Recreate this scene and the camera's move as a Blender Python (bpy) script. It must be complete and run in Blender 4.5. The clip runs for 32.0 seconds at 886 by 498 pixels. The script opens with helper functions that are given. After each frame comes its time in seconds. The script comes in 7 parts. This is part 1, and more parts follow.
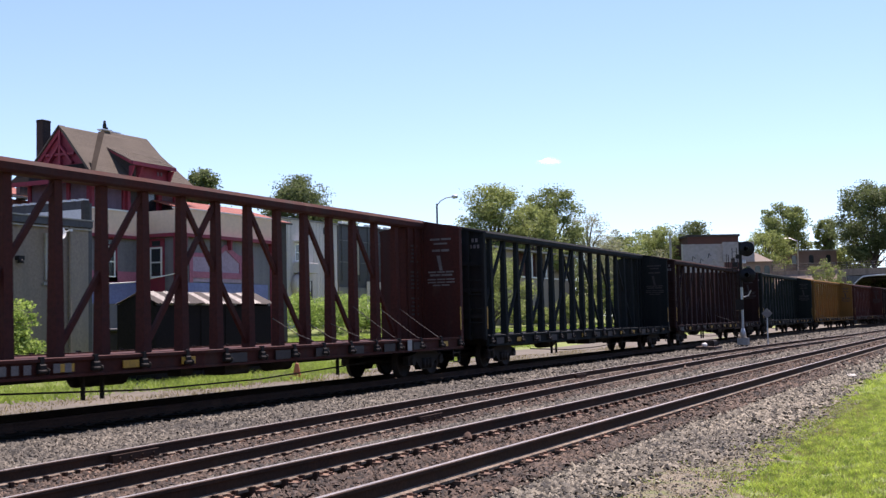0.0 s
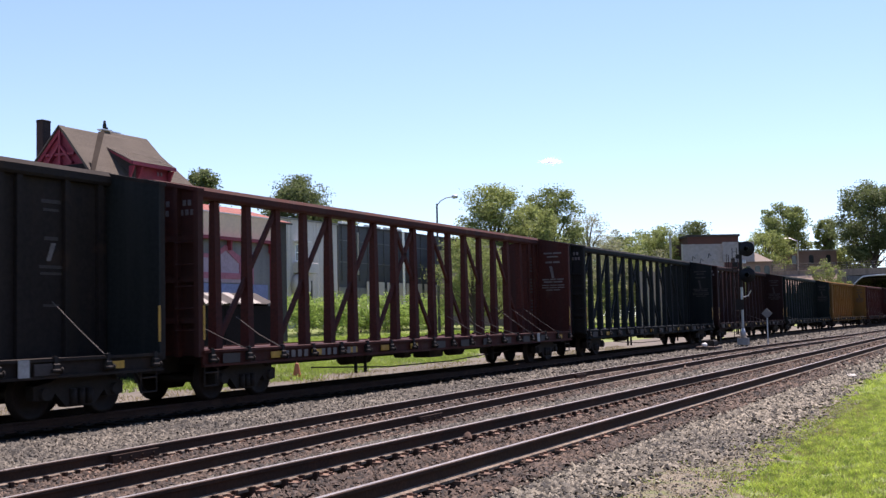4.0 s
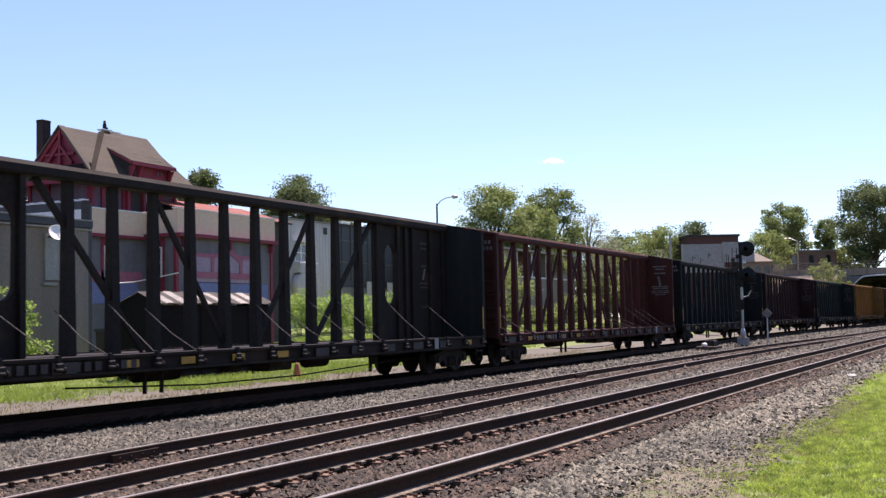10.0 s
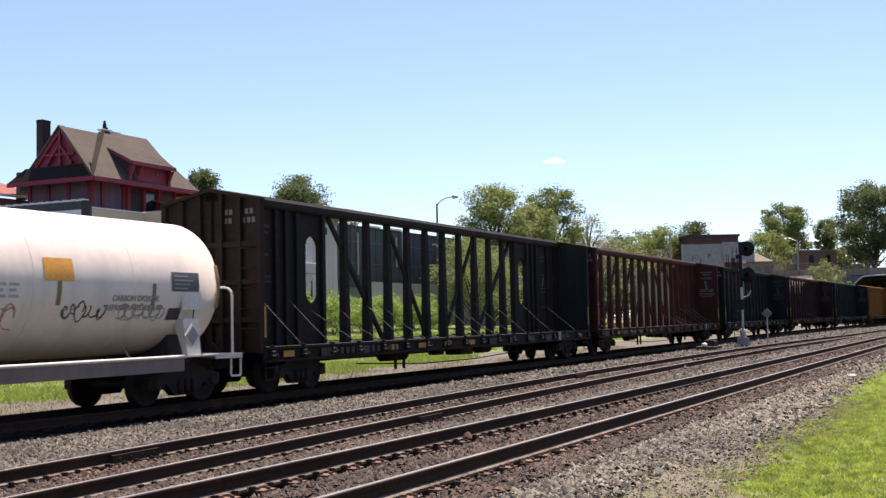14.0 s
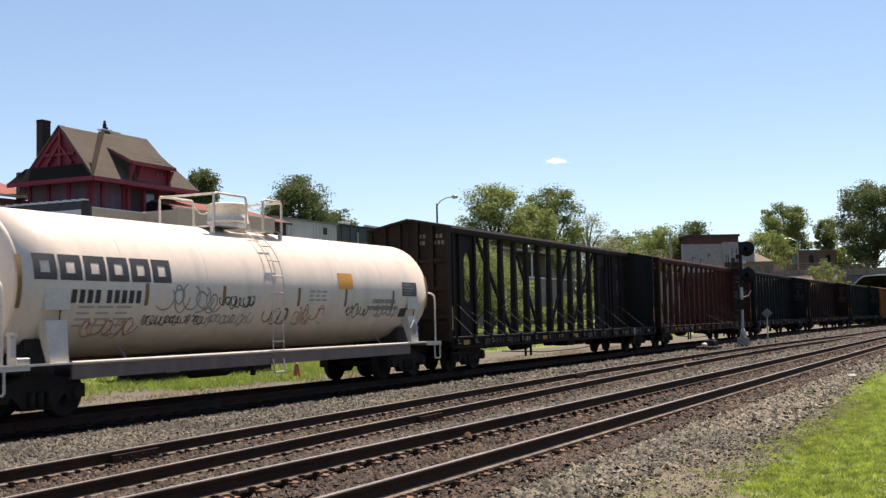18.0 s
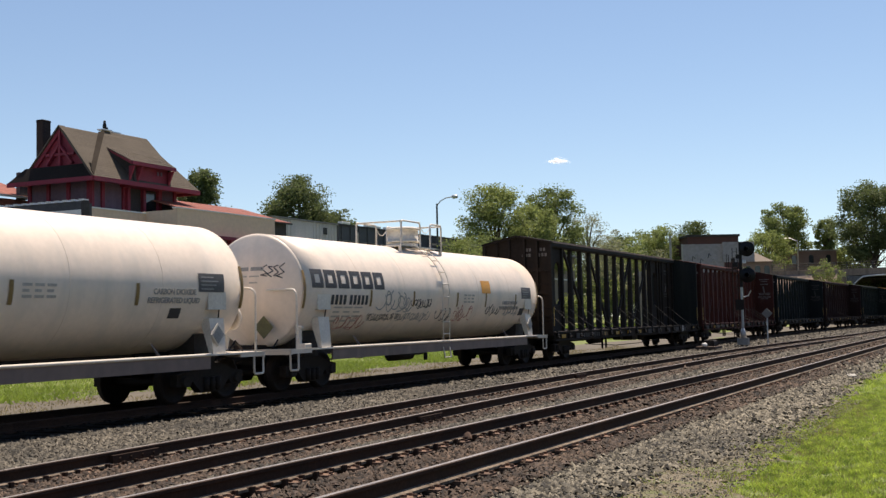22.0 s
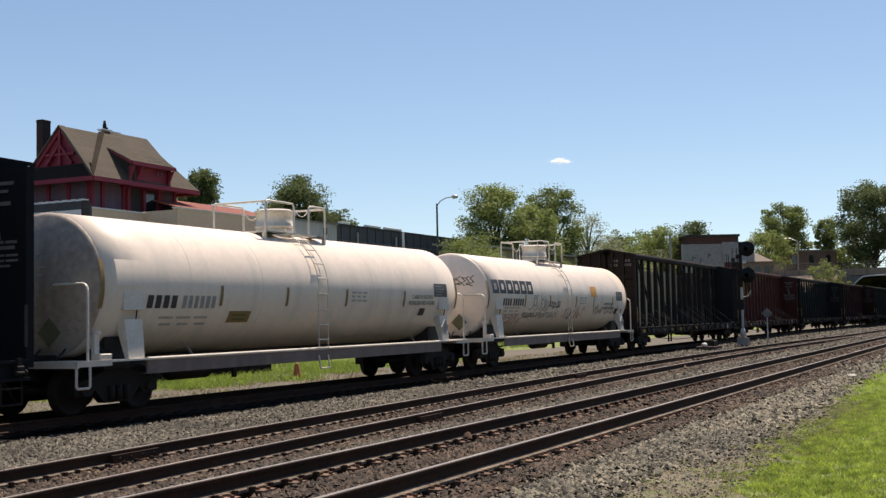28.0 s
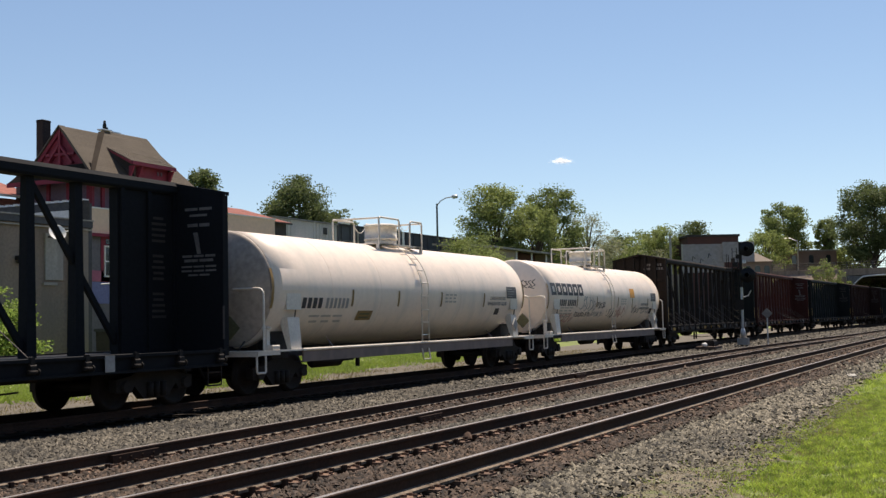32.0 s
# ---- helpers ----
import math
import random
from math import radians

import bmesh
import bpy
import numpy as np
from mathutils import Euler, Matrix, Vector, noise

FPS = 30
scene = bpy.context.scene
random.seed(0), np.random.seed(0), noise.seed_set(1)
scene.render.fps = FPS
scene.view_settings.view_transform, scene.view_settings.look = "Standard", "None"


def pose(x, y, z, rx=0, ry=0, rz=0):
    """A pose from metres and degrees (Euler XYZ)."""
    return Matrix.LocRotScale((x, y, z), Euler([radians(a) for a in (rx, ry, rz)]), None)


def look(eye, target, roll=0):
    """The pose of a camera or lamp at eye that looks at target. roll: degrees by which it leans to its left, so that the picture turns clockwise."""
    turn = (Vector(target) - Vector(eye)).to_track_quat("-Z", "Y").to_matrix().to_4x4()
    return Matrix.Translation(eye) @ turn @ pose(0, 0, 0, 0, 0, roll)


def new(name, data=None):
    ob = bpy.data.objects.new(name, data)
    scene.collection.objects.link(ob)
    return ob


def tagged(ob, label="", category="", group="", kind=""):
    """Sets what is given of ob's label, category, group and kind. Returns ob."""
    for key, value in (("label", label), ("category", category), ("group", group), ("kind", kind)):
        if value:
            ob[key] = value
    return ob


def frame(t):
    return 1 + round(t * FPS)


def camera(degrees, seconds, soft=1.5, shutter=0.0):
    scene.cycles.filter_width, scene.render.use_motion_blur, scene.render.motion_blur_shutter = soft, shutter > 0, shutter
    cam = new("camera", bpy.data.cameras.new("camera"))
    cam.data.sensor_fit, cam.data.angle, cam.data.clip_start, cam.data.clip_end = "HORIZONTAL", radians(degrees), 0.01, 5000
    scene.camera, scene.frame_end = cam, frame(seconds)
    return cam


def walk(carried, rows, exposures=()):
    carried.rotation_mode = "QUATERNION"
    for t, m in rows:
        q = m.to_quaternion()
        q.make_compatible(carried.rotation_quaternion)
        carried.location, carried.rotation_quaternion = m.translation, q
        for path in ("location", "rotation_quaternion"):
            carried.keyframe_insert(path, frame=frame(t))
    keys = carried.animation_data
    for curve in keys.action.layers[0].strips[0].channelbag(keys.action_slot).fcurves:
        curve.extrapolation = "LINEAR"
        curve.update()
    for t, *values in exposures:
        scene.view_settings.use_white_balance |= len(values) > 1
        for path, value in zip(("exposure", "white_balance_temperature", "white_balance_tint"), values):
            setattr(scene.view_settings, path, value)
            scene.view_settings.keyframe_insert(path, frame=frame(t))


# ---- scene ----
# The camera stands still beside the line; the train rolls away along +X.
EYE_HEIGHT = 1.591
cam = camera(42.095, 32.0, soft=1.4, shutter=0.4)
STAND = Matrix.Translation((0, 0, EYE_HEIGHT)) @ look((0, 0, 0), (0.900659, 0.430092, 0.061924), -1.226)
walk(cam, [(0.0, STAND), (32.0, STAND)],
     exposures=[(0.0, 0.93, 6300, 24), (12.0, 0.93, 6300, 24), (14.0, 0.89, 6620, 20), (17.0, 0.68, 7000, 15), (18.5, 0.61, 6990, 14), (21.0, 0.43, 6940, 13), (32.0, 0.37, 6900, 12)])

# ---- daylight ----
SUN_HEIGHT, SUN_SIDE = 66.0, 3.0      # degrees above the ground; degrees from +X towards +Y
world = bpy.data.worlds.new("sky")
scene.world = world
world.use_nodes = True
wn = world.node_tree.nodes
sky = wn.new("ShaderNodeTexSky")
sky.sky_type, sky.sun_disc = "NISHITA", False
sky.sun_elevation, sky.sun_rotation = radians(SUN_HEIGHT), radians(90 - SUN_SIDE)
sky.altitude = 150
sky.air_density, sky.dust_density, sky.ozone_density = 1.0, 0.05, 1.7
wn["Background"].inputs[1].default_value = 0.1
world.node_tree.links.new(sky.outputs[0], wn["Background"].inputs[0])
# a clear, dry day: the whitish band sits low behind the hills
aim, lift = wn.new("ShaderNodeTexCoord"), wn.new("ShaderNodeMapping")
lift.inputs["Location"].default_value = (0, 0, 0.03)
world.node_tree.links.new(aim.outputs["Generated"], lift.inputs["Vector"])
world.node_tree.links.new(lift.outputs[0], sky.inputs["Vector"])
sun = new("sun", bpy.data.lights.new("sun", "SUN"))
sun.data.energy, sun.data.angle, sun.data.color = 4.9, radians(0.55), (1.0, 0.90, 0.775)
ce, se = math.cos(radians(SUN_HEIGHT)), math.sin(radians(SUN_HEIGHT))
ca, sa = math.cos(radians(SUN_SIDE)), math.sin(radians(SUN_SIDE))
sun.matrix_world = look((ce * ca * 90, ce * sa * 90, se * 90), (0, 0, 0))


# ---- materials ----
def mat(name, base, dark=None, rough=0.7, metal=0.0, scale=3.0, fine=40.0, bump=0.15, mix=0.6, spots=None, spot_scale=1.2,
        spot_size=0.6, island=0.0, objects=0.0, grime=None, coord="Object", gloss=0.5):
    """A surface with a broad and a fine variation, optional spots of another colour and streaks that run down."""
    m = bpy.data.materials.new(name)
    m.use_nodes = True
    nt = m.node_tree
    n, l = nt.nodes, nt.links
    b = n["Principled BSDF"]
    b.inputs["Metallic"].default_value = metal
    b.inputs["Specular IOR Level"].default_value = gloss
    dark = dark or tuple(c * 0.6 for c in base)
    tc = n.new("ShaderNodeTexCoord")
    src = tc.outputs[coord]

    def tex(s, detail=4.0, stretch=None):
        t = n.new("ShaderNodeTexNoise")
        t.inputs["Scale"].default_value, t.inputs["Detail"].default_value = s, detail
        v = src
        if stretch:
            mp = n.new("ShaderNodeMapping")
            mp.inputs["Scale"].default_value = stretch
            l.new(src, mp.inputs["Vector"])
            v = mp.outputs[0]
        l.new(v, t.inputs["Vector"])
        return t.outputs["Fac"]

    def ramp(f, a, c):
        r = n.new("ShaderNodeMapRange")
        r.inputs["From Min"].default_value, r.inputs["From Max"].default_value = a, c
        l.new(f, r.inputs["Value"])
        return r.outputs[0]

    def blend(f, a, c, kind="MIX"):
        x = n.new("ShaderNodeMix")
        x.data_type, x.blend_type = "RGBA", kind
        if isinstance(f, float):
            x.inputs[0].default_value = f
        else:
            l.new(f, x.inputs[0])
        for v, s in ((a, x.inputs[6]), (c, x.inputs[7])):
            if isinstance(v, tuple):
                s.default_value = (*v[:3], 1)
            else:
                l.new(v, s)
        return x.outputs[2]

    broad, grain = tex(scale), tex(fine, 6.0)
    col = blend(ramp(broad, 0.35, 0.68), dark, base)
    light = tuple(min(1, c * (1 + mix * 0.35)) for c in base)
    low = tuple(c * (1 - mix * 0.4) for c in dark)
    col = blend(0.45, col, blend(ramp(grain, 0.3, 0.7), low, light))
    if spots:
        col = blend(ramp(tex(spot_scale, 6.0), spot_size, spot_size + 0.12), col, spots)
    if grime:
        col = blend(ramp(tex(1.0, 5.0, (2.2, 2.2, 0.18)), 0.48, 0.75), col, grime)
    if island or objects:
        if island:
            rnd = n.new("ShaderNodeNewGeometry").outputs["Random Per Island"]
        else:
            rnd = n.new("ShaderNodeObjectInfo").outputs["Random"]
        k = max(island, objects)
        hs = n.new("ShaderNodeHueSaturation")
        l.new(col, hs.inputs["Color"])
        r = n.new("ShaderNodeMapRange")
        r.inputs["To Min"].default_value, r.inputs["To Max"].default_value = 1 - k, 1 + k
        l.new(rnd, r.inputs["Value"])
        l.new(r.outputs[0], hs.inputs["Value"])
        col = hs.outputs[0]
    l.new(col, b.inputs["Base Color"])
    rr = n.new("ShaderNodeMapRange")
    rr.inputs["To Min"].default_value, rr.inputs["To Max"].default_value = max(0.03, rough - 0.12), min(1, rough + 0.12)
    l.new(broad, rr.inputs["Value"])
    l.new(rr.outputs[0], b.inputs["Roughness"])
    if bump:
        bp = n.new("ShaderNodeBump")
        bp.inputs["Strength"].default_value, bp.inputs["Distance"].default_value = bump, 0.02
        l.new(grain, bp.inputs["Height"])
        l.new(bp.outputs[0], b.inputs["Normal"])
    return m


def leaf_mat(name, base, dark, through_light=0.35, scale=1.6):
    """Foliage: leaves that vary one by one and let some light through."""
    m = mat(name, base, dark, rough=0.6, scale=scale, fine=5.0, bump=0.0, island=0.3, gloss=0.25)
    n, l = m.node_tree.nodes, m.node_tree.links
    b, out = n["Principled BSDF"], n["Material Output"]
    t = n.new("ShaderNodeBsdfTranslucent")
    l.new(b.inputs["Base Color"].links[0].from_socket, t.inputs[0])
    x = n.new("ShaderNodeMixShader")
    x.inputs[0].default_value = through_light
    l.new(b.outputs[0], x.inputs[1])
    l.new(t.outputs[0], x.inputs[2])
    l.new(x.outputs[0], out.inputs[0])
    return m


def glass_mat(name, tint):
    m = mat(name, tint, rough=0.15, scale=1.0, fine=3.0, bump=0.0, mix=0.2)
    m.node_tree.nodes["Principled BSDF"].inputs["Specular IOR Level"].default_value = 0.8
    return m


M_SHOULDER = mat("clean_ballast_stone", (0.178, 0.158, 0.119), (0.029, 0.0258, 0.0195), rough=0.9, scale=0.5, fine=14, island=0.98, bump=0.2)
M_BALLAST = mat("ballast_stone", (0.114, 0.1005, 0.079), (0.0165, 0.0145, 0.0115), rough=0.9, scale=0.5, fine=14, island=0.95, bump=0.2)
M_RUSTSTONE = mat("rust_stained_stone", (0.086, 0.058, 0.041), (0.021, 0.0142, 0.0102), rough=0.95, scale=0.7, fine=14, island=0.85, bump=0.2)
M_BED = mat("ballast_bed", (0.06, 0.047, 0.035), (0.024, 0.0188, 0.0142), rough=0.95, scale=1.2, fine=22, bump=0.9, mix=1.2)
# near-black siding colour that deepens the shadow under the train
M_SIDINGSHADE = mat("siding_shade", (0.03, 0.0255, 0.0225), (0.014, 0.012, 0.011), rough=0.95, scale=1.2, fine=30, bump=0.9, gloss=0.1)
M_FINEGRAVEL = mat("fine_grey_gravel", (0.15, 0.14, 0.13), (0.085, 0.08, 0.074), rough=0.95, scale=2.5, fine=45, bump=0.9, mix=1.2)
M_DIRT = mat("gravel_verge", (0.145, 0.122, 0.093), (0.08, 0.07, 0.05), rough=0.95, scale=0.5, fine=9, bump=0.6)
M_SOIL = mat("grass_soil", (0.19, 0.24, 0.05), (0.11, 0.13, 0.035), rough=0.95, scale=0.35, fine=6, bump=0.5)
M_VERGE = mat("dry_trodden_verge", (0.19, 0.155, 0.1), (0.1, 0.085, 0.055), rough=0.95, scale=1.4, fine=18, bump=0.7, spots=(0.12, 0.13, 0.045), spot_scale=2.6, spot_size=0.5)
M_GRASS = leaf_mat("grass_blades", (0.46, 0.56, 0.092), (0.12, 0.195, 0.03), 0.5, 5.0)
M_BANKGRASS = leaf_mat("bank_grass", (0.3, 0.4, 0.068), (0.12, 0.19, 0.03), 0.45, 0.8)
M_DRYGRASS = leaf_mat("dry_grass", (0.28, 0.23, 0.105), (0.15, 0.14, 0.06), 0.3)
M_RAILWEB = mat("rusty_rail", (0.058, 0.031, 0.02), (0.024, 0.0145, 0.011), rough=0.85, scale=2, fine=30, spots=(0.085, 0.045, 0.028), spot_size=0.64, gloss=0.2)
M_RAILTOP = mat("worn_rail_head", (0.30, 0.27, 0.25), (0.17, 0.145, 0.125), rough=0.5, metal=0.35, scale=2, fine=20, bump=0.03)
M_PLATE = mat("rusty_tie_plate", (0.2, 0.118, 0.078), (0.1, 0.06, 0.042), rough=0.9, scale=4, fine=30, objects=0.35)
M_TIE = mat("weathered_tie", (0.10, 0.066, 0.048), (0.045, 0.031, 0.024), rough=0.95, scale=5, fine=25, bump=0.5, objects=0.35)
M_STEEL = mat("grimy_black_steel", (0.025, 0.02, 0.0175), (0.0145, 0.012, 0.0105), rough=0.75, scale=2, fine=20, spots=(0.08, 0.053, 0.039), spot_size=0.6, gloss=0.25)
M_RED = mat("oxide_red_paint", (0.072, 0.0168, 0.0108), (0.038, 0.0096, 0.0066), rough=0.8, scale=0.8, fine=12, spots=(0.085, 0.037, 0.024), spot_size=0.64, grime=(0.045, 0.02, 0.016), gloss=0.25)
M_BROWN = mat("faded_brown_paint", (0.03, 0.0125, 0.0105), (0.018, 0.0085, 0.0075), rough=0.85, scale=0.8, fine=12, grime=(0.036, 0.018, 0.015), gloss=0.15)
M_GREEN = mat("weathered_dark_green_paint", (0.027, 0.0195, 0.0158), (0.015, 0.011, 0.0093), rough=0.8, scale=0.7, fine=12, spots=(0.045, 0.027, 0.017), spot_size=0.6, grime=(0.03, 0.0205, 0.0145), gloss=0.2)
M_OLDTEAL = mat("worn_teal_paint", (0.021, 0.0228, 0.0205), (0.013, 0.0142, 0.0128), rough=0.8, scale=0.8, fine=12, grime=(0.03, 0.03, 0.026), gloss=0.2)
M_TEAL = mat("dark_teal_paint", (0.014, 0.0165, 0.0165), (0.009, 0.0105, 0.0105), rough=0.85, scale=0.8, fine=12, grime=(0.023, 0.022, 0.02), gloss=0.15)
M_NAVY = mat("navy_black_paint", (0.0085, 0.0095, 0.013), (0.0056, 0.0062, 0.0078), rough=0.8, scale=0.8, fine=12, gloss=0.2)
M_FARGREEN = mat("green_paint", (0.014, 0.018, 0.0155), (0.009, 0.0115, 0.0105), rough=0.85, scale=0.8, fine=12, grime=(0.022, 0.022, 0.018), gloss=0.15)
M_YELLOWCAR = mat("dull_yellow_paint", (0.19, 0.095, 0.025), (0.13, 0.068, 0.02), rough=0.85, scale=0.8, fine=12, grime=(0.17, 0.1, 0.04), gloss=0.1)
M_WHITE = mat("white_tank_paint", (0.9, 0.768, 0.652), (0.84, 0.714, 0.598), rough=0.42, scale=0.4, fine=8, bump=0.02, mix=0.15, grime=(0.72, 0.635, 0.545))
M_WHITETRIM = mat("white_steel", (0.78, 0.72, 0.63), (0.64, 0.57, 0.49), rough=0.45, scale=3, fine=20, bump=0.05, mix=0.3)
# white paint with soot and the neighbouring car's shade in its colour
M_SHADESOOT = mat("shaded_sooty_white_paint", (0.5, 0.42, 0.355), (0.33, 0.275, 0.235), rough=0.6, scale=0.9, fine=8, bump=0.02, grime=(0.26, 0.215, 0.18))
M_SILL = mat("grubby_white_steel", (0.22, 0.16, 0.137), (0.15, 0.11, 0.095), rough=0.6, scale=0.5, fine=5, bump=0.02, mix=0.2, grime=(0.26, 0.192, 0.162))
M_OLIVE = mat("dull_olive_paint", (0.14, 0.14, 0.07), (0.09, 0.09, 0.045), rough=0.7, scale=4, fine=20, bump=0)
M_TANSTRIP = mat("tan_reflector", (0.30, 0.19, 0.06), (0.22, 0.14, 0.05), rough=0.6, scale=5, fine=30, bump=0)
M_YELLOW = mat("yellow_reflector", (0.5, 0.28, 0.025), (0.32, 0.175, 0.02), rough=0.5, scale=4, fine=20, bump=0)
M_ORANGE = mat("orange_placard", (0.78, 0.36, 0.04), (0.66, 0.29, 0.04), rough=0.5, scale=4, fine=20, bump=0)
M_INK = mat("dark_lettering", (0.05, 0.05, 0.055), (0.035, 0.035, 0.04), rough=0.6, scale=4, fine=20, bump=0)
M_FADEINK = mat("faded_lettering", (0.36, 0.35, 0.33), (0.28, 0.27, 0.26), rough=0.6, scale=4, fine=20, bump=0)
M_DATAPANEL = mat("dark_data_panel", (0.13, 0.12, 0.12), (0.085, 0.08, 0.08), rough=0.6, scale=6, fine=30, bump=0)
M_DIMINK = mat("worn_stencil_ink", (0.5, 0.46, 0.41), (0.42, 0.385, 0.345), rough=0.6, scale=4, fine=20, bump=0)
M_DULLPLATE = mat("dull_stencil_plate", (0.05, 0.038, 0.034), (0.025, 0.019, 0.0175), rough=0.7, scale=6, fine=30, bump=0)
M_PALEINK = mat("pale_stencil", (0.19, 0.166, 0.155), (0.095, 0.083, 0.078), rough=0.7, scale=6, fine=30, bump=0)
M_REDINK = mat("red_scrawl", (0.5, 0.22, 0.17), (0.42, 0.2, 0.16), rough=0.6, scale=4, fine=20, bump=0)
M_STRAP = mat("frayed_strap", (0.11, 0.095, 0.083), (0.06, 0.052, 0.046), rough=0.8, scale=6, fine=30, bump=0)
M_WHEEL = mat("rusty_wheel", (0.026, 0.0185, 0.015), (0.0145, 0.011, 0.0095), rough=0.7, scale=4, fine=30, gloss=0.2)
M_LOWGRAY = mat("grey_rendered_wall", (0.265, 0.208, 0.158), (0.2, 0.158, 0.12), rough=0.9, scale=0.5, fine=10, grime=(0.175, 0.145, 0.115))
M_PALEGRAY = mat("pale_ribbed_wall", (0.38, 0.36, 0.32), (0.31, 0.295, 0.26), rough=0.85, scale=0.5, fine=10, grime=(0.26, 0.245, 0.215))
M_OFFWHITE = mat("off_white_render", (0.55, 0.5, 0.475), (0.47, 0.43, 0.41), rough=0.85, scale=0.5, fine=10, grime=(0.45, 0.41, 0.39))
M_TRIMWHITE = mat("white_trim", (0.78, 0.77, 0.74), (0.66, 0.65, 0.62), rough=0.6, scale=2, fine=15, bump=0.05, mix=0.3)
M_BEIGE = mat("beige_fascia", (0.76, 0.565, 0.405), (0.69, 0.51, 0.37), rough=0.85, scale=0.5, fine=6, bump=0.05, mix=0.2, gloss=0.2)
M_LAVENDER = mat("lavender_boards", (0.145, 0.1, 0.132), (0.115, 0.08, 0.107), rough=0.8, scale=0.7, fine=10, grime=(0.17, 0.122, 0.158))
M_PINK = mat("magenta_trim", (0.27, 0.028, 0.052), (0.18, 0.02, 0.036), rough=0.7, scale=1, fine=12, grime=(0.21, 0.032, 0.048))
M_MURALPINK = mat("pink_mural", (0.4, 0.13, 0.19), (0.31, 0.1, 0.15), rough=0.8, scale=1.2, fine=10)
M_MURALBLUE = mat("blue_mural", (0.19, 0.21, 0.40), (0.15, 0.165, 0.32), rough=0.8, scale=1.2, fine=10)
M_MURALPALE = mat("pale_lilac_mural", (0.38, 0.28, 0.36), (0.3, 0.22, 0.29), rough=0.8, scale=1.2, fine=10)
M_SHINGLE = mat("grey_brown_shingle", (0.132, 0.111, 0.09), (0.097, 0.083, 0.068), rough=0.95, scale=0.8, fine=14, bump=0.5, objects=0.05, gloss=0.08)
# darker copy of the shingle, for a slope turned from the sun
M_SHADESHINGLE = mat("shaded_dark_shingle", (0.032, 0.027, 0.024), (0.021, 0.018, 0.016), rough=0.95, scale=0.8, fine=14, bump=0.5, gloss=0.05)
# shingle darkened to stand for a roof plane turned from the sun
M_ROOFSHADE = mat("shaded_roof_plane", (0.06, 0.05, 0.042), (0.044, 0.037, 0.031), rough=0.95, scale=0.8, fine=14, bump=0.4, gloss=0.0)
M_FOOTDUST = mat("dusty_rail_foot", (0.25, 0.205, 0.16), (0.05, 0.035, 0.027), rough=0.9, scale=2.2, fine=20, gloss=0.1, mix=1.3)
M_DARKSILL = mat("grimy_brown_sill", (0.05, 0.038, 0.032), (0.028, 0.021, 0.018), rough=0.7, scale=0.8, fine=10)
M_BRICK = mat("dark_red_brick", (0.11, 0.045, 0.036), (0.07, 0.03, 0.026), rough=0.9, scale=1, fine=12, bump=0.4)
M_CHIMNEY = mat("sooty_chimney_brick", (0.03, 0.019, 0.017), (0.018, 0.012, 0.011), rough=0.95, scale=1, fine=10, objects=0.3)
M_PALEBRICK = mat("buff_brick", (0.27, 0.175, 0.135), (0.2, 0.13, 0.1), rough=0.9, scale=1, fine=12, bump=0.3)
M_REDROOF = mat("red_tin_roof", (0.34, 0.13, 0.10), (0.23, 0.088, 0.068), rough=0.75, scale=1.5, fine=8, grime=(0.18, 0.08, 0.065), gloss=0.1)
M_TIN = mat("corrugated_tin", (0.26, 0.235, 0.215), (0.12, 0.105, 0.095), rough=0.6, metal=0.2, scale=1, fine=8)
M_RUSTTIN = mat("rusted_dark_tin", (0.07, 0.055, 0.048), (0.035, 0.028, 0.025), rough=0.8, scale=1, fine=8)
M_DARKWALL = mat("dark_brown_wall", (0.06, 0.05, 0.045), (0.035, 0.03, 0.028), rough=0.85, scale=0.7, fine=8)
M_SLATE = mat("slate_grey_boards", (0.165, 0.155, 0.165), (0.128, 0.12, 0.13), rough=0.8, scale=0.7, fine=10, grime=(0.2, 0.18, 0.195))
M_BAYGRAY = mat("plain_grey_bay", (0.3, 0.24, 0.185), (0.245, 0.195, 0.15), rough=0.85, scale=0.5, fine=10, grime=(0.23, 0.19, 0.15))
M_TARRED = mat("tarred_boards", (0.015, 0.0125, 0.0115), (0.0095, 0.008, 0.0075), rough=0.9, scale=1, fine=10, gloss=0.15)
M_DARKPANEL = mat("dark_grey_panel", (0.075, 0.075, 0.078), (0.045, 0.045, 0.048), rough=0.7, scale=0.6, fine=8)
M_CONCRETE = mat("weathered_concrete", (0.33, 0.295, 0.25), (0.24, 0.215, 0.185), rough=0.9, scale=0.4, fine=6, grime=(0.18, 0.16, 0.135))
# dark brown for the pieces that keep the bridge opening dark
M_BRIDGEDARK = mat("dark_bridge_backing", (0.05, 0.034, 0.026), (0.028, 0.02, 0.016), rough=0.95, scale=0.3, fine=3)
M_TANCONC = mat("stained_tan_concrete", (0.31, 0.232, 0.182), (0.22, 0.165, 0.13), rough=0.9, scale=0.3, fine=5, grime=(0.16, 0.12, 0.095))
M_TANROOF = mat("tan_shingle", (0.2, 0.16, 0.125), (0.15, 0.12, 0.095), rough=0.9, scale=0.8, fine=8)
M_DARKCONC = mat("shaded_concrete", (0.2, 0.19, 0.18), (0.14, 0.135, 0.13), rough=0.9, scale=0.4, fine=6, grime=(0.1, 0.1, 0.095))
M_ALU = mat("galvanised_steel", (0.5, 0.51, 0.52), (0.38, 0.39, 0.4), rough=0.45, metal=0.6, scale=3, fine=20, bump=0.03)
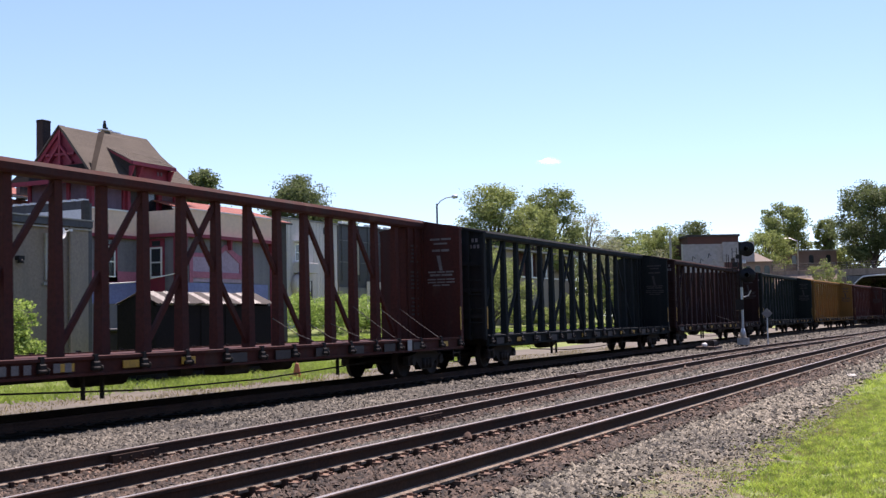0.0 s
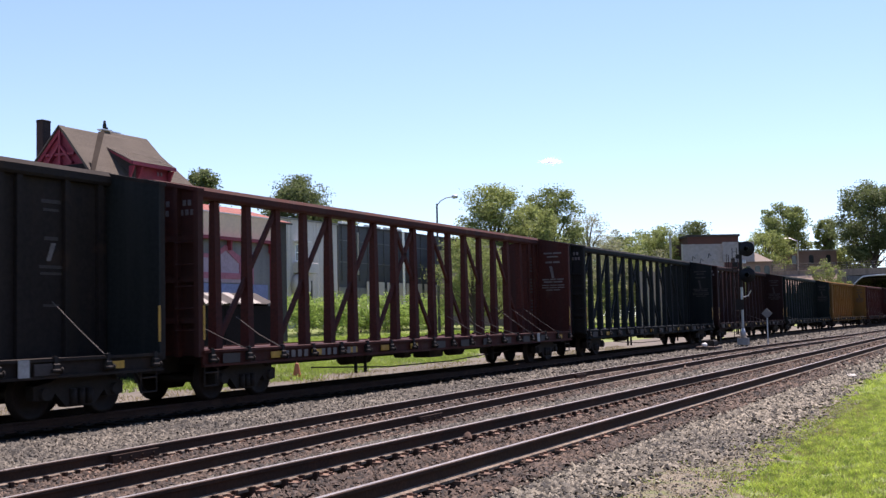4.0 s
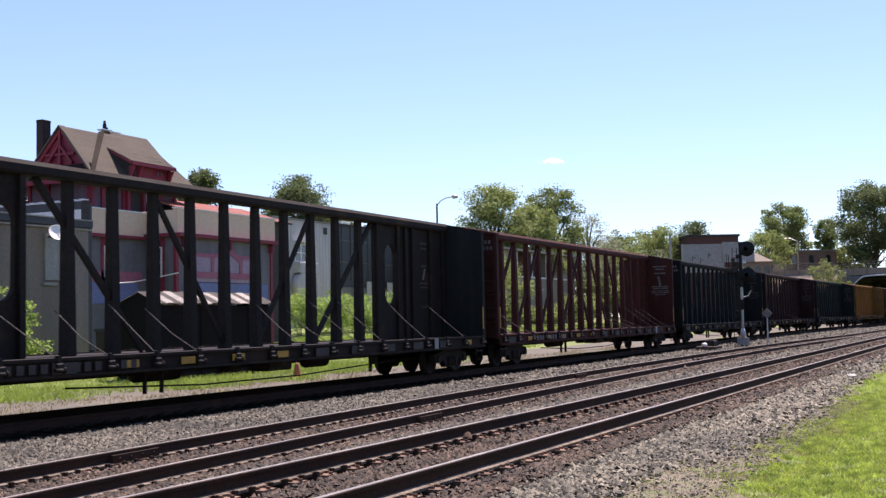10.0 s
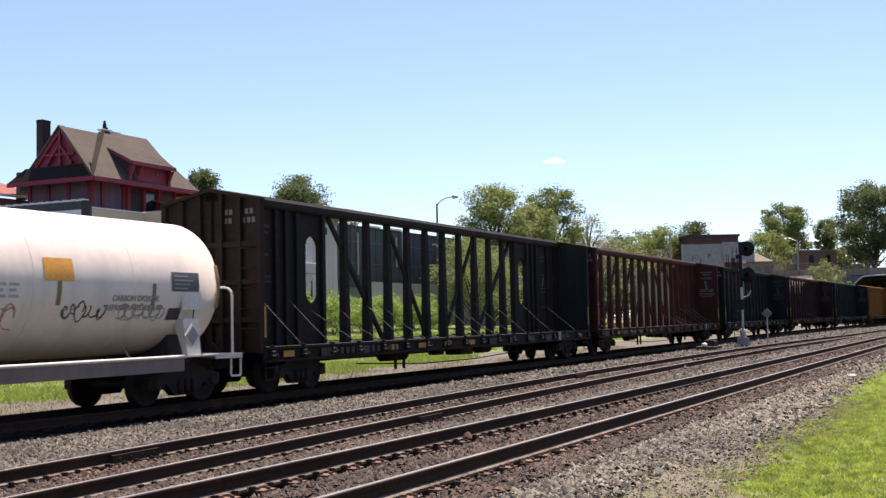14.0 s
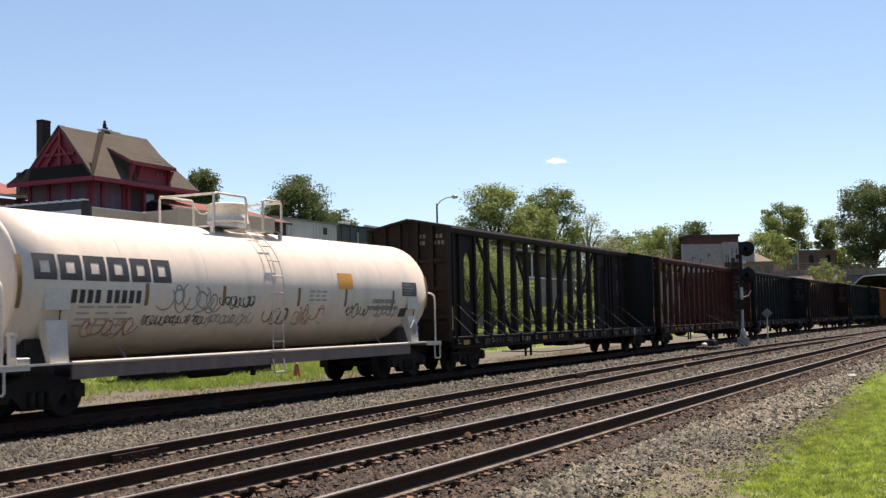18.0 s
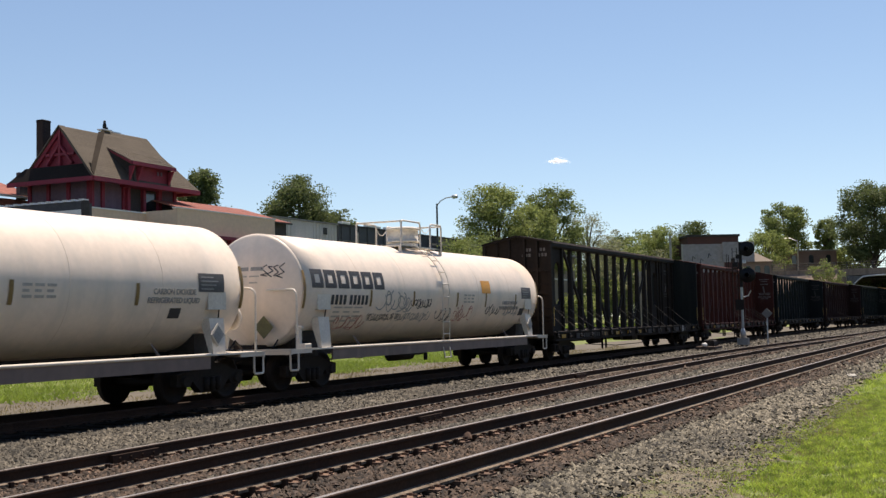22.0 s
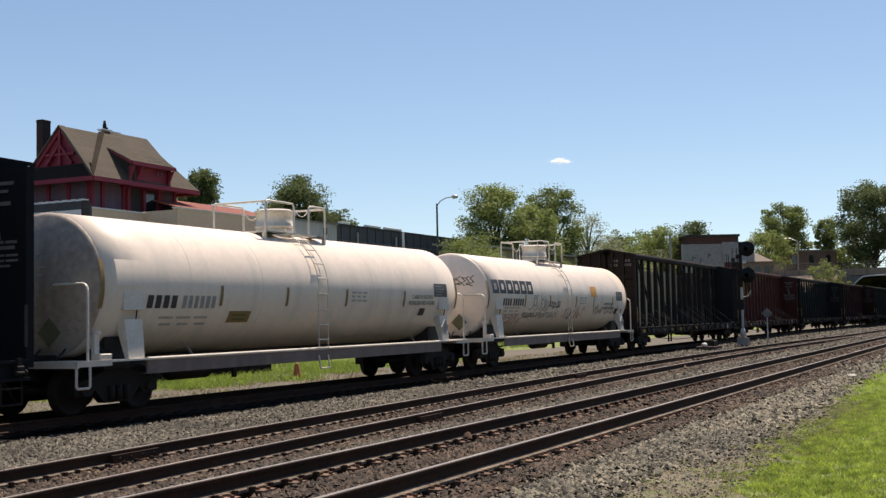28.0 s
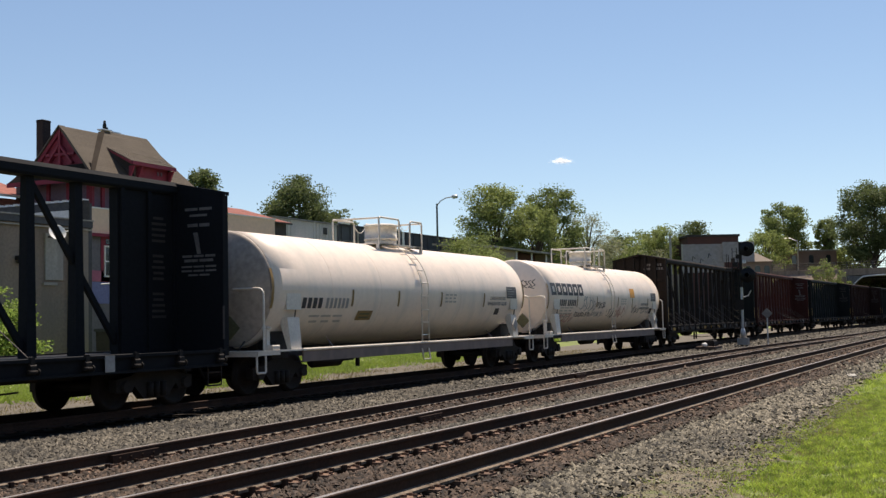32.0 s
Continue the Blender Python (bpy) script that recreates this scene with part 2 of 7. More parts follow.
M_SIGNGREY = mat("pale_grey_board", (0.34, 0.31, 0.315), (0.22, 0.2, 0.2), rough=0.7, scale=0.35, fine=3, mix=0.3)
M_BLACK = mat("black_enamel", (0.015, 0.015, 0.016), (0.009, 0.009, 0.01), rough=0.5, scale=3, fine=20, bump=0.03, gloss=0.2)
M_GLASS = glass_mat("dark_window_glass", (0.03, 0.035, 0.04))
M_LENS = glass_mat("signal_lens", (0.02, 0.02, 0.02))
M_CONE = mat("faded_orange_plastic", (0.5, 0.17, 0.06), (0.38, 0.12, 0.05), rough=0.6, scale=4, fine=20, bump=0.02)
M_BARK = mat("bark", (0.11, 0.085, 0.065), (0.06, 0.047, 0.037), rough=0.95, scale=3, fine=20, bump=0.6)
M_LEAF = leaf_mat("summer_leaves", (0.34, 0.39, 0.128), (0.13, 0.17, 0.054), 0.5)
M_LEAFMID = leaf_mat("deep_summer_leaves", (0.255, 0.305, 0.105), (0.1, 0.135, 0.045), 0.5)
M_WEEDS = leaf_mat("lush_weeds", (0.33, 0.44, 0.11), (0.19, 0.28, 0.065), 0.5)
M_LEAFLIGHT = leaf_mat("yellow_green_leaves", (0.32, 0.37, 0.125), (0.14, 0.18, 0.056), 0.5)
M_LEAFDARK = leaf_mat("deep_green_leaves", (0.16, 0.195, 0.078), (0.09, 0.12, 0.048), 0.5)
M_LEAFPALE = leaf_mat("grey_green_leaves", (0.33, 0.34, 0.20), (0.22, 0.235, 0.135), 0.45)
M_CLOUD = leaf_mat("cloud_vapour", (0.93, 0.93, 0.93), (0.9, 0.9, 0.9), 0.93)


# ---- mesh building ----
class Shape:
    """Collects vertices and faces of one mesh."""

    def __init__(self):
        self.v, self.f, self.smooth = [], [], []

    def add(self, verts, faces, smooth=False):
        k = len(self.v)
        self.v += [tuple(v) for v in verts]
        self.f += [tuple(i + k for i in f) for f in faces]
        self.smooth += [smooth] * len(faces)
        return self

    def box(self, x0, x1, y0, y1, z0, z1, c=0.0):
        """A box with its long edges chamfered by c."""
        if c <= 0:
            v = [(x, y, z) for x in (x0, x1) for y in (y0, y1) for z in (z0, z1)]
            return self.add(v, [(0, 1, 3, 2), (4, 6, 7, 5), (0, 4, 5, 1), (2, 3, 7, 6), (0, 2, 6, 4), (1, 5, 7, 3)])
        ring = [(y0 + c, z0), (y1 - c, z0), (y1, z0 + c), (y1, z1 - c), (y1 - c, z1), (y0 + c, z1), (y0, z1 - c), (y0, z0 + c)]
        return self.sweep([(x0, 0, 0), (x1, 0, 0)], ring)

    def sweep(self, line, ring):
        """A ring (y, z) carried along points of the X axis."""
        k = len(ring)
        v = [(p[0], p[1] + y, p[2] + z) for p in line for y, z in ring]
        f = [(i * k + j, (i + 1) * k + j, (i + 1) * k + (j + 1) % k, i * k + (j + 1) % k)
             for i in range(len(line) - 1) for j in range(k)]
        f += [tuple(range(k)), tuple(reversed(range((len(line) - 1) * k, len(line) * k)))]
        return self.add(v, f)

    def extrude(self, outline, y0, y1):
        """An outline (x, z) made solid from y0 to y1."""
        k = len(outline)
        v = [(x, y, z) for y in (y0, y1) for x, z in outline]
        f = [(j, (j + 1) % k, k + (j + 1) % k, k + j) for j in range(k)]
        return self.add(v, f + [tuple(reversed(range(k))), tuple(range(k, 2 * k))])

    def tube(self, points, r, seg=8, smooth=True, taper=None):
        """A round bar through points."""
        pts = [Vector(p) for p in points]
        rings, last = [], None
        for i, p in enumerate(pts):
            d = (pts[min(i + 1, len(pts) - 1)] - pts[max(i - 1, 0)]).normalized()
            if last is None:
                a = d.orthogonal().normalized()
            else:
                a = (last - d * last.dot(d)).normalized()
            last = a
            b = d.cross(a)
            rr = r if taper is None else r + (taper - r) * i / (len(pts) - 1)
            rings.append([p + (a * math.cos(2 * math.pi * j / seg) + b * math.sin(2 * math.pi * j / seg)) * rr for j in range(seg)])
        v = [q for ring in rings for q in ring]
        f = [(i * seg + j, i * seg + (j + 1) % seg, (i + 1) * seg + (j + 1) % seg, (i + 1) * seg + j)
             for i in range(len(rings) - 1) for j in range(seg)]
        self.add(v, f, smooth)
        return self.add(rings[0] + rings[-1], [tuple(reversed(range(seg))), tuple(range(seg, 2 * seg))])

    def lathe(self, profile, seg=32, axis="X", centre=(0, 0, 0)):
        """A profile (along, radius) turned about an axis."""
        v = []
        for a, r in profile:
            for j in range(seg):
                c, s = math.cos(2 * math.pi * j / seg) * r, math.sin(2 * math.pi * j / seg) * r
                p = {"X": (a, c, s), "Y": (s, a, c), "Z": (c, s, a)}[axis]
                v.append((p[0] + centre[0], p[1] + centre[1], p[2] + centre[2]))
        f = [(i * seg + j, i * seg + (j + 1) % seg, (i + 1) * seg + (j + 1) % seg, (i + 1) * seg + j)
             for i in range(len(profile) - 1) for j in range(seg)]
        self.add(v, f, True)
        n = len(profile)
        ends = [tuple(range(seg)), tuple(range((n - 1) * seg, n * seg))]
        self.f += [tuple(len(self.v) - len(v) + i for i in e) for e in ends]
        self.smooth += [False, False]
        return self

    def mesh(self, name, material):
        m = bpy.data.meshes.new(name)
        m.from_pydata(self.v, [], self.f)
        b = bmesh.new()
        b.from_mesh(m)
        bmesh.ops.recalc_face_normals(b, faces=b.faces)
        b.to_mesh(m)
        b.free()
        m.polygons.foreach_set("use_smooth", self.smooth)
        m.materials.append(material)
        m.update()
        return m


def part(name, shape, material, parent, label="", at=(0, 0, 0), turn=0.0):
    """One mesh object under a thing or a part. shape: a Shape, or a mesh that alike parts share."""
    data = shape.mesh(name, material) if isinstance(shape, Shape) else shape
    ob = new(name, data)
    if parent:
        ob.parent = parent
    ob.location = at
    ob.rotation_euler = (0, 0, radians(turn))
    return tagged(ob, label)


def thing(name, label, category, group="", at=(0, 0, 0), turn=0.0, kind=""):
    ob = new(name)
    ob.empty_display_size = 0.3
    ob.location = at
    ob.rotation_euler = (0, 0, radians(turn))
    return tagged(ob, label, category, group, kind)


def setting(name, shape, material, label=""):
    return tagged(new(name, shape.mesh(name, material)), label, kind="structure")


def raw_mesh(name, verts, faces, material):
    """A mesh from arrays of triangles."""
    m = bpy.data.meshes.new(name)
    m.vertices.add(len(verts))
    m.vertices.foreach_set("co", np.asarray(verts, np.float32).ravel())
    faces = np.asarray(faces, np.int32)
    k = faces.shape[1]
    m.loops.add(faces.size)
    m.loops.foreach_set("vertex_index", faces.ravel())
    m.polygons.add(len(faces))
    m.polygons.foreach_set("loop_start", np.arange(0, faces.size, k, dtype=np.int32))
    m.materials.append(material)
    m.update(calc_edges=True)
    m.validate()
    return m


# ---- ground ----
TRAIN_Y = 16.018
NEAR_Z, MID_Z = 0.255, 0.10             # rail tops of the two nearer tracks; the train's rail top is 0


def near_y(x):
    return 5.62 - 0.01495 * x


def mid_y(x):
    if x > 80:
        return mid_y(80) - 0.03 * (x - 80)
    if x < 0:
        return mid_y(0) + 0.02 * x
    return 8.31 + 0.0683 * x - 0.0009 * x * x


def train_y(x):
    """The siding runs straight, then bends gently towards the main line."""
    return TRAIN_Y - 0.02 * (math.sqrt((x - 105.0) ** 2 + 144.0) + x - 105.0 - 0.4)


GY_ = (-40, 1.5, 2.8, 3.9, 7.0, 8.0, 10.6, 12.0, 17.6, 18.8, 26.0, 42.0, 400.0)
GZ_ = (-0.12, -0.03, -0.02, 0.005, 0.005, -0.12, -0.125, -0.29, -0.31, -0.30, -0.22, 1.25, 1.3)


def ground_z(x, y):
    """Height of the bare ground: a low grass bank by the camera, two ballasted tracks, the lower siding, the yard behind."""
    return float(np.interp(y, GY_, GZ_))


def sheet(xs, ys, lift, uneven):
    s = Shape()
    v = [(x, y, ground_z(x, y) + lift + uneven * noise.noise((x * 0.9, y * 0.9, lift))) for x in xs for y in ys]
    k = len(ys)
    f = [(i * k + j, (i + 1) * k + j, (i + 1) * k + j + 1, i * k + j + 1) for i in range(len(xs) - 1) for j in range(k - 1)]
    return s.add(v, f, True)


XS = [-400, -150, -60, -20] + [i * 1.0 for i in range(0, 60)] + [60 + i * 5.0 for i in range(0, 40)] + [300, 500, 1200, 2600]
setting("ground", sheet(XS, [-1500, -300, -60, -10, -4] + [-3 + 0.5 * i for i in range(48)] + [22 + 3 * i for i in range(20)] + [100, 300, 1200, 2600], -0.01, 0.0), M_SOIL,
        "rough mown grass and soil beside the railway")
BXS = [-80, -30] + [i * 0.8 for i in range(0, 80)] + [64 + 6 * i for i in range(35)]
setting("ballast_bed", sheet(BXS, [3.9 + 0.33 * i for i in range(45)], 0.012, 0.03), M_BED, "grey crushed stone ballast under the tracks")


# dark sheet under the siding: the train's shadow put into its colour
shade_bed, cols, depths = Shape(), [-80, -30] + [0.4 * k for k in range(150)] + [60 + 5.0 * k for k in range(40)], (-1.42, -1.3, -0.9, -0.3, 0.3, 0.9, 1.35)
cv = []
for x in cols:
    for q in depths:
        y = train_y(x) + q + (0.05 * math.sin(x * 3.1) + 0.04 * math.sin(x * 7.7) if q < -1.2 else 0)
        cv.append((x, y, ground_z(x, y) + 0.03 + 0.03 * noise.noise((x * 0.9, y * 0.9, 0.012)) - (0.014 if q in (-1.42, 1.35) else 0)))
shade_bed.add(cv, [(a * 7 + b, (a + 1) * 7 + b, (a + 1) * 7 + b + 1, a * 7 + b + 1) for a in range(len(cols) - 1) for b in range(6)], True)
setting("siding_bed", shade_bed, M_SIDINGSHADE, "dark siding bed with the train's shade in its colour")


def lawn_edge(x):
    """Where the mown grass ends towards the stones."""
    return 2.5 + 0.05 * np.clip(x - 10, 0, 6) + 0.02 * np.clip(x - 16, 0, 24) + 0.12 * np.sin(x * 0.9) * np.cos(x * 0.37) + 0.1 * np.sin(x * 2.3)


dirt, cols, depths = Shape(), [-80, -50, -30, -15, -6] + [0.25 * k for k in range(241)] + [70, 90, 130, 200], (-0.32, -0.12, 0.1, 0.4, 0.8, 1.3, 1.7)
dv = []
for x in cols:
    for q in depths:
        y = float(lawn_edge(x)) + q + (0.1 * math.sin(x * 4.7) + 0.07 * math.sin(x * 9.1) if q < 0 else 0)
        dv.append((x, y, ground_z(x, y) + 0.008 + 0.012 * noise.noise((x * 1.4, y * 1.4, 0.5))))
nd = len(depths)
dirt.add(dv, [(a * nd + b, (a + 1) * nd + b, (a + 1) * nd + b + 1, a * nd + b + 1) for a in range(len(cols) - 1) for b in range(nd - 1)], True)
setting("dirt_verge", dirt, M_VERGE, "bare dirt between the grass and the stones")
fine_strip, cols = Shape(), [13.0 + 0.3 * k for k in range(90)] + [42, 46, 52, 60]
fv = []
for x in cols:
    w = 0.75 * min(1.0, max(0.05, (x - 13.0) / 5.0))
    for q in (-0.22, 0.0, 0.3, 0.62, 1.0):
        y = float(lawn_edge(x)) + 0.03 * math.sin(x * 5.3) + (q * w if q > 0 else q * min(1.0, w))
        fv.append((x, y, ground_z(x, y) + 0.016 + 0.012 * noise.noise((x * 1.4, y * 1.4, 0.5)) - (0.012 if q in (-0.22, 1.0) else 0)))
fine_strip.add(fv, [(a * 5 + b, (a + 1) * 5 + b, (a + 1) * 5 + b + 1, a * 5 + b + 1) for a in range(len(cols) - 1) for b in range(4)], True)
setting("fine_gravel", fine_strip, M_FINEGRAVEL, "strip of fine grey gravel along the grass")
setting("gravel_verge", sheet(BXS, [18.4 + 0.4 * i for i in range(21)], 0.006, 0.03), M_DIRT, "pale gravel verge beyond the siding")


# ---- tracks ----
def rail_mesh(line, z_top, dy):
    """A rail along a plan line: foot, web and head, with a worn running surface."""
    ring = [(-0.08, -0.172), (0.08, -0.172), (0.08, -0.146), (0.012, -0.128), (0.010, -0.045), (0.036, -0.036), (0.036, -0.008), (0.026, 0.0),
            (-0.026, 0.0), (-0.036, -0.008), (-0.036, -0.036), (-0.010, -0.045), (-0.012, -0.128), (-0.08, -0.146)]
    s = Shape().sweep([(x, y + dy, z_top) for x, y in line], ring)
    m = s.mesh("rail", M_RAILWEB)
    m.materials.append(M_RAILTOP)
    m.materials.append(M_FOOTDUST)
    for p in m.polygons:
        # siding rails get no bright top or dust, to look shaded by the train
        if z_top > 0 and p.normal.z > 0.9 and p.center.z > z_top - 0.006:
            p.material_index = 1
        elif z_top > 0 and p.normal.z > -0.5 and p.center.z < z_top - 0.13:
            p.material_index = 2
    return m


TIE = Shape().box(-0.115, 0.115, -1.29, 1.29, -0.17, 0.0).mesh("tie", M_TIE)
ps = Shape().box(-0.1, 0.1, -0.2, 0.2, 0.0, 0.02)
for px_, py_ in ((-0.06, -0.105), (0.06, 0.105), (0.06, -0.105), (-0.06, 0.105), (0.0, -0.18), (0.0, 0.18)):
    ps.box(px_ - 0.011, px_ + 0.011, py_ - 0.018, py_ + 0.018, 0.02, 0.045)
PLATE = ps.mesh("tie_plate", M_PLATE)
# siding ties and plates, with the train's shade as their colour
SHADETIE = Shape().box(-0.115, 0.115, -1.29, 1.29, -0.17, 0.0).mesh("tie", M_SIDINGSHADE)
SHADEPLATE = ps.mesh("tie_plate", M_SIDINGSHADE)


an = Shape().box(-0.022, 0.022, -0.115, 0.115, -0.01, 0.035).box(-0.022, 0.022, -0.125, -0.085, -0.035, 0.045)
ANCHOR = an.mesh("rail_anchor", M_RAILWEB)


def railway_track(label, y_of, z_top, x0, x1, t0, t1):
    """Two rails on ties with spiked plates; the ties are built from t0 to t1."""
    tr = thing("railway_track", label, "track", kind="structure")
    step = 2.0
    xs = [x0 + i * step for i in range(int((x1 - x0) / step) + 1)]
    for dy in (-0.754, 0.754):
        part("rail", rail_mesh([(x, y_of(x)) for x in xs], z_top, dy), M_RAILWEB, tr, "dark rusty steel rail with a bright worn top" if z_top > 0 else "dark steel rail, kept dull to deepen the train's shade")
    rnd = random.Random(int(z_top * 100) + 3)
    n = int((t1 - t0) / 0.53)
    for i in range(n):
        x = t0 + i * 0.53 + rnd.uniform(-0.03, 0.03)
        a = rnd.uniform(-1.2, 1.2)
        part("tie", TIE if z_top > 0 else SHADETIE, M_TIE, tr, at=(x, y_of(x) + rnd.uniform(-0.05, 0.05), z_top - (0.19 if z_top > 0 else 0.255) + rnd.uniform(-0.006, 0.004)), turn=a)
        for dy in (-0.754, 0.754):
            part("tie_plate", PLATE if z_top > 0 else SHADEPLATE, M_PLATE, tr, at=(x, y_of(x) + dy, z_top - 0.188), turn=a)
            for side in (-0.145, 0.145) if x < 27 and (0.05 < z_top < 0.2 or (z_top > 0.2 and dy > 0)) else ():
                part("rail_anchor", ANCHOR, M_RAILWEB, tr, at=(x + side, y_of(x) + dy, z_top - 0.172))
    return tr


railway_track("near mainline track of two rusty rails on worn wooden ties", near_y, NEAR_Z, -60, 140, 2.0, 62.0)
mid_track = railway_track("middle track of two rusty rails curving beside the near one", mid_y, MID_Z, -60, 150, 4.0, 62.0)
siding = railway_track("siding of two rails under the moving train", train_y, 0.0, -110, 300, 10.0, 60.0)
bar = Shape().box(-0.45, 0.45, -0.03, 0.03, -0.145, -0.045)
for k in range(4):
    bar.lathe([(-0.045, 0.018), (-0.03, 0.018)], 6, "Y", (-0.33 + 0.22 * k, 0, -0.095))
BAR = bar.mesh("joint_bar", M_RAILWEB)
for x, dy in ((11.3, 0.754), (17.0, -0.754), (30.0, 0.754)):
    part("joint_bar", BAR, M_RAILWEB, mid_track, "bolted joint bar", at=(x, mid_y(x) + dy - 0.045, MID_Z), turn=math.degrees(math.atan(0.0683 - 0.0018 * x)))


# ---- rolling stock ----
WHEEL_R = 0.457


def roll(t):
    """How far the train has rolled at t seconds, zero at 12 s; it slows down towards the end."""
    u = (t - 12.0) / 16.0
    early = max(0.0, 12.0 - t) / 12.0
    return -0.7 * early ** 2 / (1 + 0.6 * early ** 2) + u * (41.719 + u * (-2.545 + u * (-6.769 + u * (1.081 + u * (2.668 - 1.455 * u)))))


WHEELSET = Shape()
for side in (-1, 1):
    c = side * 0.754
    WHEELSET.lathe([(c - side * 0.05, 0.12), (c - side * 0.06, 0.37), (c - side * 0.075, 0.40), (c - side * 0.075, WHEEL_R + 0.026), (c - side * 0.045, WHEEL_R + 0.02),
                    (c - side * 0.035, WHEEL_R), (c + side * 0.065, WHEEL_R - 0.005), (c + side * 0.065, 0.39), (c + side * 0.02, 0.35), (c + side * 0.02, 0.16), (c + side * 0.10, 0.10)], 28, "Y")
WHEELSET.lathe([(-1.02, 0.085), (1.02, 0.085)], 12, "Y")
for side in (-1, 1):
    for k in range(3):
        a = k * 2.094
        WHEELSET.lathe([(side * 1.02, 0.02), (side * 1.05, 0.02)], 6, "Y", (0.05 * math.cos(a), 0, 0.05 * math.sin(a)))
WHEELSET_MESH = WHEELSET.mesh("wheelset", M_WHEEL)
FRAME_OUT = [(-1.12, 0.60), (-1.12, 0.36), (-0.70, 0.34), (-0.62, 0.46), (-0.34, 0.20), (0.34, 0.20), (0.62, 0.46), (0.70, 0.34), (1.12, 0.36), (1.12, 0.60),
             (0.72, 0.66), (0.36, 0.80), (-0.36, 0.80), (-0.72, 0.66)]
FRAME_MESH = Shape().extrude(FRAME_OUT, -0.09, 0.09)
for k in (-0.2, 0.0, 0.2):
    FRAME_MESH.lathe([(0.24, 0.07), (0.52, 0.07)], 10, "Z", (k, -0.11, 0))
for k in (-0.889, 0.889):
    FRAME_MESH.lathe([(-0.16, 0.11), (0.1, 0.13)], 12, "Y", (k, 0, WHEEL_R))
FRAME_MESH = FRAME_MESH.mesh("side_frame", M_STEEL)
BOLSTER_MESH = Shape().box(-0.2, 0.2, -1.0, 1.0, 0.44, 0.74, 0.05).box(-0.5, 0.5, -0.2, 0.2, 0.55, 0.7).mesh("bolster", M_STEEL)
COUPLER_MESH = Shape().box(-0.2, 0.55, -0.07, 0.07, 0.78, 0.95, 0.02).box(0.45, 0.80, -0.16, 0.15, 0.70, 1.02, 0.05).box(0.7, 0.92, -0.16, -0.02, 0.72, 1.0, 0.04).mesh("coupler", M_STEEL)
hose = Shape().tube([(0.25, -0.35, 0.72), (0.4, -0.36, 0.5), (0.6, -0.3, 0.3), (0.85, -0.16, 0.26)], 0.028, 6)
HOSE_MESH = hose.mesh("brake_hose", M_BLACK)
WHEELS = []
CARS = []


def running_gear(car, truck_x, end_x):
    """Two trucks with wheels that turn, a coupler and a hose at each end."""
    for sx in (-1, 1):
        truck = part("truck", BOLSTER_MESH, M_STEEL, car, "grimy black freight truck", at=(sx * truck_x, 0, 0))
        for side in (-1, 1):
            part("side_frame", FRAME_MESH, M_STEEL, truck, at=(0, side * 1.0, 0), turn=0 if side < 0 else 180)
        for w in (-0.889, 0.889):
            ws = part("wheelset", WHEELSET_MESH, M_WHEEL, truck, "worn steel wheels on an axle", at=(w, 0, WHEEL_R))
            WHEELS.append((ws, w))
        part("coupler", COUPLER_MESH, M_STEEL, car, at=(sx * end_x, 0, 0), turn=0 if sx > 0 else 180)
        part("brake_hose", HOSE_MESH, M_BLACK, car, at=(sx * end_x, 0, 0), turn=0 if sx > 0 else 180)


def text_bar(parent, x0, x1, z0, z1, y, material, name="stencil_bar", face="-Y"):
    s = Shape()
    if face == "-Y":
        s.box(x0, x1, y - 0.004, y, z0, z1)
    else:
        s.box(y - 0.004, y, x0, x1, z0, z1)
    return part(name, s, material, parent)


BODY = 11.3           # half the length between the outer faces of the bulkheads


